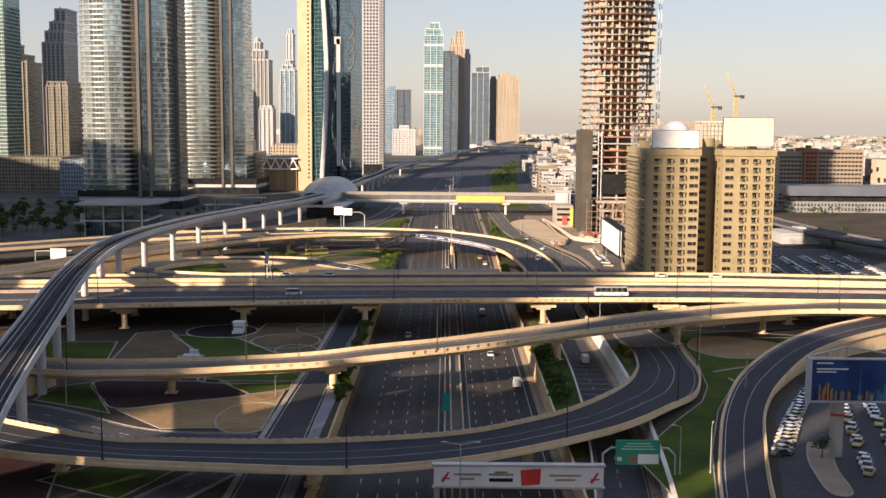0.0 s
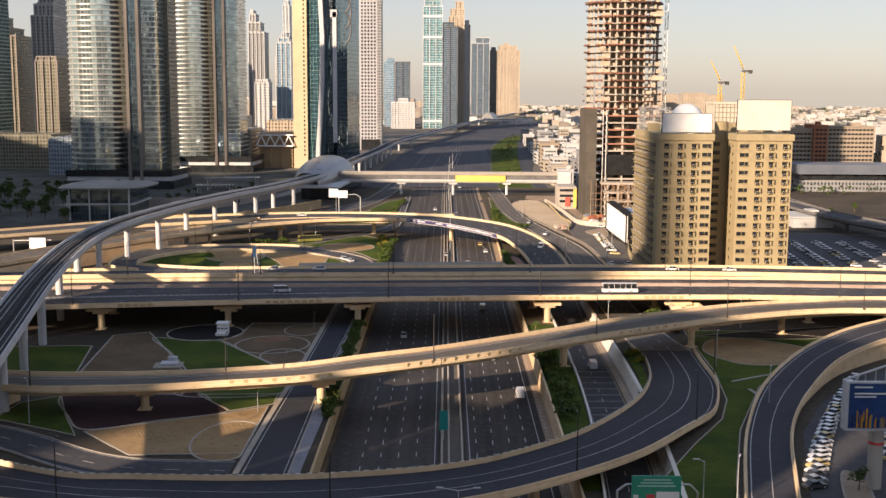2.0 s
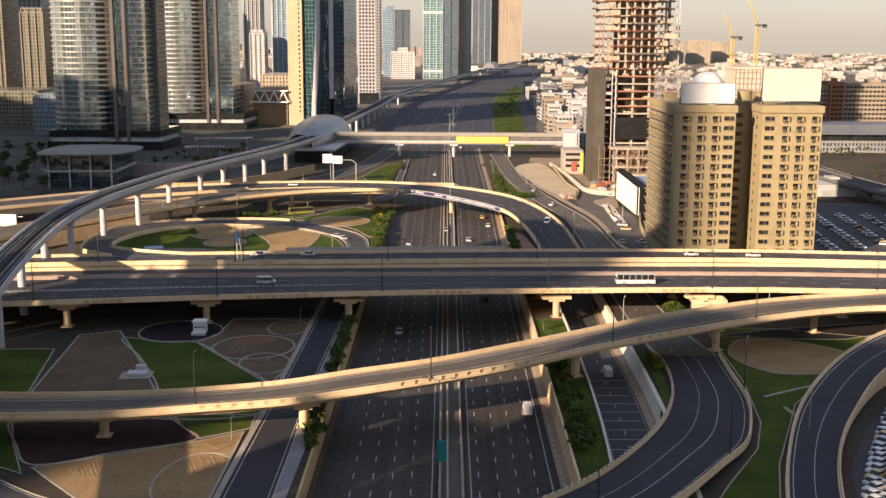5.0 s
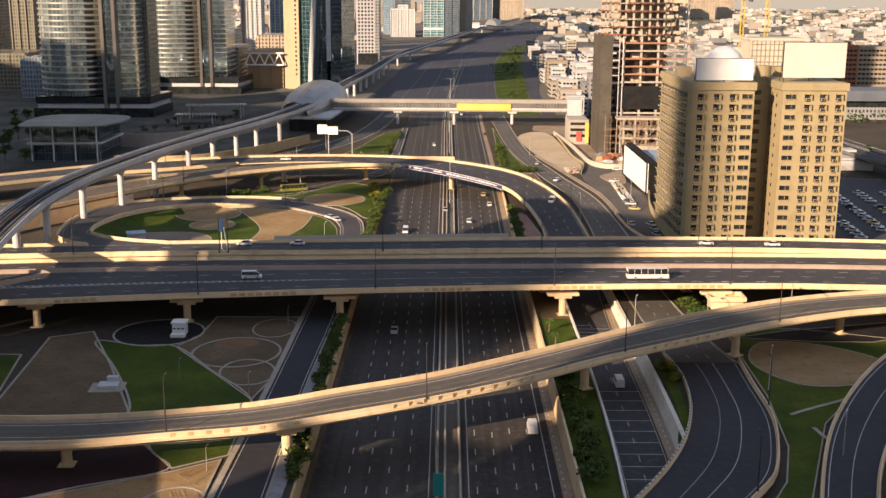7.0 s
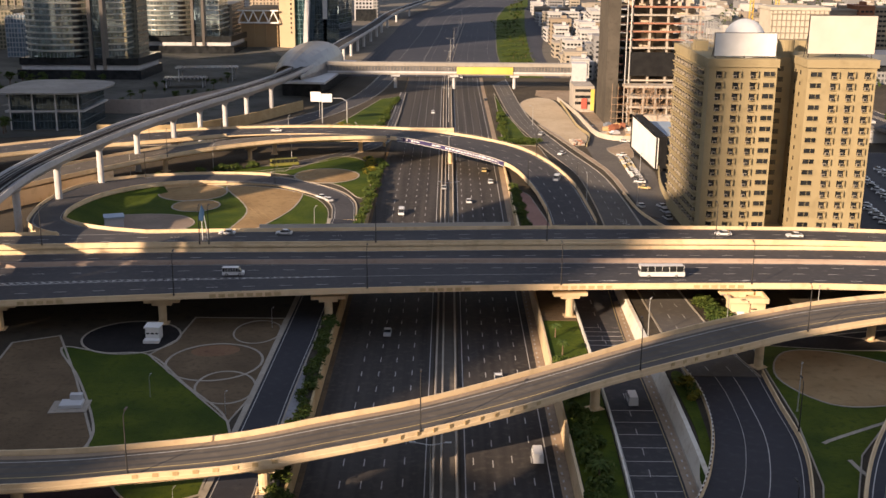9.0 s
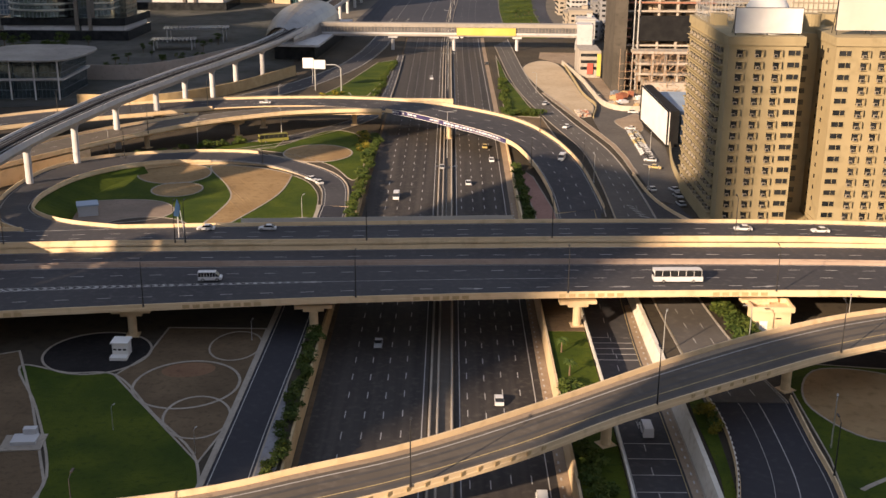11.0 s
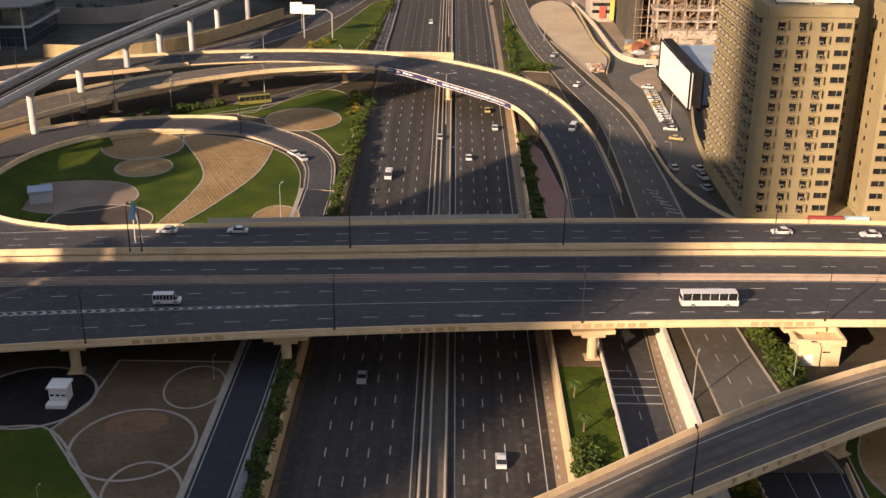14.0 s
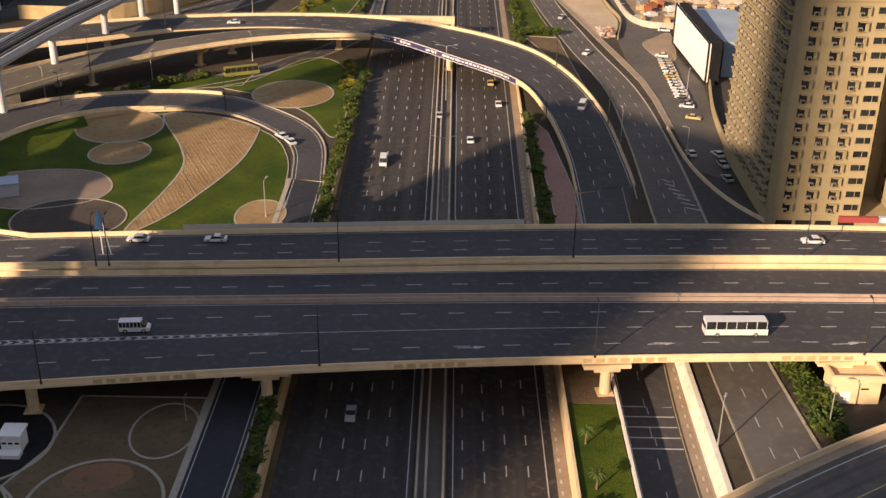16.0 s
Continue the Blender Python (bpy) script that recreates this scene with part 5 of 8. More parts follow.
def wing(x0, x1, y0, y1):
    mb = MB()
    mb.box(x0, x1, y0, y1, -0.2, ZT - 2.4)
    part("wall", mb, HOTEL, hotel)
    mb = MB()
    mb.box(x0 - 0.5, x1 + 0.5, y0 - 0.5, y1 + 0.5, ZT - 2.4, ZT)
    part("cornice", mb, HOTEL, hotel)
    mb = MB()
    mb.box(x0 - 0.25, x1 + 0.25, y0 - 0.3, y1 + 0.25, Z0 - 1.2, Z0 - 0.7)
    part("string_course", mb, HOTEL, hotel)


wing(82.9, 103.2, 372, 424)
wing(112.4, 132.9, 372, 420)
mb = MB()
mb.box(103.3, 112.5, 388, 416, -0.2, ZT - 1.0)
part("wall", mb, HOTEL, hotel)


def shared(mb, name, mats):
    return mb.mesh(name, mats)


def put(name, me, parent, x, y, z, rot=0.0, label=""):
    o = new(name, me)
    o.parent = parent
    o.matrix_basis = pose(x, y, z, 0, 0, rot)
    if label:
        o["label"] = label
    return o


# a window niche with its air conditioner: hood, side fin, sill, glass and box
mb = MB()
mb.box(-0.85, 0.85, -0.03, 0.03, -0.5, 1.5)
W_GLASS = shared(mb, "niche_window", DARKGLASS)
mb = MB()
mb.box(-0.6, 1.35, -0.95, 0.0, 1.5, 1.68)
mb.box(1.2, 1.35, -0.95, 0.0, -0.2, 1.5)
mb.box(-0.85, 0.7, -0.6, 0.0, -0.7, -0.5)
W_HOOD = shared(mb, "hood", HOTEL)
mb = MB()
mb.box(-0.75, 0.25, -0.85, -0.05, -0.5, 0.3)
mb.box(-0.62, 0.12, -0.88, -0.85, -0.4, 0.2, 1)
W_AC = shared(mb, "air_conditioner", [GREYBOX, DARKGLASS])
mb = MB()
mb.box(-1.75, 1.75, -0.04, 0.03, -0.1, 1.4)
W_WIDE = shared(mb, "strip_window", DARKGLASS)
mb = MB()
for u in (-1.72, 0.3, 1.72):
    mb.box(u - 0.05, u + 0.05, -0.12, 0.0, -0.1, 1.4)
mb.box(-1.7, 1.7, -0.3, 0.0, -0.2, 0)
W_BARS = shared(mb, "window_frame", HOTEL)
mb = MB()
mb.box(-0.5, 0.5, -0.03, 0.03, 0, 1.2)
W_SMALL = shared(mb, "small_window", DARKGLASS)
rnd = random.Random(3)
for f in range(NF):
    z = Z0 + f * FH + 0.8
    for x in (85.9, 91.0, 96.1, 120.2, 125.1, 130.2):
        w = put("niche_window", W_GLASS, hotel, x, 372, z)
        put("hood", W_HOOD, hotel, x, 372, z)
        put("air_conditioner", W_AC, hotel, x + rnd.uniform(-0.3, 0.3), 372, z, rnd.uniform(-4, 4))
    for x in (100.9, 114.9):
        put("strip_window", W_WIDE, hotel, x, 372, z)
        put("window_frame", W_BARS, hotel, x, 372, z)
    # west side: a ledge for each floor with small windows and boxes
    mb = MB()
    mb.box(81.7, 82.9, 377.5, 422.5, z - 0.75, z - 0.5)
    mb.box(82.1, 82.9, 377.5, 422.5, z + 1.35, z + 1.7)
    part("ledge", mb, HOTEL, hotel)
    for k in range(10):
        y = 380 + k * 4.4
        put("strip_window", W_WIDE, hotel, 82.9, y, z - 0.1, -90)
        put("air_conditioner", W_AC, hotel, 82.9, y + rnd.uniform(-1, 1), z + 0.1, -90)
    # inner court
    for y in (379, 384, 389.5):
        put("small_window", W_SMALL, hotel, 112.4, y, z, -90)
    put("small_window", W_WIDE, hotel, 108, 388, z)
# ground floor shops
for x in (84.0, 88.6, 93.2, 98.6, 113.5, 118.4, 123.3, 128.2):
    mb = MB()
    mb.box(x, x + 3.8, 371.94, 372.05, 0.2, 3.2)
    part("shopfront", mb, DARKGLASS, hotel)
mb = MB()
mb.box(98.5, 107.5, 371.0, 372.0, 3.2, 4.6)
part("shop_sign", mb, surface("faded shop red", (0.26, 0.05, 0.05), (0.32, 0.07, 0.065)), hotel, "red shop sign")
mb = MB()
mb.box(107.8, 114.0, 371.0, 372.0, 3.2, 4.6)
part("shop_sign", mb, surface("pale blue sign", (0.35, 0.5, 0.6), (0.45, 0.6, 0.7)), hotel, "pale blue shop sign")
mb = MB()
mb.box(103.3, 112.3, 372.3, 388, -0.2, 3.2)
part("canopy", mb, HOTEL, hotel)
# roof
for x, y, r, h in ((86, 400, 2.0, 3.2), (97, 408, 3.0, 3.6), (120, 402, 3.0, 3.4), (130, 398, 2.0, 2.6)):
    mb = MB()
    mb.obox(x, y, ZT - 2.5, r * 2, r * 2.4, h + 2.4)
    part("roof_plant", mb, HOTEL, hotel)
mb = MB()
mb.tube((111, 392, ZT - 2), (111, 392, ZT + 4.2), 2.6, 2.6, 16)
part("water_tank", mb, HOTEL, hotel)
scr = MB()
for k in range(11):
    for y_ in (404, 421):
        scr.tube((83.6 + k, y_, ZT - 0.3), (83.6 + k, y_, ZT + 9.2), 0.07, n=4)
    for x_ in (83.6, 93.6):
        scr.tube((x_, 404 + 1.7 * k, ZT - 0.3), (x_, 404 + 1.7 * k, ZT + 9.2), 0.07, n=4)
for z_ in (2.0, 4.0, 6.0, 8.0, 9.2):
    for a, b in (((83.6, 404), (93.6, 404)), ((83.6, 421), (93.6, 421)), ((83.6, 404), (83.6, 421)), ((93.6, 404), (93.6, 421))):
        scr.tube((*a, ZT + z_), (*b, ZT + z_), 0.08, n=4)
part("roof_screen", scr, POLEG, hotel, "open steel lattice screen on the roof")
rw = MB()
rw.box(119.0, 139.5, 440, 455, -0.2, 67.6)
rw.box(118.6, 139.9, 439.6, 455.4, 67.6, 68.6)
part("rear_wing", rw, surface("pale cream render", (0.46, 0.42, 0.34), (0.52, 0.475, 0.39), (0.4, 0.36, 0.29), 0.08, 0.4, 0.85), hotel, "pale cream rear wing with a fine grid")
rw = MB()
for k in range(13):
    rw.box(119.4 + 1.65 * k, 119.65 + 1.65 * k, 439.75, 440, 40, 67.6)
for k in range(12):
    rw.box(119.0, 139.5, 439.7, 439.95, 42 + 2.2 * k, 42.3 + 2.2 * k)
part("grid", rw, GREYBOX, hotel, "thin grey grid of fins")
dome = MB()
for k in range(7):
    a0, a1 = k * math.pi / 14, (k + 1) * math.pi / 14
    dome.tube((95.0, 381.5, ZT + 5.0 + 6.2 * math.sin(a0)), (95.0, 381.5, ZT + 5.0 + 6.2 * math.sin(a1)), 6.2 * math.cos(a0), max(0.05, 6.2 * math.cos(a1)), 28)
dome.tube((95.0, 381.5, ZT - 1), (95.0, 381.5, ZT + 5.0), 6.2, 6.2, 28)
part("dome", dome, WHITE, hotel, "white roof dome")
for x0, x1, za, zb, y in ((84.6, 103.0, ZT + 0.6, ZT + 7.4, 374.5), (112.9, 133.0, ZT + 1.4, ZT + 12.6, 376)):
    s = thing("roof_sign", "blank cream rooftop sign board on a steel frame", "sign board", group="hotel roof signs")
    mb = MB()
    mb.box(x0, x1, y, y + 0.5, za, zb)
    part("panel", mb, WHITE if x0 < 100 else surface("cream sign sheet", (0.52, 0.475, 0.42), (0.57, 0.525, 0.465), None, 0.2, 1, 0.6), s)
    mb = MB()
    for x in (x0 + 0.5, (x0 + x1) / 2, x1 - 0.5):
        mb.tube((x, y + 0.7, ZT - 0.2), (x, y + 0.7, zb - 0.2), 0.16)
        mb.tube((x, y + 5, ZT - 0.2), (x, y + 0.7, zb - 1), 0.12)
    for xe in (x0 - 0.15, x1):
        mb.box(xe, xe + 0.15, y - 0.05, y + 0.55, za - 0.15, zb + 0.15)
    mb.box(x0 - 0.15, x1 + 0.15, y - 0.05, y + 0.55, zb, zb + 0.15)
    part("frame", mb, POLE, s)

# ---------------------------------------------------------------- tower under construction
con = thing("unfinished_tower", "concrete tower under construction with open floors and red edges", "tower")
fz = [5 + 4.1 * k for k in range(42)]
for k, z in enumerate(fz):
    w = 1.0 if z > 62 else 0.0
    x0, x1, y0, y1 = (90, 134, 612, 652) if z < 62 else (86.5, 131.5, 614, 652)
    mb = MB()
    if z < 62:
        mb.prism([(x0, y0), (x1, y0), (x1, y1), (x0, y1)], z, z + 0.45)
    else:
        mb.prism(ring((x0 + x1) / 2, 634, (x1 - x0) / 2 + 0.8 * math.sin(k * 0.9), 21, 0, 28), z, z + 0.45)
    part("floor_slab", mb, RAWCON, con)
    mb = MB()
    if z < 62:
        mb.box(x0 - 0.15, x1 + 0.15, y0 - 0.2, y0, z - 0.15, z + 0.7)
    else:
        R = ring((x0 + x1) / 2, 634, (x1 - x0) / 2 + 0.15 + 0.8 * math.sin(k * 0.9), 21.2, 0, 28)
        for a, b_ in zip(R, R[1:] + R[:1]):
            if (a[1] + b_[1]) / 2 < 640 and (random.Random(k * 40 + int(a[0])).random() < 0.8):
                mb.add([(a[0], a[1], z - 0.1), (b_[0], b_[1], z - 0.1), (b_[0], b_[1], z + 0.75), (a[0], a[1], z + 0.75)], [(0, 1, 2, 3), (3, 2, 1, 0)])
    tagged(part("slab_edge", mb, RUST if (k % 4) else RAWCON, con, "rust-red edge protection" if k % 4 else ""), kind="stuff")
for x in (91, 98, 107, 116, 125, 132):
    mb = MB()
    mb.box(x - 0.55, x + 0.55, 612.6, 613.8, -0.2, 62)
    part("column", mb, RAWCON, con)
for a in range(16):
    an = math.pi + math.pi * a / 15
    x, y = 109 + 20.5 * math.cos(an), 634 + 19 * math.sin(an)
    mb = MB()
    mb.box(x - 0.5, x + 0.5, y - 0.5, y + 0.5, 60, 172)
    part("column", mb, RAWCON, con)
mb = MB()
mb.box(100, 121, 624, 645, -0.2, 174)
part("core", mb, RAWCON, con)
mb = MB()
rnd = random.Random(77)
for z in fz:
    for k in range(7):
        x = rnd.uniform(92, 128)
        mb.box(x, x + rnd.uniform(1.5, 5), 615 + rnd.uniform(2, 6), 621.5, z + 0.4, z + rnd.uniform(2.0, 3.6))
tagged(part("blockwork", mb, surface("sandy blockwork", (0.4, 0.33, 0.25), (0.5, 0.42, 0.32), (0.25, 0.2, 0.15), 0.1, 0.5), con), kind="stuff")
mb = MB()
mb.box(85.0, 91.0, 606, 611.8, -0.2, 62.5)
mb.box(85.0, 86.0, 611.8, 640, -0.2, 62.5)
part("shear_wall", mb, surface("dark netted concrete", (0.075, 0.066, 0.054), (0.105, 0.092, 0.075), (0.055, 0.048, 0.04), 0.1, 0.5), con)
mb = MB()
mb.box(94, 134.3, 611.2, 611.7, 24, 36)
part("netting", mb, BLACK, con, "black debris netting")
mb = MB()
for x in (86.2, 88.2):
    mb.tube((x + 9, 611, 0), (x + 9, 611, 62), 0.35)
for x in (132.8, 134.4):
    mb.tube((x, 628, 0), (x, 628, 178), 0.22)
for k in range(58):
    mb.tube((132.8, 628, 3 * k), (134.4, 628, 3 * k + 3), 0.12, n=5)
part("hoist_mast", mb, POLEG, con)
sc = MB()
for k in range(6):
    z = 3.5 * k
    for x in range(88, 136, 3):
        sc.tube((x, 603, z), (x, 603, z + 3.5), 0.12, n=5)
        if k < 4:
            sc.tube((x, 603, z + 3.4), (x + 3, 603, z + 3.4), 0.1, n=5)
            sc.tube((x, 603, z + 3.4), (x, 609, z + 3.4), 0.1, n=5)
sr = random.Random(19)
for k in range(230):
    x, y, z = sr.uniform(94, 139), sr.uniform(594.5, 599.4), sr.uniform(0, 19)
    d_ = sr.choice((Vector((3.2, 0, 0)), Vector((0, 0, 3.4)), Vector((0, 0, 3.4)), Vector((2.4, 0, 2.6)), Vector((0, 2.2, 0))))
    sc.tube((x, y, z), (x + d_.x, min(y + d_.y, 599.8), z + d_.z), 0.13, n=5)
scaff = solo("scaffolding", sc, surface("weathered scaffold tube", (0.3, 0.2, 0.13), (0.4, 0.28, 0.19), None, 0.3, 2, 0.8), "rusty steel scaffolding around the tower podium", "scaffolding", "stuff")
pod = thing("podium", "unfinished concrete podium of the tower", "podium")
for b_ in ((100, 140, 597, 612, -0.2, 6), (96, 140, 600, 612, 9, 10), (96, 140, 600, 612, 14, 15), (94, 140, 602, 612, 19, 20.2)):
    pd = MB()
    pd.box(*b_)
    part("floor_slab", pd, RAWCON, pod)
for x in range(97, 141, 6):
    pd = MB()
    pd.box(x, x + 0.9, 600.6, 601.4, 6.02, 18.98)
    part("column", pd, RAWCON, pod)


def crane(x, y, h, jib, ang, up, label):
    t = thing("tower_crane", label, "crane", group="luffing cranes")
    mb = MB()
    s = 1.1
    for dx in (-s, s):
        for dy in (-s, s):
            mb.tube((x + dx, y + dy, 0), (x + dx, y + dy, h), 0.22, n=5)
    for k in range(int(h / 4)):
        mb.tube((x - s, y - s, 4 * k), (x + s, y - s, 4 * k + 4), 0.13, n=5)
        mb.tube((x + s, y + s, 4 * k), (x + s, y - s, 4 * k + 4), 0.13, n=5)
    part("mast", mb, CRANEY, t)
    mb = MB()
    d = Vector((math.cos(ang) * math.cos(up), math.sin(ang) * math.cos(up), math.sin(up)))
    sd = Vector((-math.sin(ang), math.cos(ang), 0)) * 0.9
    p = Vector((x, y, h + 2))
    for o_ in (sd, -sd, Vector((0, 0, 1.6))):
        mb.tube(p + o_, p + d * jib + o_ * 0.3, 0.2, n=5)
    for k in range(int(jib / 3)):
        mb.tube(p + d * 3 * k + sd, p + d * (3 * k + 3) - sd, 0.11, n=5)
    part("jib", mb, CRANEY, t)
    mb = MB()
    mb.obox(x - math.cos(ang) * 3, y - math.sin(ang) * 3, h, 8, 2.6, 1.6, ang)
    mb.obox(x - math.cos(ang) * 5.6, y - math.sin(ang) * 5.6, h - 1.2, 2.4, 2.6, 2.8, ang)
    part("machinery", mb, POLE, t, "dark counterweight and machine deck")
    return t


crane(238, 850, 88, 20, 2.6, 1.15, "yellow luffing crane with raised jib")
crane(220, 850, 79, 18, 2.6, 1.1, "yellow luffing crane with raised jib, smaller")

# ---------------------------------------------------------------- footbridge and station
fb = thing("footbridge", "enclosed grey footbridge over the highway with a yellow banner", "footbridge")
YF = 742
mb = MB()
mb.box(-75, 92, YF - 2.6, YF + 2.6, 8.4, 9.6)
mb.box(-75, 92, YF - 2.9, YF + 2.9, 13.8, 16.0)
part("deck_and_roof", mb, surface("dusty grey cladding", (0.3, 0.275, 0.24), (0.37, 0.34, 0.3), (0.25, 0.23, 0.2), 0.05, 0.4, 0.7), fb)
mb = MB()
mb.box(-75, 92, YF - 2.4, YF + 2.4, 9.6, 13.8)
part("glazing", mb, surface("dusty grey glazing", (0.1, 0.1, 0.105), (0.16, 0.16, 0.165), None, 0.2, 1, 0.3), fb)
mb = MB()
mb.box(-0.15, 0.15, -0.11, 0.11, 0, 4.2)
MUL = mb.mesh("mullion", GREYBOX)
for k in range(84):
    put("mullion", MUL, fb, -74.85 + 2 * k, YF - 2.51, 9.6)
mb = MB()
mb.box(-75, 92, YF - 2.7, YF - 2.4, 9.5, 10.6)
part("sill", mb, METRO, fb)
mb = MB()
mb.box(10.3, 45.5, YF - 3.2, YF - 2.95, 9.2, 13.6)
part("banner", mb, YELLOWAD, fb, "yellow advertising banner")
for x in (-28, 8.7, 46.5):
    mb = MB()
    mb.tube((x, YF, -1), (x, YF, 7.6), 1.0, 1.0, 12)
    mb.obox(x, YF, 7.2, 5.5, 4.6, 1.2)
    part("pier", mb, METRO, fb)
mb = MB()
mb.box(82, 91, YF - 6, YF + 6, -0.2, 16.5)
part("stair_tower", mb, METRO, fb)

station = thing("metro_station", "metro station under a curved brushed metal shell roof", "station")
mb = MB()
nx, na = 26, 14
vs = []
C0, C1 = Vector((-90, 702, 0)), Vector((-77, 828, 0))
ax = (C1 - C0).normalized()
rt = Vector((ax.y, -ax.x, 0))
for thick in (0.0, 0.6):
    for i in range(nx + 1):
        f = i / nx
        w = 17.5 * math.sin(math.pi * (0.13 + 0.74 * f)) ** 0.8
        hgt = 17.5 * math.sin(math.pi * (0.14 + 0.72 * f)) ** 0.7
        for j in range(na + 1):
            a = math.pi * j / na
            p = C0 + (C1 - C0) * f - rt * (w - thick) * math.cos(a) + Vector((0, 0, 8.0 + (hgt - thick) * math.sin(a) ** 0.85))
            vs.append(tuple(p))
fs = []
half = (nx + 1) * (na + 1)
for i in range(nx):
    for j in range(na):
        a = i * (na + 1) + j
        fs.append((a, a + 1, a + na + 2, a + na + 1))
        fs.append((half + a, half + a + na + 1, half + a + na + 2, half + a + 1))
mb.add(vs, fs)
part("shell_roof", mb, SHELL, station, fix=False)
mb = MB()
mb.prism([(-93, 700), (-70, 698), (-61, 812), (-84, 814)], -0.2, 9.0)
part("concourse", mb, DARKGLASS, station)
mb = MB()
mb.prism([(-97, 694), (-67, 692), (-58, 814), (-88, 818)], 8.0, 9.2)
part("platform_slab", mb, METRO, station)

# blank highway sign on a gantry, and overhead gantry
hs = thing("blank_sign", "two blank white panels on a cantilever sign gantry", "sign")
mb = MB()
mb.box(-64.2, -59.0, 600, 600.4, 11.0, 15.9)
mb.box(-58.9, -53.4, 600.2, 600.6, 10.7, 14.9)
part("panel", mb, WHITE, hs)
mb = MB()
mb.tube((-58.5, 601, 0), (-58.5, 601, 14), 0.3)
mb.tube((-46, 601, 0), (-46, 601, 11), 0.3)
mb.tube((-46, 601, 11), (-48.5, 601, 12.6), 0.3)
mb.tube((-48.5, 601, 12.6), (-64, 601, 12.6), 0.25)
part("post", mb, POLEG, hs)
hs2 = thing("blank_sign", "blank pale panel on a roadside sign gantry", "sign")
mb = MB()
mb.box(-171, -164.2, 417, 417.5, 6.2, 10.8)
part("panel", mb, WHITE, hs2)
mb = MB()
mb.tube((-178, 418, 0), (-178, 418, 10), 0.25)
mb.tube((-178, 418, 9.5), (-162, 418, 9.8), 0.2)
part("post", mb, POLEG, hs2)
gn = thing("overhead_gantry", "beige overhead sign gantry across one carriageway", "gantry")
mb = MB()
mb.box(-24, 7.9, 536.2, 537.4, 5.8, 8.6)
part("beam", mb, CONCRETE, gn)
for a in ((6.6, 7.9, -1.5), (-24, -23, -0.5)):
    mb = MB()
    mb.box(a[0], a[1], 536.1, 537.5, a[2], 5.78)
    part("post", mb, CONCRETE, gn)

# ---------------------------------------------------------------- billboards
bb = thing("billboard", "large blank white billboard with a black back", "billboard")
a = math.atan2(-40, 3.0)
mb = MB()
mb.add([(86.7, 528, 2.6), (90.2, 487, 0.6), (90.2, 487, 13.4), (86.7, 528, 16.2), (87.5, 528, 2.6), (91.0, 487, 0.6), (91.0, 487, 13.4), (87.5, 528, 16.2)],
       [(0, 1, 2, 3), (7, 6, 5, 4), (3, 2, 6, 7), (0, 4, 5, 1), (1, 5, 6, 2), (0, 3, 7, 4)])
part("panel", mb, WHITE, bb)
mb = MB()
mb.add([(87.55, 528.4, -0.2), (91.05, 486.6, -0.2), (91.05, 486.6, 13.9), (87.55, 528.4, 16.9), (90.6, 528.4, -0.2), (94.6, 487.2, -0.2), (94.6, 487.2, 13.9), (90.6, 528.4, 16.9)],
       [(0, 1, 2, 3), (7, 6, 5, 4), (3, 2, 6, 7), (0, 4, 5, 1), (1, 5, 6, 2), (0, 3, 7, 4)])
part("backing", mb, BLACK, bb, "black steel backing frame")
for a, b in (((86.5, 528.2, 2.2), (86.5, 528.2, 16.9)), ((86.5, 528.2, 16.5), (90.2, 486.9, 13.7)), ((90.2, 486.9, 0.2), (90.2, 486.9, 13.9)), ((86.5, 528.2, 2.3), (90.2, 486.9, 0.3))):
    mb = MB()
    mb.tube(a, b, 0.32, n=6)
    part("frame", mb, BLACK, bb, "black steel edge")
wh = MB()
wh.prism([(97, 495), (112, 497), (110, 540), (93, 540)], -0.2, 12)
solo("warehouse", wh, surface("blue-grey sheet roof", (0.25, 0.32, 0.4), (0.32, 0.4, 0.48), None, 0.1, 1, 0.5), "pale blue-grey shed behind the billboard", "shed")

ad = thing("pole_billboard", "blue city-skyline billboard on a thick concrete pole", "billboard")
mb = MB()
mb.box(77.2, 99, 150, 150.5, 12.2, 20.6)
part("panel", mb, surface("blue dusk print", (0.008, 0.03, 0.13), (0.025, 0.1, 0.28), None, 0.15, 1, 0.4), ad, "dark blue printed panel")
mb = MB()
mb.box(76.7, 77.2, 149.8, 152.2, 11.8, 21.0)
mb.box(77.2, 99.4, 149.8, 150.6, 11.8, 12.15)
mb.box(77.2, 99.4, 149.8, 150.6, 20.65, 21.0)
for za, zb in ((20.8, 21.0), (12.0, 12.0)):
    mb.tube((76.9, 152.0, za), (88.5, 162.0, zb), 0.22)
for k in range(5):
    mb.tube((76.9 + 2.9 * k, 152.0 + 2.5 * k, 12.0), (76.9 + 2.9 * k, 152.0 + 2.5 * k, 21.0), 0.12)
mb.tube((98.8, 150.6, 20.8), (88.5, 162.0, 21.0), 0.2)
part("frame", mb, METRO, ad, "white steel frame")
mb = MB()
mb.tube((83.6, 152.4, -0.2), (83.6, 152.4, 12.0), 1.35, 1.35, 20)
part("pole", mb, surface("grey pole paint", (0.36, 0.33, 0.29), (0.43, 0.4, 0.35)), ad)
mb = MB()
mb.tube((83.6, 152.4, 8.6), (83.6, 152.4, 9.1), 1.42, 1.42, 20)
part("red_band", mb, RED, ad)
mb = MB()
rnd = random.Random(6)
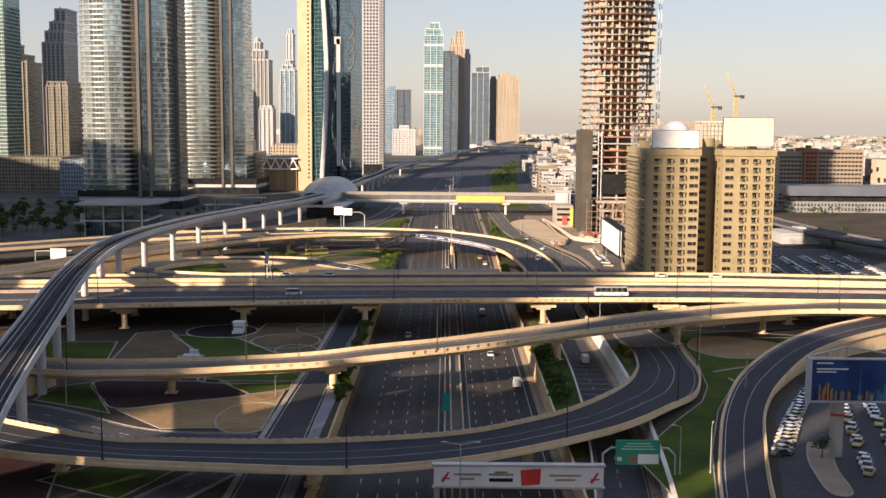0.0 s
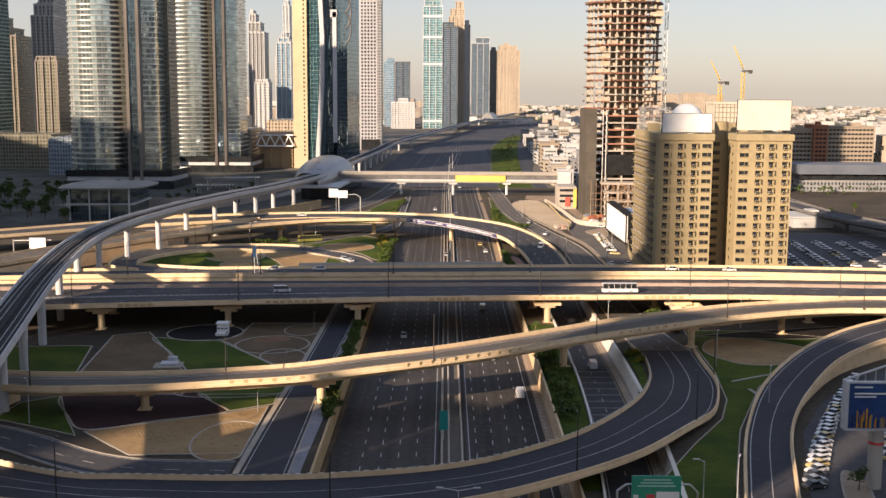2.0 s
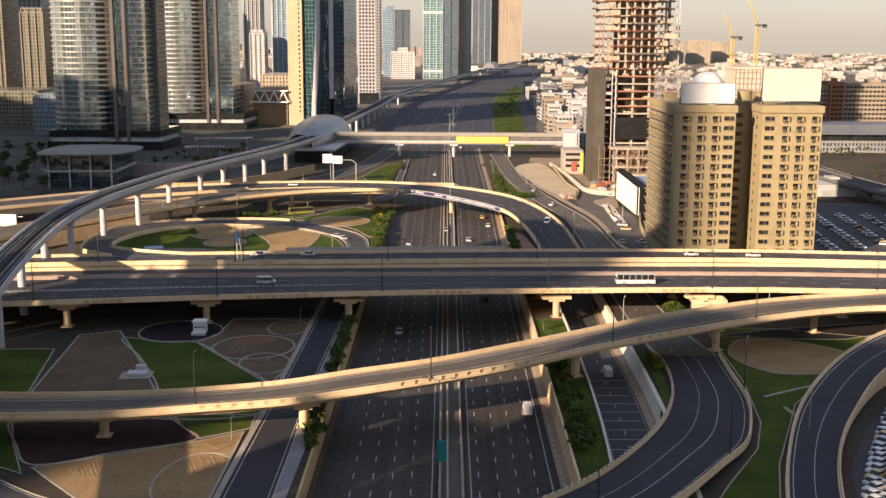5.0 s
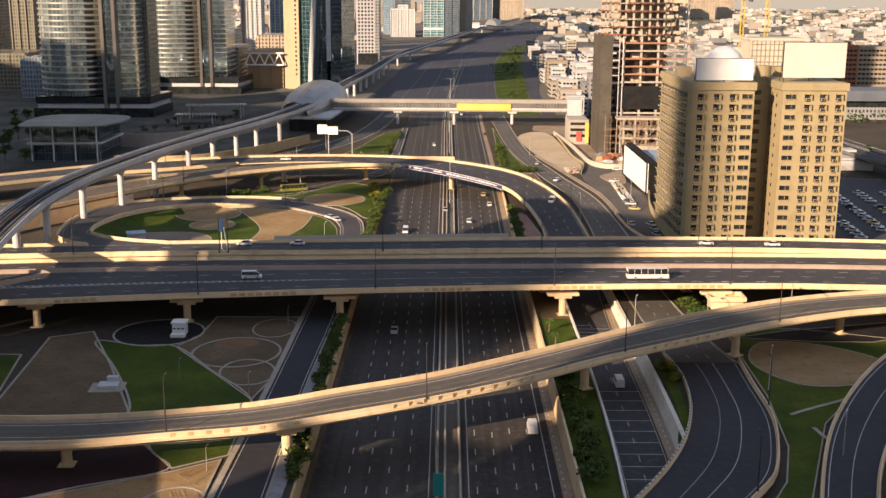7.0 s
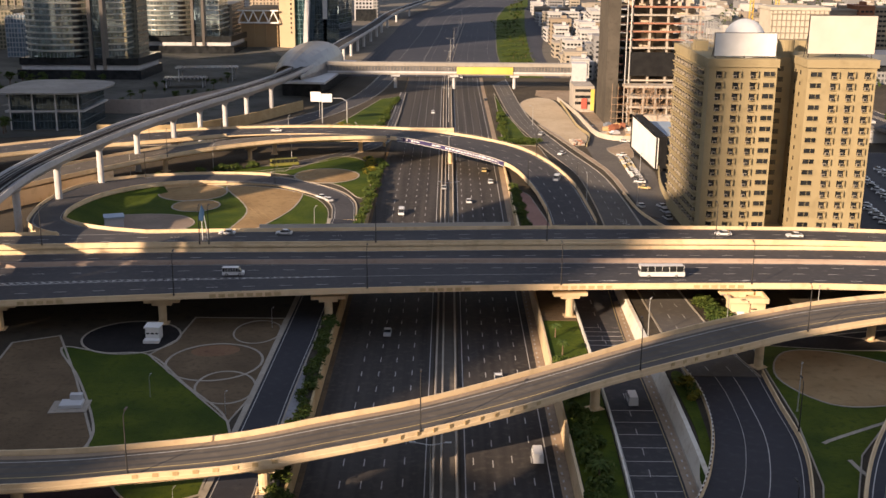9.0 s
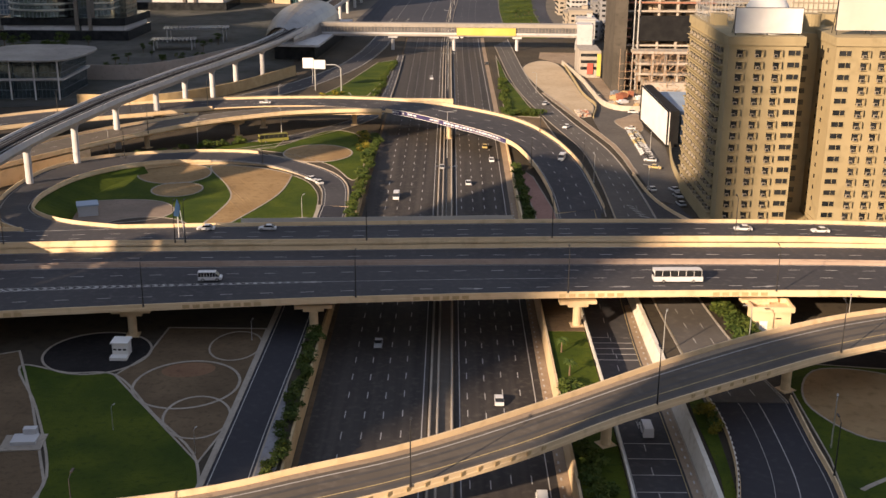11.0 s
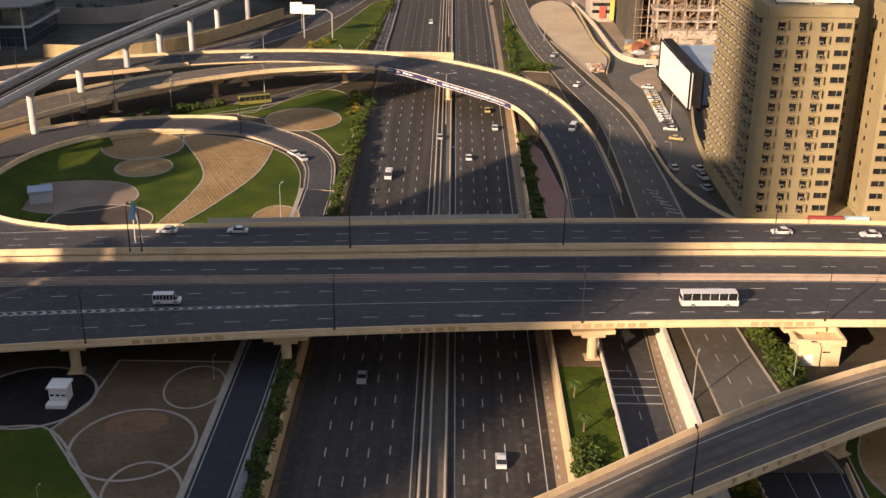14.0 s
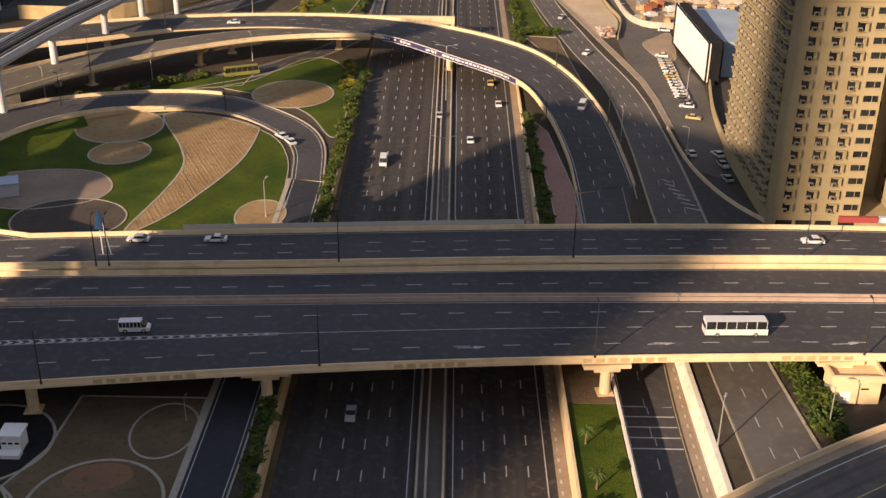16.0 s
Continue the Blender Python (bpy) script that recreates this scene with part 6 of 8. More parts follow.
for k in range(96):
    x = rnd.uniform(77.5, 98.3)
    top = 13.0 + 3.0 * rnd.random() * math.exp(-((x - 79.6) / 1.6) ** 2) + 2.6 * rnd.random() * math.exp(-((x - 94) / 3.2) ** 2) + 1.3 * rnd.random()
    w = rnd.uniform(0.14, 0.45)
    c = rnd.choice((0, 1, 1, 2)) if x > 81.5 else rnd.choice((0, 0, 2))
    mb.add([(x, 149.93 - 0.0004 * k, 12.3), (x + w, 149.93 - 0.0004 * k, 12.3), (x + w, 149.93 - 0.0004 * k, top), (x + w / 2, 149.93 - 0.0004 * k, top + 0.35), (x, 149.93 - 0.0004 * k, top)], [(0, 1, 2, 3, 4)], c)
mb.add([(86.85, 149.92, 12.3), (87.3, 149.92, 12.3), (87.1, 149.92, 19.4)], [(0, 1, 2)], 1)
part("printed_skyline", mb, [surface("print amber", (0.4, 0.2, 0.03), (0.55, 0.28, 0.05)), surface("print teal", (0.05, 0.16, 0.24), (0.08, 0.2, 0.3)), surface("print indigo", (0.02, 0.03, 0.09), (0.03, 0.045, 0.12))], ad)
mb = MB()
for x0, x1, z in ((78.2, 81.5, 19.8), (78.2, 84.6, 18.6), (78.2, 82.2, 18.0), (94, 98.6, 19.4), (92.5, 98.6, 18.4)):
    mb.box(x0, x1, 149.93, 149.97, z, z + 0.28)
part("lettering", mb, WHITE, ad)

ga = thing("advert_gantry", "white advertising gantry over the highway", "gantry")
mb = MB()
mb.box(1.0, 30.4, 115, 115.6, 5.3, 8.9)
part("panel", mb, WHITE, ga)
mb = MB()
mb.box(0.7, 30.7, 114.8, 116.4, 8.92, 9.25)
mb.box(0.7, 30.7, 114.85, 115.8, 5.0, 5.28)
part("frame", mb, POLEG, ga)
mb = MB()
for x in (1.5, 30.0):
    mb.box(x - 0.5, x + 0.5, 115.7, 116.6, -4.8, 9.0)
part("post", mb, POLEG, ga)
mb = MB()
mb.add([(16.2, 114.9, 5.5), (19.4, 114.9, 5.8), (19.6, 114.9, 8.6), (16.0, 114.9, 8.3)], [(0, 1, 2, 3)])
for x in (2.2, 28.0):
    mb.add([(x, 114.9, 6.2), (x + 0.5, 114.9, 6.0), (x + 1.6, 114.9, 7.9), (x + 1.2, 114.9, 7.9)], [(0, 1, 2, 3)])
    mb.box(x + 0.2, x + 1.7, 114.88, 114.95, 6.6, 6.85)
part("emblem", mb, RED, ga, "red emblem shapes")
mb = MB()
for x0, x1, z in ((4.5, 9.2, 7.3), (5.5, 8.0, 6.5), (10.5, 14.8, 7.3), (11.5, 13.8, 7.7), (21, 26.5, 7.2), (22, 25.5, 6.4)):
    mb.box(x0, x1, 114.9, 114.96, z, z + 0.35)
part("lettering", mb, GREYBOX, ga)
mb = MB()
mb.box(10.6, 14.7, 114.9, 114.96, 6.2, 6.8)
part("lettering", mb, BLACK, ga)

gs = thing("direction_sign", "green direction sign on a cantilever post", "road sign")
mb = MB()
mb.box(36.0, 44.6, 138, 138.3, 2.2, 7.1)
part("panel", mb, GREENSIGN, gs)
mb = MB()
for k in range(3):
    mb.box(37 + 0.5 * k, 43.6 - 0.4 * k, 137.93, 137.98, 5.2 + 0.55 * k, 5.45 + 0.55 * k)
part("lettering", mb, surface("sign mint", (0.3, 0.55, 0.45), (0.35, 0.6, 0.5)), gs)
mb = MB()
mb.box(38.6, 40.0, 137.93, 137.98, 2.9, 3.8)
part("lettering", mb, RED, gs)
mb = MB()
mb.box(40.3, 44.3, 137.93, 137.98, 2.4, 4.3)
mb.box(36.3, 37.2, 137.93, 137.98, 3.0, 3.7)
part("lettering", mb, WHITE, gs)
mb = MB()
mb.tube((33.6, 138.6, -0.3), (33.6, 138.6, 4.2), 0.22)
mb.tube((33.6, 138.6, 4.2), (35.2, 138.6, 5.4), 0.22)
mb.tube((35.2, 138.6, 5.4), (46.2, 138.6, 5.4), 0.18)
mb.tube((46.2, 138.6, 5.4), (47.6, 138.6, 4.0), 0.18)
mb.tube((47.6, 138.6, 4.0), (47.8, 138.6, -3.3), 0.18)
part("post", mb, POLEG, gs)
gs = thing("median_sign", "small green sign board on the highway median", "road sign")
mb = MB()
mb.box(2.3, 4.2, 194, 194.2, -2.2, 2.2)
part("panel", mb, surface("teal sign", (0.02, 0.22, 0.2), (0.03, 0.28, 0.25)), gs)
mb = MB()
mb.tube((3.2, 194.4, -4.8), (3.2, 194.4, 0.5), 0.15)
part("post", mb, POLEG, gs)

# ---------------------------------------------------------------- lamps


def lamp(x, y, z, h, arm, ang, mat, label, group, double=False):
    t = thing("street_lamp", label, "street lamp", group=group, at=(x, y, z))
    mb = MB()
    mb.tube((0, 0, -0.1), (0, 0, 0.5), 0.24, 0.2, 8)
    mb.tube((0, 0, 0.4), (0, 0, h), 0.15, 0.08, 8)
    part("pole", mb, mat, t)
    for s in ((1, -1) if double else (1,)):
        d = Vector((math.cos(ang) * s, math.sin(ang) * s, 0))
        mb = MB()
        mb.tube((0, 0, h - 0.1), tuple(d * arm + Vector((0, 0, h + 0.35))), 0.07, 0.05, 6)
        a = part("arm", mb, mat, t)
        mb = MB()
        c = d * (arm + 0.45) + Vector((0, 0, h + 0.32))
        mb.obox(c.x, c.y, c.z, 1.1, 0.34, 0.16, ang)
        part("lamp_head", mb, mat, a)
    return t


DARKL = lamp(-59.6, 287.9, 9.1, 10.2, 1.2, 1.57, POLE, "slender dark lamp post on the bridge parapet", "bridge lamps")
for x, y, z, r in ((-14.2, 295.0, 9.1, 0), (33.4, 299.3, 9.1, 0), (81, 301.6, 9.1, 0), (128, 300.2, 9.1, 0), (-108, 280.6, 9.1, 0),
                   (-59.5, 328.4, 10.7, 0), (-62.0, 328.2, 10.7, 0), (-14.4, 331.8, 10.7, 0), (32.8, 335.2, 10.7, 0), (80, 337.3, 10.7, 0), (-104, 325.6, 10.7, 0),
                   (-46.2, 199.0, 7.7, 0), (0.8, 213.0, 9.2, 0), (43.6, 242.3, 9.2, 0), (84.2, 266.6, 9.2, 0), (128, 279.6, 9.2, 0), (-90, 196.8, 6.8, 0),
                   (-59.6, 125.6, 6.4, 0), (-14.7, 121.9, 6.4, 0), (27.3, 145.2, 5.4, 0), (58.0, 186.5, 2.7, 0), (72.6, 232, 1.1, 0),
                   (34.8, 440, 3.4, 0), (52.8, 440, 2.7, 3.1), (41, 484, 6.5, 3.1), (-92, 513, 9.0, 0), (-104, 465, 8.3, 0), (-108, 447.0, 3.0, 3.1), (-60, 450, 1.3, 3.1), (-120, 500, 8.2, 0), (-146, 492, 8.0, 0)):
    copy_thing(DARKL, Matrix.Translation((x, y, z)) @ Matrix.Rotation(r, 4, "Z"))
GREYL = lamp(52.9, 285.4, 0, 9.5, 1.0, 1.2, POLEG, "plain galvanised lamp post on the lawn", "lawn lamps")
for x, y in ((-38.4, 239.3), (-39.2, 199.3), (-55.5, 248), (-37.0, 291)):
    copy_thing(GREYL, Matrix.Translation((x, y, 0)) @ Matrix.Scale(0.5, 4))
for x, y, r in ((72.6, 290.2, 2), (54.9, 139.9, 0), (48.7, 139, 2), (-118, 462, 1), (-90, 482.6, 0), (-61.3, 506, 1), (-36.5, 376, 0),
                (71.5, 417.5, 2), (55.6, 432, 0.5), (-88, 190, 1), (76, 244, 0), (96, 296, 0), (-36, 540, 1), (-62, 620, 0), (48, 600, 2), (81, 470, 0), (79, 205, 0), (-70, 560, 0)):
    copy_thing(GREYL, Matrix.Translation((x, y, 0)) @ Matrix.Rotation(r, 4, "Z"))
MASTL = lamp(2.7, 200, -4.7, 17.5, 2.4, 0.0, POLEG, "tall double-arm lamp mast on the highway median", "median lamps", True)
for y in (115, 395, 470, 610, 700, 800, 900, 1000, 1120, 1240):
    x = min(HW, key=lambda p: abs(p.y - y)).x + 5.6
    copy_thing(MASTL, Matrix.Translation((x, y, road_z(y))))

# ---------------------------------------------------------------- vehicles


def vehicle(kind, paint, label, group, at):
    """Built along +y at the origin: body, cabin glass, four wheels."""
    t = thing(kind, label, "bus" if kind == "bus" else ("van" if kind == "van" else "car"), group=group)
    L, W, H = {"car": (4.6, 1.85, 1.45), "van": (5.4, 2.0, 2.2), "bus": (11.5, 2.55, 3.1)}[kind]
    mb = MB()
    x, y = W / 2, L / 2
    if kind == "car":
        prof = [(-y, 0.3), (y, 0.3), (y, 0.62), (y - 0.25, 0.78), (y - 1.25, 0.92), (-y + 0.9, 0.95), (-y, 0.86)]
        cab = [(y - 1.3, 0.9), (y - 2.05, H), (-y + 1.25, H), (-y + 0.45, 0.92)]
    elif kind == "van":
        prof = [(-y, 0.35), (y, 0.35), (y, 0.9), (y - 0.5, 1.15), (-y, 1.15)]
        cab = [(y - 0.5, 1.12), (y - 1.4, H), (-y + 0.05, H), (-y, 1.12)]
    else:
        prof = [(-y, 0.4), (y, 0.4), (y, 1.5), (y - 0.05, 1.55), (-y + 0.05, 1.55), (-y, 1.5)]
        cab = [(y - 0.02, 1.5), (y - 0.35, H), (-y + 0.1, H), (-y, 1.5)]

    def extrude(pr, wid, inset=0.0):
        n = len(pr)
        vs = [(-wid, a, b) for a, b in pr] + [(wid, a, b) for a, b in pr]
        mid = [(-wid + inset, 0, 0)]
        mb2 = MB()
        mb2.add(vs, [tuple(range(n)), tuple(range(2 * n - 1, n - 1, -1))] + [(i, n + i, n + (i + 1) % n, (i + 1) % n) for i in range(n)])
        return mb2
    part("body", extrude(prof, x), paint, t)
    part("window_band", extrude(cab, x - 0.08), DARKGLASS, t)
    ztop = H
    roof = MB()
    a0, a1 = cab[1][0], cab[2][0]
    roof.box(-x + 0.12, x - 0.12, a1 - 0.03, a0 + 0.03, H - 0.02, H + 0.05)
    part("roof", roof, paint, t)
    if kind != "car":
        for yy in ([a1 + (a0 - a1) * k / 6 for k in range(7)]):
            pl = MB()
            pl.box(-x + 0.05, x - 0.05, yy - 0.05, yy + 0.05, 1.1, H - 0.03)
            part("pillar", pl, paint, t)
    for sx in (-1, 1):
        for yy in (-L * 0.3, L * 0.31):
            mb = MB()
            r = 0.33 if kind == "car" else 0.42
            mb.tube((sx * (x - 0.24), yy, r), (sx * (x + 0.02), yy, r), r, r, 12)
            w = part("wheel", mb, TYRE, t)
            mb = MB()
            mb.tube((sx * (x + 0.0), yy, r), (sx * (x + 0.04), yy, r), r * 0.58, r * 0.58, 10)
            part("rim", mb, POLEG, w)
    t.matrix_basis = at
    return t


def stand(x, y, z, deg):
    return pose(x, y, z, 0, 0, deg)


V_WHITE = vehicle("car", CARS[0], "white parked saloon car", "parked cars", stand(81.0, 518, 0.07, 80))
V_SILV = vehicle("car", CARS[1], "silver parked saloon car", "parked cars", stand(81.0, 512, 0.07, 80))
V_DARK = vehicle("car", CARS[2], "dark grey parked saloon car", "parked cars", stand(80.6, 500, 0.07, 80))
V_TAXI = vehicle("car", CARS[3], "beige taxi saloon car", "parked cars", stand(80.6, 496, 0.07, 80))
VAN = vehicle("van", CARS[0], "white van on the asphalt road", "road vehicles", stand(-49, 307, 8.34, -86))
BUS = vehicle("bus", CARS[0], "white coach with a dark window band on the bridge", "road vehicles", stand(60, 309.5, 8.34, -88))
kinds = [V_WHITE, V_WHITE, V_WHITE, V_SILV, V_WHITE, V_DARK, V_WHITE, V_TAXI]
rnd = random.Random(21)
spots = []
for k in range(16):
    spots.append((80.9 - 0.07 * k, 509 - 3.1 * k, 80 + rnd.uniform(-4, 4)))
spots += [(79.9, 451.8, 70), (73.6, 421.8, 10), (80.9, 421.5, 20), (80.7, 413.5, 15), (87.5, 552.5, 80), (79.7, 404, 12), (76.5, 590, 4)]
for k in range(28):
    f = k / 27
    spots.append((72.6 + 28 * f + 8 * f * f, 152 + 80 * f, -70 + 32 * f + rnd.uniform(-3, 3)))
for r, (xa, ya, xb, yb) in enumerate(((86, 140, 99, 192), (95.5, 150, 108, 202), (112, 146, 136, 206), (118, 143, 142, 203))):
    for k in range(17):
        f = k / 16
        if rnd.random() < 0.86:
            spots.append((xa + (xb - xa) * f, ya + (yb - ya) * f, -30 + rnd.uniform(-3, 3)))
for r in range(5):
    for k in range(15):
        if rnd.random() < 0.85:
            spots.append((152 + r * 11.5 + k * 0.6, 400 + k * 6.5, 65 + rnd.uniform(-3, 3)))
for x, y, d in spots:
    copy_thing(rnd.choice(kinds), stand(x, y, 0.07, d + rnd.choice((0, 180))))
moving = [(V_WHITE, 17.0, 271, 0, "hw"), (VAN, 16.8, 345, 0, "hw"), (VAN, 22.8, 231, 0, "hw"), (V_WHITE, 13, 436, 0, "hw"), (V_WHITE, 22, 466, 0, "hw"), (VAN, -11, 419, 180, "hw"),
          (V_SILV, -9.6, 300, 180, "hw"), (V_WHITE, 24, 520, 0, "hw"), (V_WHITE, -3, 640, 180, "hw"), (V_TAXI, 20, 486, 0, "hw"), (V_DARK, 27, 690, 0, "hw"), (V_WHITE, 14, 800, 0, "hw"), (V_WHITE, -8, 860, 180, "hw"),
          (VAN, 46.5, 452, 165, 2.9), (V_WHITE, -41, 341.5, 91, 10.04), (V_WHITE, -57, 341, 91, 10.04), (V_WHITE, 84, 345.2, 90, 10.04), (V_WHITE, 104, 344, 89, 10.04),
          (VAN, 44.5, 255, 0, -3.05), (V_WHITE, -40.5, 430.5, 40, 0.2), (V_WHITE, -37.4, 426, 30, 0.2), (V_SILV, 3.8, 455, 0, -1.4), (V_WHITE, -70, 521.5, 95, 8.8), (V_WHITE, 55, 520, 150, 0.08), (V_SILV, 50, 570, 160, 0.08)]
for src, x, y, d, z in moving:
    z = road_z(y) + 0.04 if z == "hw" else z
    copy_thing(src, stand(x, y, z, d))
YB = vehicle("bus", surface("yellow-green bus paint", (0.2, 0.19, 0.045), (0.25, 0.24, 0.06), None, 0.3, 1, 0.35), "yellow-green bus on the road under the ramp", "road vehicles", stand(-62, 489, 0.1, -66))
A, B = pair([(-150, 440, 0), (-110, 462, 0), (-80, 482, 0), (-55, 503, 0), (-30, 545, 0), (-25, 600, 0), (-23.6, 720, 0)],
            [(-147, 433, 0), (-107, 455, 0), (-76, 475, 0), (-50, 496, 0), (-24.2, 540, 0), (-21.2, 600, 0), (-20.6, 720, 0)])
ground_road("underpass_road", "asphalt road passing under the far ramp", A, B, lanes=(0.5,))
A, B = pair([(-160, 540, 0), (-122, 552, 0), (-92, 588, 0), (-66, 640, 0), (-48, 720, 0), (-36, 900, 0)], [(-152, 528, 0), (-112, 540, 0), (-80, 578, 0), (-54, 634, 0), (-36, 718, 0), (-24, 900, 0)])
ground_road("station_road", "asphalt road beside the metro viaduct", A, B, lanes=(0.5,))

# ---------------------------------------------------------------- small structures
t = thing("booth", "small white utility booth with dark slots", "utility booth")
mb = MB()
mb.box(-65.0, -61.8, 281, 284.2, -0.2, 3.2)
part("wall", mb, WHITE, t)
mb = MB()
mb.box(-65.3, -61.5, 280.7, 284.5, 3.2, 3.5)
part("roof", mb, WHITE, t)
for k in range(3):
    mb = MB()
    mb.box(-64.8 + 1.05 * k, -64.1 + 1.05 * k, 280.93, 281.0, 1.7, 2.05)
    part("vent", mb, BLACK, t)
mb = MB()
mb.box(-65.2, -61.6, 279.2, 280.9, -0.2, 0.8)
part("plinth", mb, WHITE, t)
t = thing("pump_house", "small cream pump house beside the bridge", "utility building")
mb = MB()
mb.box(75.8, 84.4, 299.8, 304.6, -0.2, 5.0)
part("wall", mb, CONCRETE, t)
mb = MB()
for a in ((75.2, 85.0, 299.1, 299.6), (75.2, 75.7, 299.6, 305.2), (84.5, 85.0, 299.6, 305.2), (75.7, 84.5, 304.8, 305.2)):
    mb.box(*a, 4.7, 6.0)
part("parapet", mb, CONCRETE, t)
mb = MB()
mb.box(77.4, 79.2, 299.72, 299.8, 0.1, 2.4)
part("door", mb, WHITE, t)
mb = MB()
mb.box(80.9, 82.3, 299.72, 299.8, 2.9, 3.2)
part("vent", mb, BLACK, t)
t = thing("water_feature", "low white box on a paved base", "utility box")
mb = MB()
mb.obox(-70, 243, 0, 4.4, 3.4, 0.9, 0.1)
mb.obox(-69.6, 245, 0, 2.4, 1.4, 1.9, 0.1)
part("body", mb, METRO, t)
mb = MB()
mb.obox(-70.2, 242.5, 0.0, 7.4, 6.0, 0.25, 0.1)
part("base", mb, KERB, t)
t = thing("kiosk", "pale grey roofed kiosk inside the loop road", "kiosk")
mb = MB()
mb.obox(-103, 387.6, -0.1, 5.8, 5.0, 3.4, 0.35)
part("wall", mb, METRO, t)
mb = MB()
mb.obox(-103, 387.6, 3.3, 6.4, 5.6, 0.4, 0.35)
part("roof", mb, surface("blue-grey roof sheet", (0.3, 0.36, 0.45), (0.36, 0.43, 0.52)), t)
t = thing("flag_sign", "blue flag-shaped sign on two white masts on the bridge", "sign")
mb = MB()
mb.tube((-60.9, 334.6, 9.9), (-61.9, 334.6, 17.0), 0.14)
part("post", mb, WHITE, t)
mb = MB()
mb.add([(-63.6, 334.4, 15.8), (-62.2, 334.4, 15.4), (-61.7, 334.4, 18.4), (-62.5, 334.4, 20.2), (-63.6, 334.65, 15.8), (-62.2, 334.65, 15.4), (-61.7, 334.65, 18.4), (-62.5, 334.65, 20.2)],
       [(0, 1, 2, 3), (7, 6, 5, 4), (0, 4, 5, 1), (1, 5, 6, 2), (2, 6, 7, 3), (3, 7, 4, 0)])
part("panel", mb, BLUE, t)
mb = MB()
mb.tube((-62.6, 334.7, 9.9), (-62.6, 334.7, 15.9), 0.12)
part("post", mb, WHITE, t)
wl = MB()
wl.sweep(curve([(-160, 558, 0), (-125, 560, 0), (-98, 590, 0), (-74, 645, 0)], 5), [(-0.3, -0.2), (0.3, -0.2), (0.3, 5.2), (-0.3, 5.2)])
solo("wall_5", wl, CONCRETE_STAIN, "tan concrete boundary wall beside the metro viaduct", "wall", "structure")
wl = MB()
wl.sweep(curve([(-230, 640, 0), (-170, 626, 0), (-140, 640, 0), (-110, 700, 0)], 5), [(-0.3, -0.2), (0.3, -0.2), (0.3, 7.5), (-0.3, 7.5)])
solo("wall_6", wl, surface("mauve-grey wall", (0.32, 0.28, 0.25), (0.4, 0.35, 0.31), (0.26, 0.22, 0.2), 0.05, 0.5), "mauve-grey boundary wall of the tower compound", "wall", "structure")
hw_ = MB()
hw_.sweep(curve([(74.9, 602, 0), (75.8, 576, 0), (78.2, 564.2, 0), (83.1, 557.8, 0), (91.8, 556.8, 0), (100, 560, 0)], 2), [(-0.3, -0.2), (0.3, -0.2), (0.3, 2.4), (-0.3, 2.4)])
hw_.sweep(curve([(74.9, 602, 0), (73.5, 640, 0), (69, 690, 0)], 4), [(-0.3, -0.2), (0.3, -0.2), (0.3, 2.2), (-0.3, 2.2)])
sw = MB()
sw.sweep(curve([(69.6, 690, 0), (69.9, 640, 0), (70.0, 601.4, 0), (71.1, 584, 0), (72.7, 566, 0), (68.4, 540, 0)], 3), [(-0.2, -0.2), (0.2, -0.2), (0.2, 1.5), (-0.2, 1.5)])
solo("wall_9", sw, HOTEL, "low beige wall along the sandy plot", "wall", "structure")
rb_ = MB()
for k in range(70):
    rb_.obox(rnd.uniform(62.5, 67.2), rnd.uniform(543, 556), 0.05, rnd.uniform(0.5, 2.0), rnd.uniform(0.4, 1.6), rnd.uniform(0.3, 1.3), rnd.uniform(0, 3), rnd.choice((0, 0, 1)))
solo("rubble", rb_, [RAWCON, RUST], "heap of rubble and building waste on the plot", "rubble", "stuff")
PAL_SHOP = surface("weathered shop wall", (0.34, 0.31, 0.27), (0.42, 0.38, 0.33), (0.26, 0.23, 0.2), 0.1, 0.6, 0.9)
shop = thing("shop_block", "pale low shop block with red and yellow banners", "building")
mb = MB()
mb.box(73.5, 84.6, 646, 668, -0.2, 14)
part("wall", mb, PAL_SHOP, shop)
for z in (4.2, 7.6, 11.0):
    mb = MB()
    mb.box(74.2, 84.0, 645.9, 646.02, z, z + 1.5)
    part("window_band", mb, DARKGLASS, shop)
mb = MB()
mb.box(82.6, 84.6, 645.2, 645.7, 1.0, 12.5)
part("banner", mb, YELLOWAD, shop, "tall yellow banner")
mb = MB()
mb.box(77.6, 80.6, 645.3, 645.7, 2.0, 7.5)
part("banner", mb, surface("faded red sheet", (0.42, 0.08, 0.06), (0.5, 0.12, 0.09)), shop, "red banner")
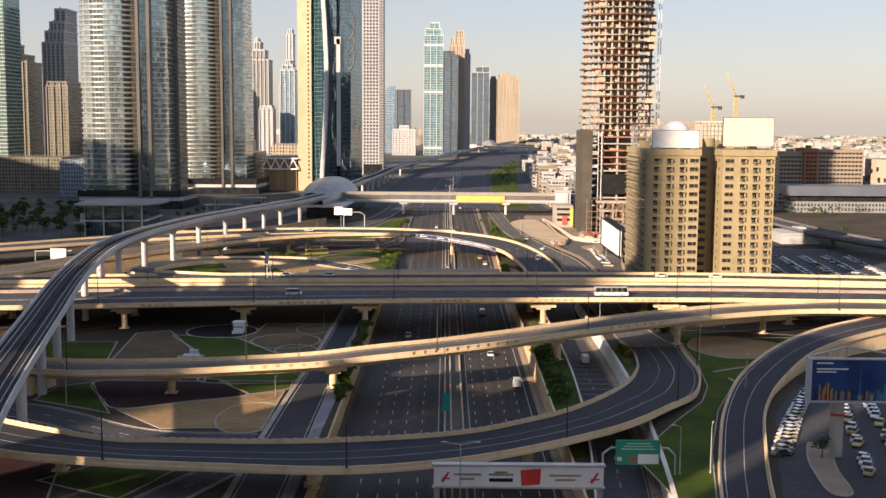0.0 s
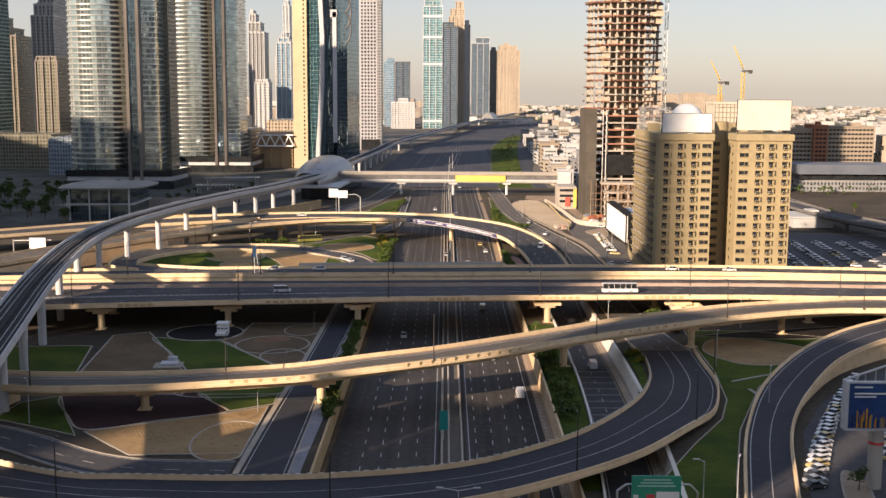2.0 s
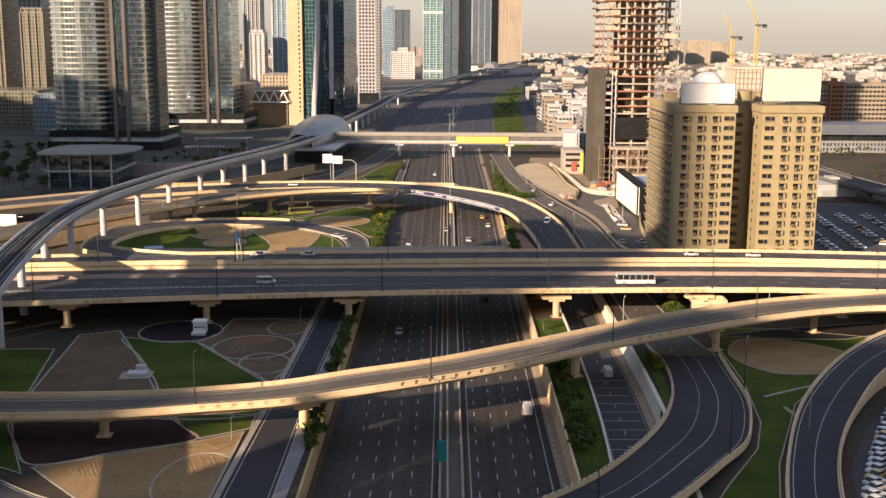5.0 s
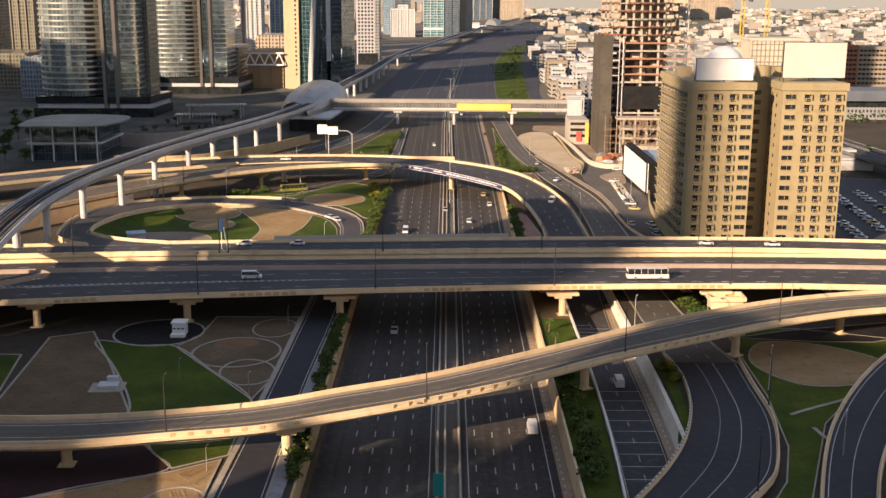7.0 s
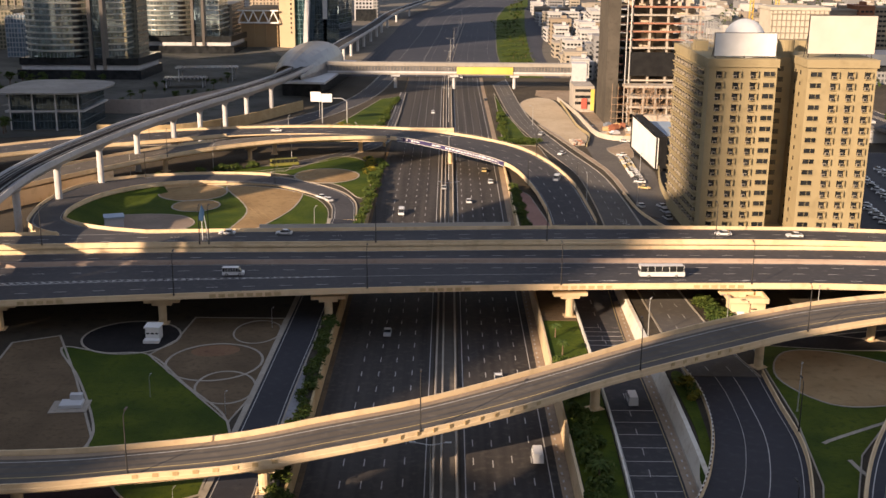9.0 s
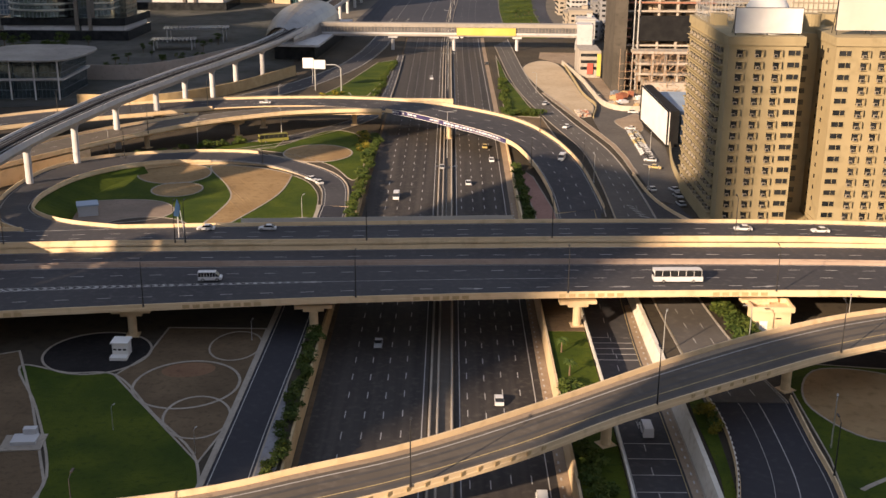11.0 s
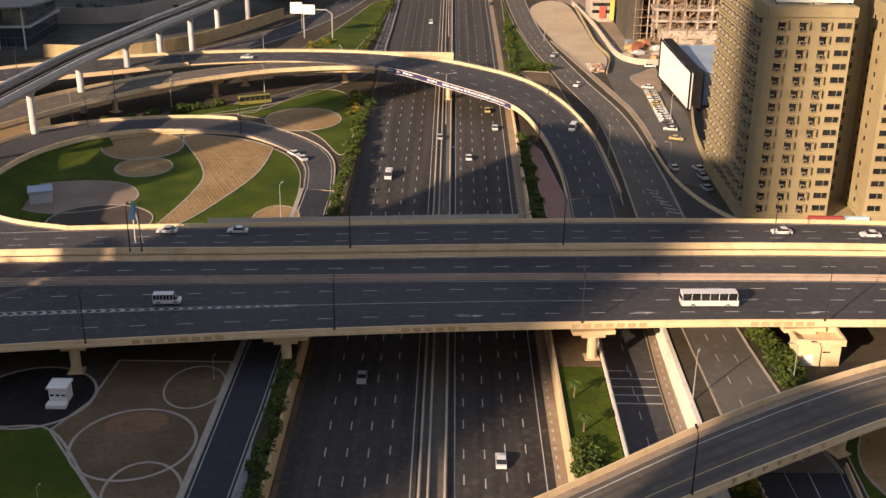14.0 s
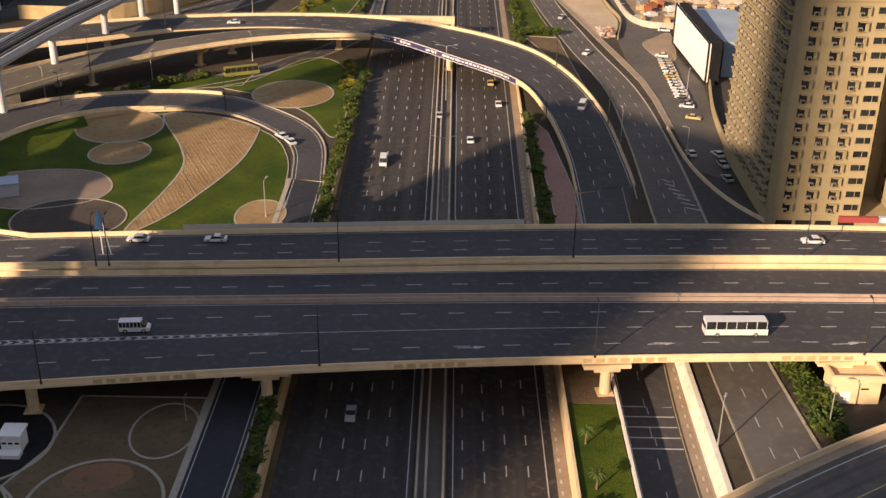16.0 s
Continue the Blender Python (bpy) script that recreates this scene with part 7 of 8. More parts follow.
# site clutter: containers, stacked boards, sheds
cl = random.Random(8)
cmats = [CARS[0], surface("rust-brown sheet", (0.25, 0.09, 0.05), (0.32, 0.13, 0.08)), YELLOWAD, surface("site grey", (0.15, 0.17, 0.2), (0.2, 0.22, 0.25)), RAWCON, surface("plywood", (0.42, 0.28, 0.14), (0.5, 0.34, 0.18))]
for k in range(64):
    x, y = cl.uniform(79, 136), cl.uniform(563, 597)
    if x < 97 and y < 566:
        continue
    mt = cl.choice(cmats + cmats[4:] * 2)
    mb = MB()
    sx, sy, h_ = cl.uniform(1.5, 6), cl.uniform(1.5, 3.5), cl.uniform(0.5, 2.8)
    a_ = cl.choice((0, 0.4, 1.57)) + cl.uniform(-0.2, 0.2)
    mb.obox(x, y, -0.05, sx, sy, h_, a_)
    mb.obox(x + 0.2, y, h_ - 0.06, sx * 0.6, sy * 0.7, cl.uniform(0.15, 0.7), a_ + 0.1)
    solo("pallet_load", mb, mt, "stacked building materials on the construction site", "building materials", group="site clutter")
solo("hoarding", hw_, surface("dusty cream hoarding", (0.46, 0.41, 0.33), (0.54, 0.48, 0.4), (0.38, 0.33, 0.26), 0.1, 0.6, 0.8), "curved white hoarding round the building site", "hoarding")
wl = MB()
wl.sweep(curve([(91, 484, 0), (86.5, 455, 0), (84, 425, 0)], 4), [(-0.2, -0.2), (0.2, -0.2), (0.2, 2.6), (-0.2, 2.6)])
solo("wall_7", wl, HOTEL, "low beige boundary wall beside the parking lot", "wall", "structure")

# ---------------------------------------------------------------- towers


def banded(t, poly_fn, z0, z1, step, glass, band, rings=0.5, bh=0.9):
    mb = MB()
    mb.prism(poly_fn(0.0), z0, z1)
    part("glass_wall", mb, glass, t)
    z = z0 + step
    while z < z1:
        b_ = MB()
        b_.prism(poly_fn(rings), z, z + bh)
        part("floor_band", b_, band, t)
        z += step
    mb = MB()
    mb.prism(poly_fn(rings), z1, z1 + 2.0)
    part("roof", mb, band, t)


BAND = surface("bright aluminium band", (0.56, 0.56, 0.53), (0.64, 0.64, 0.6), (0.48, 0.48, 0.45), 0.02, 0.1, 0.28, 0.7)
GL_GREEN = facade("grey-green tower glazing", (0.3, 0.37, 0.37), (0.3, 0.31, 0.28), 3.8, 0.0, 2.2, 0.1, 0.07, 0.8, vary=0.6)


BRONZE = surface("bronze cladding", (0.17, 0.15, 0.135), (0.22, 0.195, 0.17), None, 0.05, 0.2, 0.4, 0.4)


def twin(cx, cy, k, h, label):
    """A twin-bodied residential tower: a round glass body, a dark fin, and a flatter body behind."""
    t = thing("glass_tower", label, "tower")

    def body(e):
        return [(cx + (x_) * k, cy + (y_) * k) for x_, y_ in ring(-20, 23, 23 + e, 23 + e, 0, 40)]

    def second(e):
        return [(cx + x_ * k, cy + y_ * k) for x_, y_ in ((13.4 - e, 10 - e), (23 + e, 14 - e), (24 + e, 45 + e), (10 - e, 45 + e))]
    banded(t, body, 14, h, 3.8, GL_GREEN, BAND, 0.7, 1.0)
    banded(t, second, 14, h - 8, 3.8, GL_GREEN, BAND, 0.5, 0.9)
    mb = MB()
    mb.prism([(cx + 5.5 * k, cy + 4 * k), (cx + 11 * k, cy + 6 * k), (cx + 13 * k, cy + 40 * k), (cx + 3 * k, cy + 40 * k)], 0, h + 10)
    part("fin", mb, DUSKGLASS, t, "dark blue glass fin")
    for u, w in ((3.0, 2.2), (11.3, 2.0)):
        mb = MB()
        mb.prism([(cx + u * k, cy + 2.5 * k), (cx + (u + w) * k, cy + 2.9 * k), (cx + (u + w + 0.5) * k, cy + 20 * k), (cx + u * k, cy + 20 * k)], 0, h + 10)
        part("fin_edge", mb, BRONZE, t, "bronze fin edge")
    # a column of recessed balconies on the round body
    bal = MB()
    bal.box(-1.5 * k, 1.5 * k, -0.9, 0.4, 0, 1.9)
    bal = bal.mesh("balcony", DARKGLASS)
    for j in range(int((h - 16) / 3.8)):
        for an in (-52, -44):
            r_ = 23.2 * k
            put("balcony", bal, t, cx - 20 * k + r_ * math.cos(radians(an)), cy + 23 * k + r_ * math.sin(radians(an)), 15.4 + 3.8 * j, 90 + an)
    mb = MB()
    mb.prism([(cx - 44 * k, cy + 0), (cx + 36 * k, cy + 2), (cx + 38 * k, cy + 50 * k), (cx - 44 * k, cy + 50 * k)], -0.2, 6)
    mb.prism([(cx - 43 * k, cy + 2), (cx + 34 * k, cy + 4), (cx + 38 * k, cy + 50 * k), (cx - 43 * k, cy + 50 * k)], 9, 13.6)
    part("podium", mb, DARKGLASS, t)
    mb = MB()
    mb.prism([(cx - 42 * k, cy + 3), (cx + 33 * k, cy + 5), (cx + 36 * k, cy + 48 * k), (cx - 42 * k, cy + 48 * k)], 6, 9)
    part("podium_band", mb, METRO, t)
    return t


twin(-231, 768, 1.0, 196, "tall round glass tower with bright floor bands")
twin(-203, 940, 1.02, 214, "tall round glass tower with bright floor bands")


def tower(x0, x1, y, d, h, mat, label, crown=0, name="tower", base=0, kx=1.0, taper=1.0):
    t = thing(name, label, "tower")
    mb = MB()
    mb.prism([(x0, y), (x1, y), (x1, y + d), (x0, y + d)], base - 0.2, h)
    part("wall", mb, mat, t)
    cx, w = (x0 + x1) / 2, (x1 - x0)
    mb = MB()
    mb.box(x0 - 0.4, x1 + 0.4, y - 0.4, y + d + 0.4, h, h + 1.5)
    if crown == 1:
        cf = MB()
        cf.box(cx - w * 0.3, cx + w * 0.3, y + d * 0.2, y + d * 0.8, h, h + w * 0.25)
        cf.box(cx - w * 0.12, cx + w * 0.12, y + d * 0.3, y + d * 0.7, h + w * 0.25, h + w * 0.5)
        part("crown", cf, mat, t)
    elif crown == 2:
        for k in range(5):
            cf = MB()
            cf.box(x0 + w * (k / 5), x0 + w * (k / 5) + w * 0.12, y, y + d, h, h + w * (0.1 + 0.12 * (2 - abs(k - 2))))
            part("crown_fin", cf, mat, t)
    elif crown == 3:
        mb.prism([(x0, y), (x1, y), (x1, y + d), (x0, y + d)], h, h + w * 0.5, top=[(cx - 1, y), (x1, y), (x1, y + d), (cx - 1, y + d)])
    part("roof", mb, mat, t)
    # vertical piers down the front
    n = max(2, min(8, int(w / 9)))
    for k in range(n + 1):
        mb = MB()
        xx = x0 + w * k / n
        mb.box(xx - w * 0.02, xx + w * 0.02, y - 0.8, y + 0.1, base, h)
        part("vertical_pier", mb, mat, t)
    return t


def stack(mb, sections):
    """One closed skin through level outlines of equal corner count."""
    n = len(sections[0][0])
    vs = [(x, y, z) for poly, z in sections for x, y in poly]
    fs = [tuple(range(n - 1, -1, -1)), tuple((len(sections) - 1) * n + i for i in range(n))]
    for k in range(len(sections) - 1):
        fs += [(k * n + i, k * n + (i + 1) % n, (k + 1) * n + (i + 1) % n, (k + 1) * n + i) for i in range(n)]
    return mb.add(vs, fs)


# the sandstone-and-teal tower
t = thing("sandstone_tower", "tower with a sandstone slab and teal mirror glass", "tower")
mb = MB()
mb.prism([(-138, 1000), (-124.5, 996), (-122, 1030), (-138, 1034)], -0.2, 214)
part("slab", mb, GOLD, t)
for k in range(52):
    mb = MB()
    mb.box(-128.0, -126.9, 996.2, 997.2, 12 + 3.9 * k, 13.6 + 3.9 * k)
    part("window", mb, DARKGLASS, t)
mb = MB()
n = 24
prof = [(0, -1.0), (20, -0.2), (40, 1.4), (80, 3.6), (120, 4.2), (160, 2.6), (190, 0.6), (206, 0)]
stack(mb, [([(-124.3, 1000), (-116.5 + a, 994), (-113.5 + a, 1032), (-124.3, 1032)], z) for z, a in prof])
part("teal_glass", mb, TEALGLASS, t)
mb = MB()
stack(mb, [([(-116.4 + a, 993.4), (-112.6 + a, 993.4), (-112.4 + a, 1030), (-116.2 + a, 1030)], z) for z, a in prof])
part("white_fin", mb, METRO, t)
mb = MB()
mb.prism([(-113, 1002), (-101, 1000), (-99, 1034), (-113, 1034)], -0.2, 206)
part("glass_wall", mb, DUSKGLASS, t)
mb = MB()
mb.prism([(-101, 998), (-97.5, 998), (-97.5, 1034), (-101, 1034)], 24, 143)
mb.prism([(-103, 998), (-97.0, 998), (-97.0, 1034), (-103, 1034)], 138, 145)
part("white_fin", mb, METRO, t)
mb = MB()
mb.prism([(-98, 1002), (-88, 1002), (-80, 1040), (-98, 1036)], -0.2, 208)
part("glass_wall", mb, DUSKGLASS, t)
mb = MB()
for k in range(9):
    a0, a1 = -1.2 + 0.27 * k, -1.2 + 0.27 * (k + 1)
    for off in (0, 26, 52):
        mb.tube((-92 + 8 * math.cos(a0), 1000, 128 + off * 0.55 + 15 * math.sin(a0)), (-92 + 8 * math.cos(a1), 1000, 128 + off * 0.55 + 15 * math.sin(a1)), 0.8, n=6)
part("ornament", mb, DARKFIN, t, "dark curved ornamental frame")

# white gridded tower with real openings
t = thing("white_tower", "white tower with a regular grid of dark windows", "tower")
mb = MB()
mb.box(-100.5, -74.5, 1318, 1345, -0.2, 262)
part("wall", mb, surface("white stone cladding", (0.37, 0.37, 0.39), (0.43, 0.43, 0.445), None, 0.01, 0.1, 0.7), t)
mb = MB()
for k in range(-3, 58):
    for j in range(5):
        mb.box(-98.6 + 3.8 * j, -96.4 + 3.8 * j, 1317.8, 1318.1, 22 + 4.1 * k, 24.4 + 4.1 * k)
tagged(part("window_grid", mb, DARKGLASS, t), kind="stuff")
mb = MB()
mb.box(-79.5, -74.2, 1317, 1345, -0.2, 255)
part("side_strip", mb, F_GREY, t)
mb = MB()
mb.box(-99, -76, 1316.5, 1318.0, -0.2, 13)
part("podium", mb, DARKGLASS, t, "dark glass entrance front")

def highrise(x0, x1, y, d, tiers, mat, label, pier=0.0, pier_mat=None, crown=0, name="tower", bands=()):
    """A stepped tower: tiers of (west share, east share, top), the lowest first; slim piers, belts and a crown."""
    t = thing(name, label, "tower")
    w, z = x1 - x0, -0.2
    for a, b, top in tiers:
        mb = MB()
        mb.box(x0 + a * w, x0 + b * w, y + a * d * 0.4, y + d - (1 - b) * d * 0.4, z, top)
        part("wall", mb, mat, t)
        mb = MB()
        mb.box(x0 + a * w - 0.5, x0 + b * w + 0.5, y + a * d * 0.4 - 0.5, y + d - (1 - b) * d * 0.4 + 0.5, top, top + 1.6)
        part("parapet", mb, pier_mat or mat, t)
        if pier:
            n = max(2, int((b - a) * w / pier))
            for k in range(n + 1):
                xx = x0 + a * w + (b - a) * w * k / n
                mb = MB()
                mb.box(xx - 0.55, xx + 0.55, y + a * d * 0.4 - 1.3, y + a * d * 0.4, max(z, 0), top + (3.0 if crown and k % 2 else 1.0))
                part("vertical_pier", mb, pier_mat or mat, t)
        z = top + 1.5
    for zb in bands:
        mb = MB()
        mb.box(x0 - 0.6, x1 + 0.6, y - 1.5, y + d + 0.6, zb, zb + 4.5)
        part("belt", mb, pier_mat or mat, t)
    a, b, top = tiers[-1]
    if crown == 2:
        cx = x0 + (a + b) / 2 * w
        mb = MB()
        mb.tube((cx, y + d * 0.4, top), (cx, y + d * 0.4, top + 0.5 * w), 0.8, 0.25, 6)
        part("mast", mb, pier_mat or mat, t)
    return t


PALEPIER = surface("pale tower cladding", (0.42, 0.42, 0.42), (0.5, 0.5, 0.49), (0.36, 0.36, 0.36), 0.02, 0.1, 0.6)
WHITEPIER = surface("white tower cladding", (0.44, 0.47, 0.48), (0.52, 0.55, 0.56), None, 0.02, 0.1, 0.5)
STONEPIER = surface("sand tower cladding", (0.38, 0.325, 0.25), (0.44, 0.38, 0.3), None, 0.02, 0.1, 0.7)
# the group beside the far highway
highrise(-40, -4, 2090, 46, ((0, 1, 226), (0.08, 0.92, 238), (0.3, 0.8, 250)), F_TEAL, "teal glass tower with a white frame and open crown", 11.5, WHITEPIER, 1, bands=(12, 118, 168, 206))
highrise(-3.4, 24.5, 2055, 40, ((0, 1, 186), (0.0, 0.75, 194)), F_NIGHT, "dark blue glass tower beside a teal tower", 9.5, DARKFIN)
highrise(8, 36.5, 2102, 50, ((0, 1, 208), (0.1, 1, 222), (0.45, 0.95, 236)), F_BEIGE, "pale stone tower with a stepped top", 7, STONEPIER, 1)
highrise(38, 50, 2200, 50, ((0, 1, 198), (0.2, 0.8, 207)), F_WHITE, "slim pale grey tower beside the highway", 6, PALEPIER)
highrise(76, 128.3, 3250, 60, ((0, 1, 205), (0.25, 1, 221)), F_NIGHT, "slate blue glass tower with a pale edge", 17, PALEPIER)
highrise(129.7, 150, 3290, 60, ((0, 1, 186), (0.3, 0.9, 195)), F_NIGHT, "dark glass tower beside a sand-coloured tower", 8, DARKFIN)
highrise(150.9, 215.5, 3242, 60, ((0, 1, 185), (0.08, 0.85, 198), (0.3, 0.5, 205)), F_BEIGE, "sand-coloured stone tower with deep vertical bays", 8.2, STONEPIER, 1)
highrise(-99, -56, 2075, 40, ((0, 1, 48), (0.3, 0.7, 55)), F_WHITE, "white mid-rise block below the towers", 6, WHITEPIER)
highrise(-101, -72, 2300, 40, ((0, 1, 128),), F_NIGHT, "dark teal glass tower in the distance", 14, DARKFIN)
tower(-119, -100, 2190, 40, 124, F_BLUE, "glass tower with a sloping top", 3)
t = thing("far_footbridge", "pale enclosed footbridge over the distant highway", "footbridge")
mb = MB()
mb.box(66, 184, 2300, 2306, 9.2, 13.4)
part("deck", mb, WHITE, t)
mb = MB()
mb.box(67, 183, 2299.85, 2299.98, 10.8, 12.2)
part("window_band", mb, DARKGLASS, t)
for x in (72, 118, 150, 180):
    mb = MB()
    mb.tube((x, 2303, -0.2), (x, 2303, 9.3), 1.2, 1.2, 8)
    part("pier", mb, METRO, t)
t = thing("far_station", "rounded grey metro station shell in the distance", "station")
mb = MB()
mb.sweep([Vector((92 + 0.153 * k, 2378 + k, 6)) for k in range(0, 81, 20)], [(13 * math.cos(a * math.pi / 10), 18 * math.sin(a * math.pi / 10)) for a in range(11)])
part("shell", mb, SHELL, t)
t = thing("low_hall", "long low whitewashed hall beside the distant road", "building")
mb = MB()
mb.box(20, 74, 2560, 2600, -0.2, 10)
part("wall", mb, WHITEWALL, t)
mb = MB()
mb.box(19, 75, 2559, 2601, 10, 11.2)
part("roof", mb, METRO, t)
# grey towers seen between the glass towers
highrise(-265, -244, 1500, 40, ((0, 1, 148), (0, 0.75, 161), (0.1, 0.45, 172), (0.15, 0.3, 177)), F_GREY, "grey residential tower with a stepped crown", 4.5, PALEPIER, 1)
highrise(-249, -231, 1450, 30, ((0, 1, 80), (0.1, 0.9, 84)), F_WHITE, "pale slim residential tower in a group", 5, PALEPIER)
highrise(-246.5, -241, 1620, 40, ((0, 1, 118), (0.2, 0.8, 122)), F_SLATE, "grey-blue residential tower among other towers", 4, PALEPIER)
highrise(-227, -208, 1500, 40, ((0, 1, 134), (0.15, 0.85, 141), (0.35, 0.65, 147)), F_BLUE, "blue-grey residential tower with pale corner piers", 6, PALEPIER, 1)
highrise(-246, -237, 1700, 30, ((0, 1, 198), (0.2, 0.8, 205)), F_WHITE, "white slim tower behind the others", 7, WHITEPIER)
highrise(-325, -300, 1450, 40, ((0, 1, 118), (0.1, 0.9, 126)), F_GREY, "grey residential tower behind the glass towers", 5, PALEPIER, 1)
# invented tower, out of sight; it only shades the far highway
tower(-345, -302, 1092, 40, 215, F_GREY, "unseen grey tower behind a glass tower, added to shade the highway", 0)
tower(-478, -438, 1060, 45, 240, F_GREENBAND, "tall dark green glass residential tower", 0)
highrise(-480, -449, 1150, 45, ((0, 1, 126), (0, 0.8, 134), (0, 0.5, 145)), F_BROWN, "brown residential tower with a toothed stepped crown", 4, BRONZE, 1)
highrise(-428, -405, 1140, 45, ((0, 1, 146), (0.12, 1, 158), (0.3, 1, 168), (0.5, 1, 182)), F_GREY, "grey residential tower with an open stepped crown", 4, PALEPIER, 1)
highrise(-397, -376, 1060, 45, ((0, 1, 98), (0.05, 0.95, 102)), F_BROWN, "brown-green residential tower in shade", 6, BRONZE)
tower(-212.5, -203.5, 800, 26, 205, F_BROWN, "dark slab tower behind the glass tower", 0)
tower(-500, -445, 760, 60, 36, F_GREY, "low grey block with vertical piers", 0)
tower(-470, -350, 960, 60, 30, F_BROWN, "long low beige block between towers", 0)
tower(-192, -178, 1000, 60, 34, F_BEIGE, "beige block with banded windows", 0)
tower(-170, -140, 1002, 60, 30, surface("tan stone", (0.3, 0.2, 0.11), (0.36, 0.25, 0.14), None, 0.05, 0.3, 0.8), "tan stone block with a deep opening", 0)
tower(-178, -100, 1100, 60, 40, F_BEIGE, "beige mid-rise block between the towers", 0)
tower(-330, -262, 900, 60, 30, F_SLATE, "low glass block behind the tower", 0)
tower(-330, -230, 1250, 60, 40, F_BEIGE, "beige mid-rise block between the towers", 0)
t = thing("truss_bridge", "white steel truss linking two blocks", "footbridge")
mb = MB()
for z in (20, 30):
    mb.box(-172, -138, 996, 997, z, z + 1.2)
for k in range(4):
    a = -172 + 8.5 * k
    mb.tube((a, 996.5, 21), (a + 4.25, 996.5, 30), 0.6)
    mb.tube((a + 4.25, 996.5, 30), (a + 8.5, 996.5, 21), 0.6)
part("truss", mb, WHITE, t)
# flat canopies and a drive in the tower forecourt
for x, y, w, d, z in ((-152, 770, 40, 14, 8), (-158, 735, 26, 12, 5.5)):
    t = thing("canopy", "flat grey canopy slab on slim columns", "canopy", group="forecourt canopies")
    mb = MB()
    mb.obox(x, y, z, w, d, 0.9, 0.15)
    part("roof", mb, F_GREY, t)
    for u, v in ((-0.42, -0.35), (0.42, -0.35), (-0.42, 0.35), (0.42, 0.35)):
        mb = MB()
        mb.tube((x + u * w, y + v * d + u * w * 0.15, -0.1), (x + u * w, y + v * d + u * w * 0.15, z + 0.05), 0.35)
        part("column", mb, METRO, t)
dr = MB()
dr.sweep(curve([(-103, 800, 0.2), (-108, 740, 0.2), (-124, 690, 0.2), (-150, 662, 0.2), (-190, 650, 0.2), (-240, 655, 0.2)], 5), [(-5, -0.2), (5, -0.2), (5, 0), (-5, 0)])
solo("driveway", dr, surface("grey drive paving", (0.2, 0.185, 0.17), (0.26, 0.24, 0.22), (0.15, 0.14, 0.13), 0.06, 0.5, 0.9), "pale grey paved drive curving through the forecourt", "driveway", "structure")
# glass pavilion beside the road
t = thing("pavilion", "glass pavilion with a flat overhanging roof", "pavilion")
mb = MB()
mb.prism([(-206, 572), (-172, 576), (-172, 612), (-206, 612)], -0.2, 18)
part("glass_wall", mb, DUSKGLASS, t)
mb = MB()
mb.prism(inside_poly([(-210, 568), (-195, 566), (-168, 571), (-167, 612), (-209, 614)]), 18, 18.7)
part("roof", mb, surface("dull grey roof sheet", (0.2, 0.19, 0.18), (0.27, 0.26, 0.24), (0.16, 0.15, 0.14), 0.06, 0.5, 0.7), t)
mb = MB()
mb.prism([(-207.5, 570.5), (-170.5, 574.5), (-170.5, 613), (-207.5, 613)], 8.5, 9.4)
part("floor_band", mb, METRO, t)
for x in (-205, -194, -183, -172):
    mb = MB()
    mb.tube((x, 570.5, 0), (x, 570.5, 18), 0.4)
    part("column", mb, METRO, t)

# ---------------------------------------------------------------- low city
PAL = [surface("city wall %s" % n_, c, tuple(min(1, v * 1.15) for v in c), None, 0.02, 0.2, 0.9) for n_, c in
       (("white", (0.41, 0.405, 0.395)), ("sand", (0.33, 0.29, 0.235)), ("tan", (0.27, 0.22, 0.165)), ("grey", (0.22, 0.22, 0.225)))]


def block(x, y, w, d, h, mat, label, storeys=True, ang=0.0):
    t = thing("low_building", label, "building", group="low city buildings", at=(x, y, 0))
    t.rotation_euler = (0, 0, ang)
    mb = MB()
    mb.obox(0, 0, -0.2, w, d, h)
    part("wall", mb, mat, t)
    mb = MB()
    mb.obox(0, 0, h, w + 0.6, d + 0.6, 0.9)
    mb.obox(w * 0.2, d * 0.1, h, w * 0.25, d * 0.3, 3.2)
    part("roof", mb, mat, t)
    if storeys:
        z = 1.4
        while z < h - 1.5:
            mb = MB()
            mb.box(-w / 2 + 1, w / 2 - 1, -d / 2 - 0.05, -d / 2 + 0.1, z, z + 1.5)
            mb.box(-w / 2 - 0.05, -w / 2 + 0.1, -d / 2 + 1, d / 2 - 1, z, z + 1.5)
            part("window_band", mb, DARKGLASS, t)
            mb = MB()
            n = max(3, int(w / 3))
            for k in range(n + 1):
                mb.box(-w / 2 + 0.8 + (w - 2) * k / n, -w / 2 + 1.4 + (w - 2) * k / n, -d / 2 - 0.1, -d / 2 + 0.1, z - 0.1, z + 1.6)
            tagged(part("window_mullion", mb, mat, t), kind="stuff")
            z += 3.4
    return t


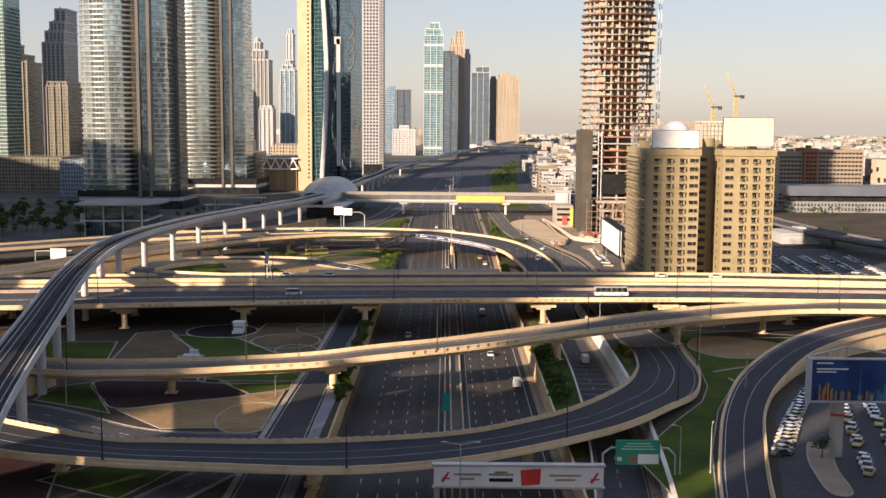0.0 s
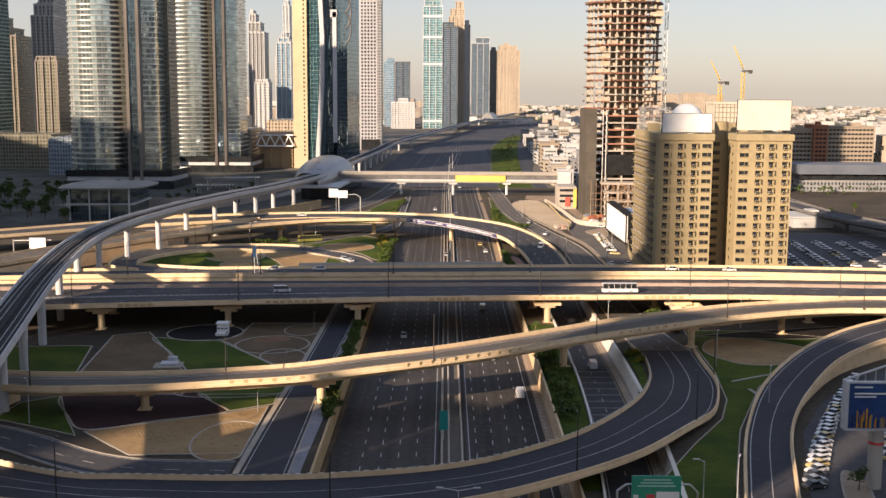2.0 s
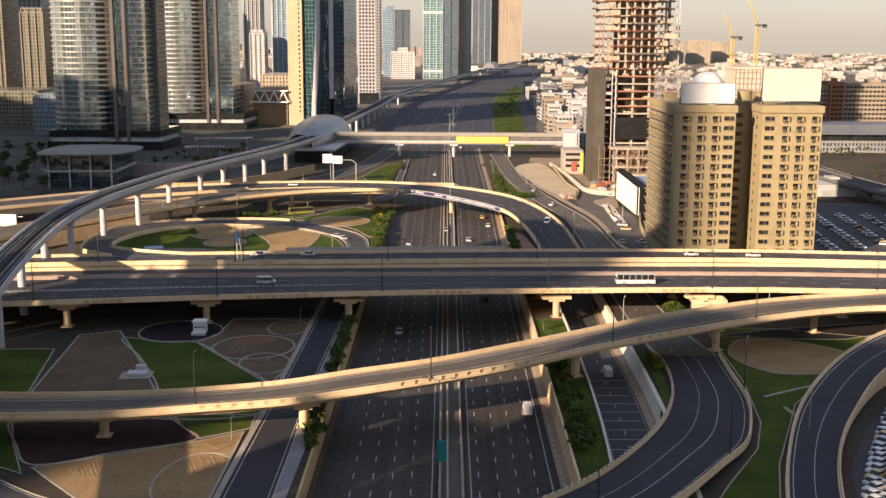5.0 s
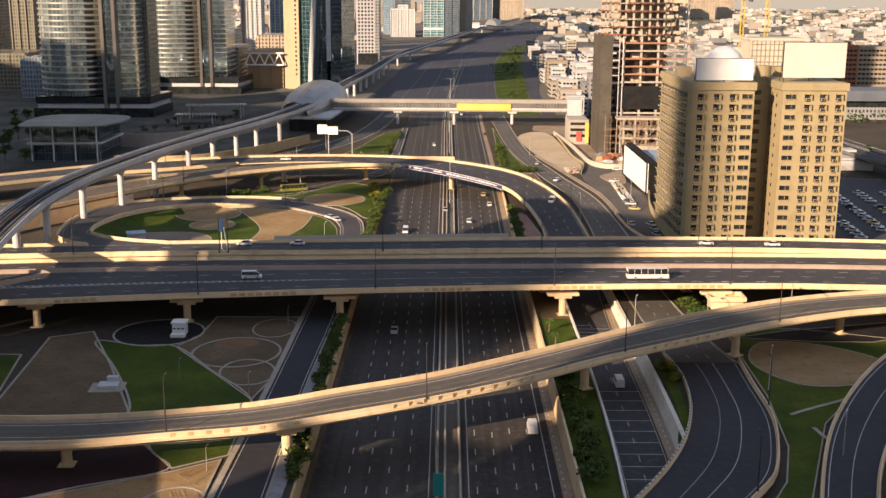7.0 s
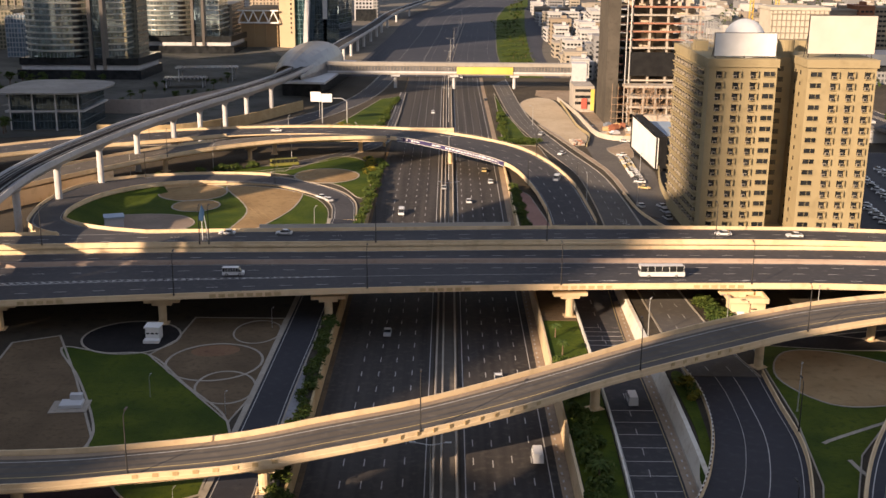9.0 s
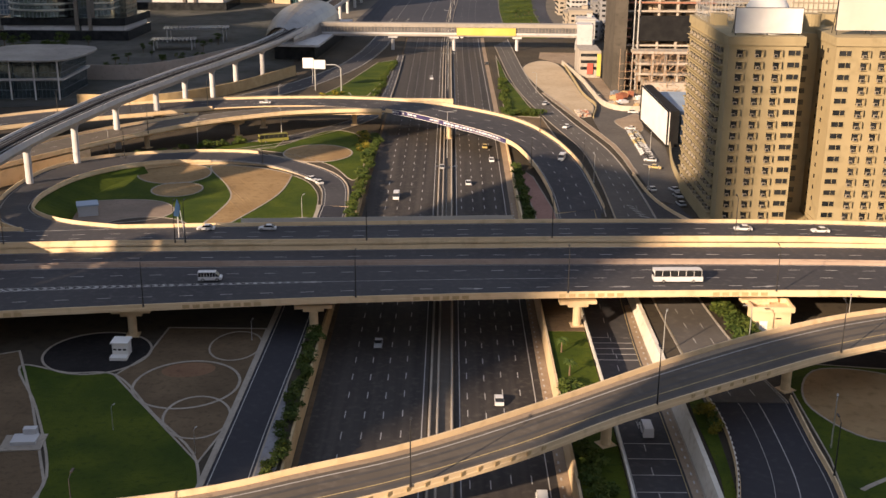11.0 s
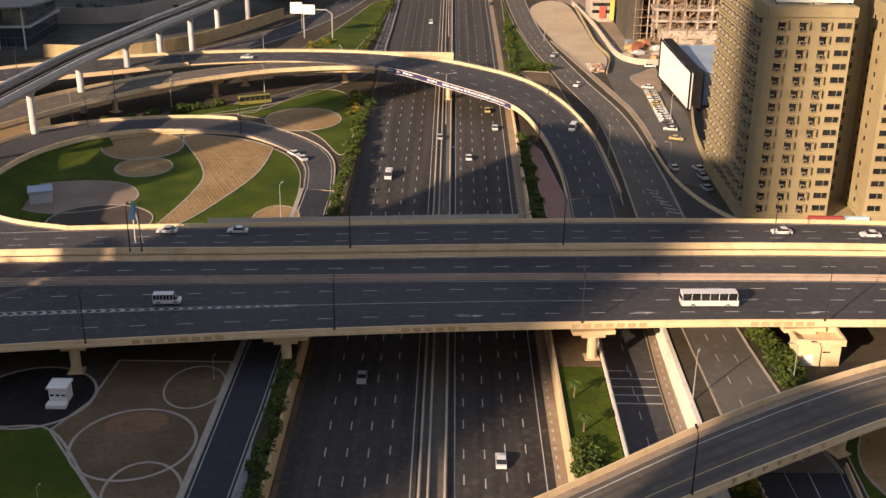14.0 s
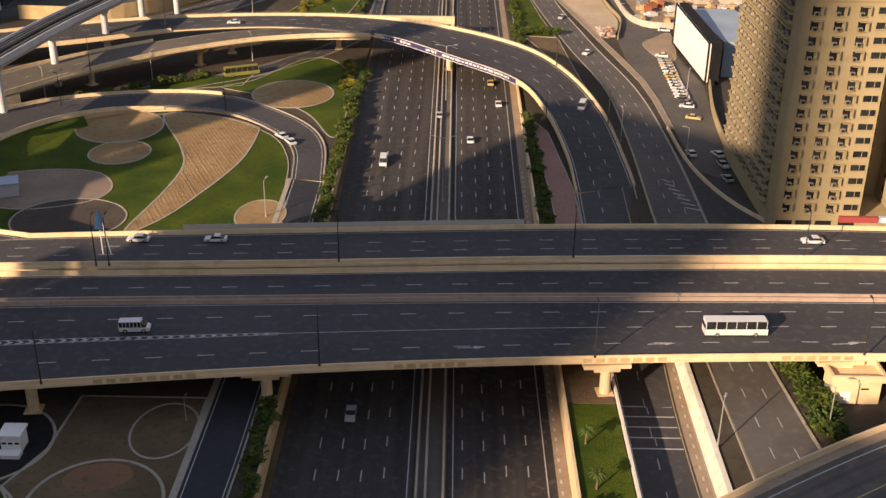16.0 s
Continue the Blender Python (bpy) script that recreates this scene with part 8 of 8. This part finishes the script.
rnd = random.Random(31)
for row, (xa, step) in enumerate(((93, 0.034), (112, 0.036), (131, 0.04))):
    y = 772 + 14 * row
    while y < 1560:
        w, d = rnd.uniform(11, 19), rnd.uniform(13, 26)
        h = rnd.choice((8, 11, 12, 15, 18, 22, 26 if row else 15)) * (0.8 if y > 1150 else 1.0)
        block(xa + step * (y - 772) + rnd.uniform(-2, 2), y + d / 2, w, d, h, PAL[rnd.choice((0, 0, 0, 1, 1, 2, 3))], "pale low-rise block beside the highway", ang=rnd.uniform(-0.05, 0.05))
        y += d + rnd.uniform(3, 16) + (24 if y > 1150 else 0)
for x, y, w, d, h, c in ((170, 700, 36, 30, 16, 3), (166, 760, 40, 40, 14, 0), (185, 850, 50, 40, 20, 1)):
    block(x, y, w, d, h, PAL[c], "pale low-rise block beside the highway")
block(286, 866, 20, 26, 43, PAL[2], "tan apartment block with balconies")
block(301.5, 862, 11, 26, 46, surface("red-brown wall", (0.26, 0.11, 0.06), (0.31, 0.14, 0.08), None, 0.05, 0.3, 0.9), "red-brown apartment block beside others")
block(326, 864, 38, 26, 45, PAL[2], "tan apartment block with stacked balconies")
block(262, 900, 16, 26, 36, PAL[3], "grey apartment block beside another")
block(203, 572, 22, 30, 5, PAL[0], "small white service building", False)
t = thing("station_hall", "long dark grey-blue hall with a glazed band under a flat roof", "building")
mb = MB()
mb.box(268, 410, 780, 806, -0.2, 9)
part("plinth", mb, F_GREY, t)
mb = MB()
mb.box(266, 412, 779, 807, 9, 13)
part("glazing", mb, DARKGLASS, t)
mb = MB()
mb.box(263, 415, 776, 810, 13, 20)
part("roof", mb, surface("slate-grey roof sheet", (0.1, 0.115, 0.14), (0.14, 0.155, 0.18), None, 0.05, 0.3, 0.5), t)
t = thing("round_building", "low sand-coloured building with a curved wall of slots", "building")
mb = MB()
mb.prism(ring(412, 872, 56, 40, 0, 40), -0.2, 38)
part("wall", mb, PAL[1], t)
mb = MB()
for k in range(40):
    a = math.pi * (0.9 + 0.55 * rnd.random())
    z = rnd.uniform(6, 32)
    mb.obox(412 + 56.2 * math.cos(a), 872 + 40.2 * math.sin(a), z, 2.0, 1.2, 3.2, a)
tagged(part("slot_window", mb, DARKGLASS, t), kind="stuff")
# elevated road to the east
A, B = pair([(212, 700, 5), (214, 620, 7), (222, 545, 7), (246, 470, 7), (300, 410, 7), (380, 370, 7)], [(198, 698, 5), (200, 616, 7), (208, 540, 7), (233, 463, 7), (290, 400, 7), (374, 357, 7)])
GREYCON = surface("grey weathered concrete", (0.12, 0.115, 0.115), (0.17, 0.165, 0.16), (0.09, 0.087, 0.087), 0.06, 0.4, 0.85)
east = flyover("east_flyover", "grey concrete elevated road beyond the hotel", A, B, 2.0, lanes=(0.5,), concrete=GREYCON)
for k in (3, 12, 21, 30, 39):
    if k < len(A):
        p = A[k].lerp(B[k], 0.5)
        pier(east, p.x, p.y, 5.0, 0, 1.0, 7, 0.9, GREYCON)
A, B = pair([(240, 740, 0), (244, 640, 0), (256, 560, 0), (285, 490, 0), (380, 420, 0)], [(228, 738, 0), (231, 636, 0), (243, 555, 0), (274, 480, 0), (374, 408, 0)])
ground_road("east_road", "asphalt road beside the elevated road", A, B, lanes=(0.5,))
FARPAL = [surface("far city wall %s" % n_, c, tuple(min(1, v * 1.15) for v in c), None, 0.02, 0.2, 0.9) for n_, c in
          (("white", (0.4, 0.385, 0.36)), ("sand", (0.31, 0.275, 0.23)), ("tan", (0.24, 0.205, 0.17)), ("grey", (0.2, 0.2, 0.205)))]
sprawl = MB()
for k in range(4200):
    far = rnd.random() ** 1.6
    y = 900 + far * 6500
    x = rnd.uniform(170, 420 + y * 0.75) if rnd.random() < 0.86 else rnd.uniform(-700 - y * 0.2, -470)
    if 230 < x < 460 and y < 960:
        continue
    if x < 195 + max(0, y - 2300) * 0.16 and x > 0:
        x += 60
    s_ = 1 + far * 1.3
    w, d, h = rnd.uniform(7, 20) * s_, rnd.uniform(7, 18) * s_, rnd.choice((4, 5, 6, 7, 7, 8, 11, 15))
    sprawl.obox(x, y, -0.2, w, d, h, rnd.uniform(-0.3, 0.3), rnd.choice((0, 0, 0, 1, 1, 2, 3)))
    if k % 3 == 0:
        sprawl.obox(x + w * 0.2, y, h - 0.3, w * 0.3, d * 0.4, 3.0, 0, 0)
for k in range(900):
    y = 1900 + rnd.random() ** 1.3 * 6000
    x = rnd.uniform(-300 - y * 0.25, -105 + max(0, y - 2500) * 0.06)
    s_ = 1.4
    sprawl.obox(x, y, -0.2, rnd.uniform(10, 34), rnd.uniform(10, 30), rnd.choice((6, 8, 12, 16, 24, 38)), rnd.uniform(-0.3, 0.3), rnd.choice((0, 1, 2, 3)))
solo("distant_city", sprawl, FARPAL, "sprawl of pale low houses reaching the horizon", "city", "stuff", fix=False)
woods = MB()
for k in range(3200):
    far = rnd.random() ** 1.4
    y = 760 + far * 4000
    x = rnd.uniform(190, 420 + y * 0.7)
    woods.blob((x, y, 2.5), rnd.uniform(3, 6) * (1 + far), k, n=0.25)
solo("distant_trees", woods, LEAF, "scattered dusty green trees among the houses", "trees", "stuff", fix=False)
# skyline far right
for x, y, w, h in ((560, 3200, 60, 70), (640, 3300, 50, 62), (720, 3400, 70, 66), (500, 3100, 40, 58), (820, 3500, 50, 60), (430, 3000, 60, 64)):
    tower(x, x + w, y, 30, h, F_BEIGE, "pale hazy mid-rise block on the horizon")
t = thing("sail_tower", "slender sail-shaped tower on the horizon", "tower")
mb = MB()
prof = [(0, 60), (80, 66), (160, 58), (230, 40), (290, 18), (330, 6), (380, 1)]
stack(mb, [([(2070 - a, 6500), (2078, 6500), (2078, 6530), (2070 - a, 6530)], z) for z, a in prof])
part("wall", mb, WHITE, t)

# ---------------------------------------------------------------- unseen towers behind the viewer, whose shadows lie on the roads or which hide sky light


def rear_block(p0, p1, q0, q1, h):
    c = []
    for p, q in ((p0, q0), (p1, q0), (p1, q1), (p0, q1)):
        c.append((0.768 * p + 0.64 * q, -0.64 * p + 0.768 * q))
    t = thing("unseen_tower", "unseen plain grey tower block with window bands that blocks light", "tower")
    mb = MB()
    mb.prism(c, -0.2, h)
    part("wall", mb, F_GREY, t)


rear_block(-262, -176.5, -90, 0, 140)
rear_block(-270, -262.5, -90, 0, 88)
rear_block(-278, -270.5, -90, 0, 79)
# made-up 520 m block, set far off so its shadow edge is soft
rear_block(-190, -168, -940, -900, 520)
rear_block(-330.5, -318, -80, -60, 122)
# made-up blocks to the east, added only to cut sky light at lower right
for x, y, h in ((205, -110, 170), (200, -10, 190), (215, 85, 150), (120, -170, 180)):
    east = thing("unseen_tower", "unseen plain grey tower block with window bands that blocks light", "tower")
    mb = MB()
    mb.box(x, x + 52, y, y + 50, -0.2, h)
    part("wall", mb, F_GREY, east)
rear_block(-129.5, -49, -150, -62, 125)
rear_block(-150, -130, -150, -110, 99.6)
rear_block(-43, 65, -190, -110, 158)
rear_block(-347, -331, -80, -60, 176)
rear_block(-1050, -478, -120, -20, 212)
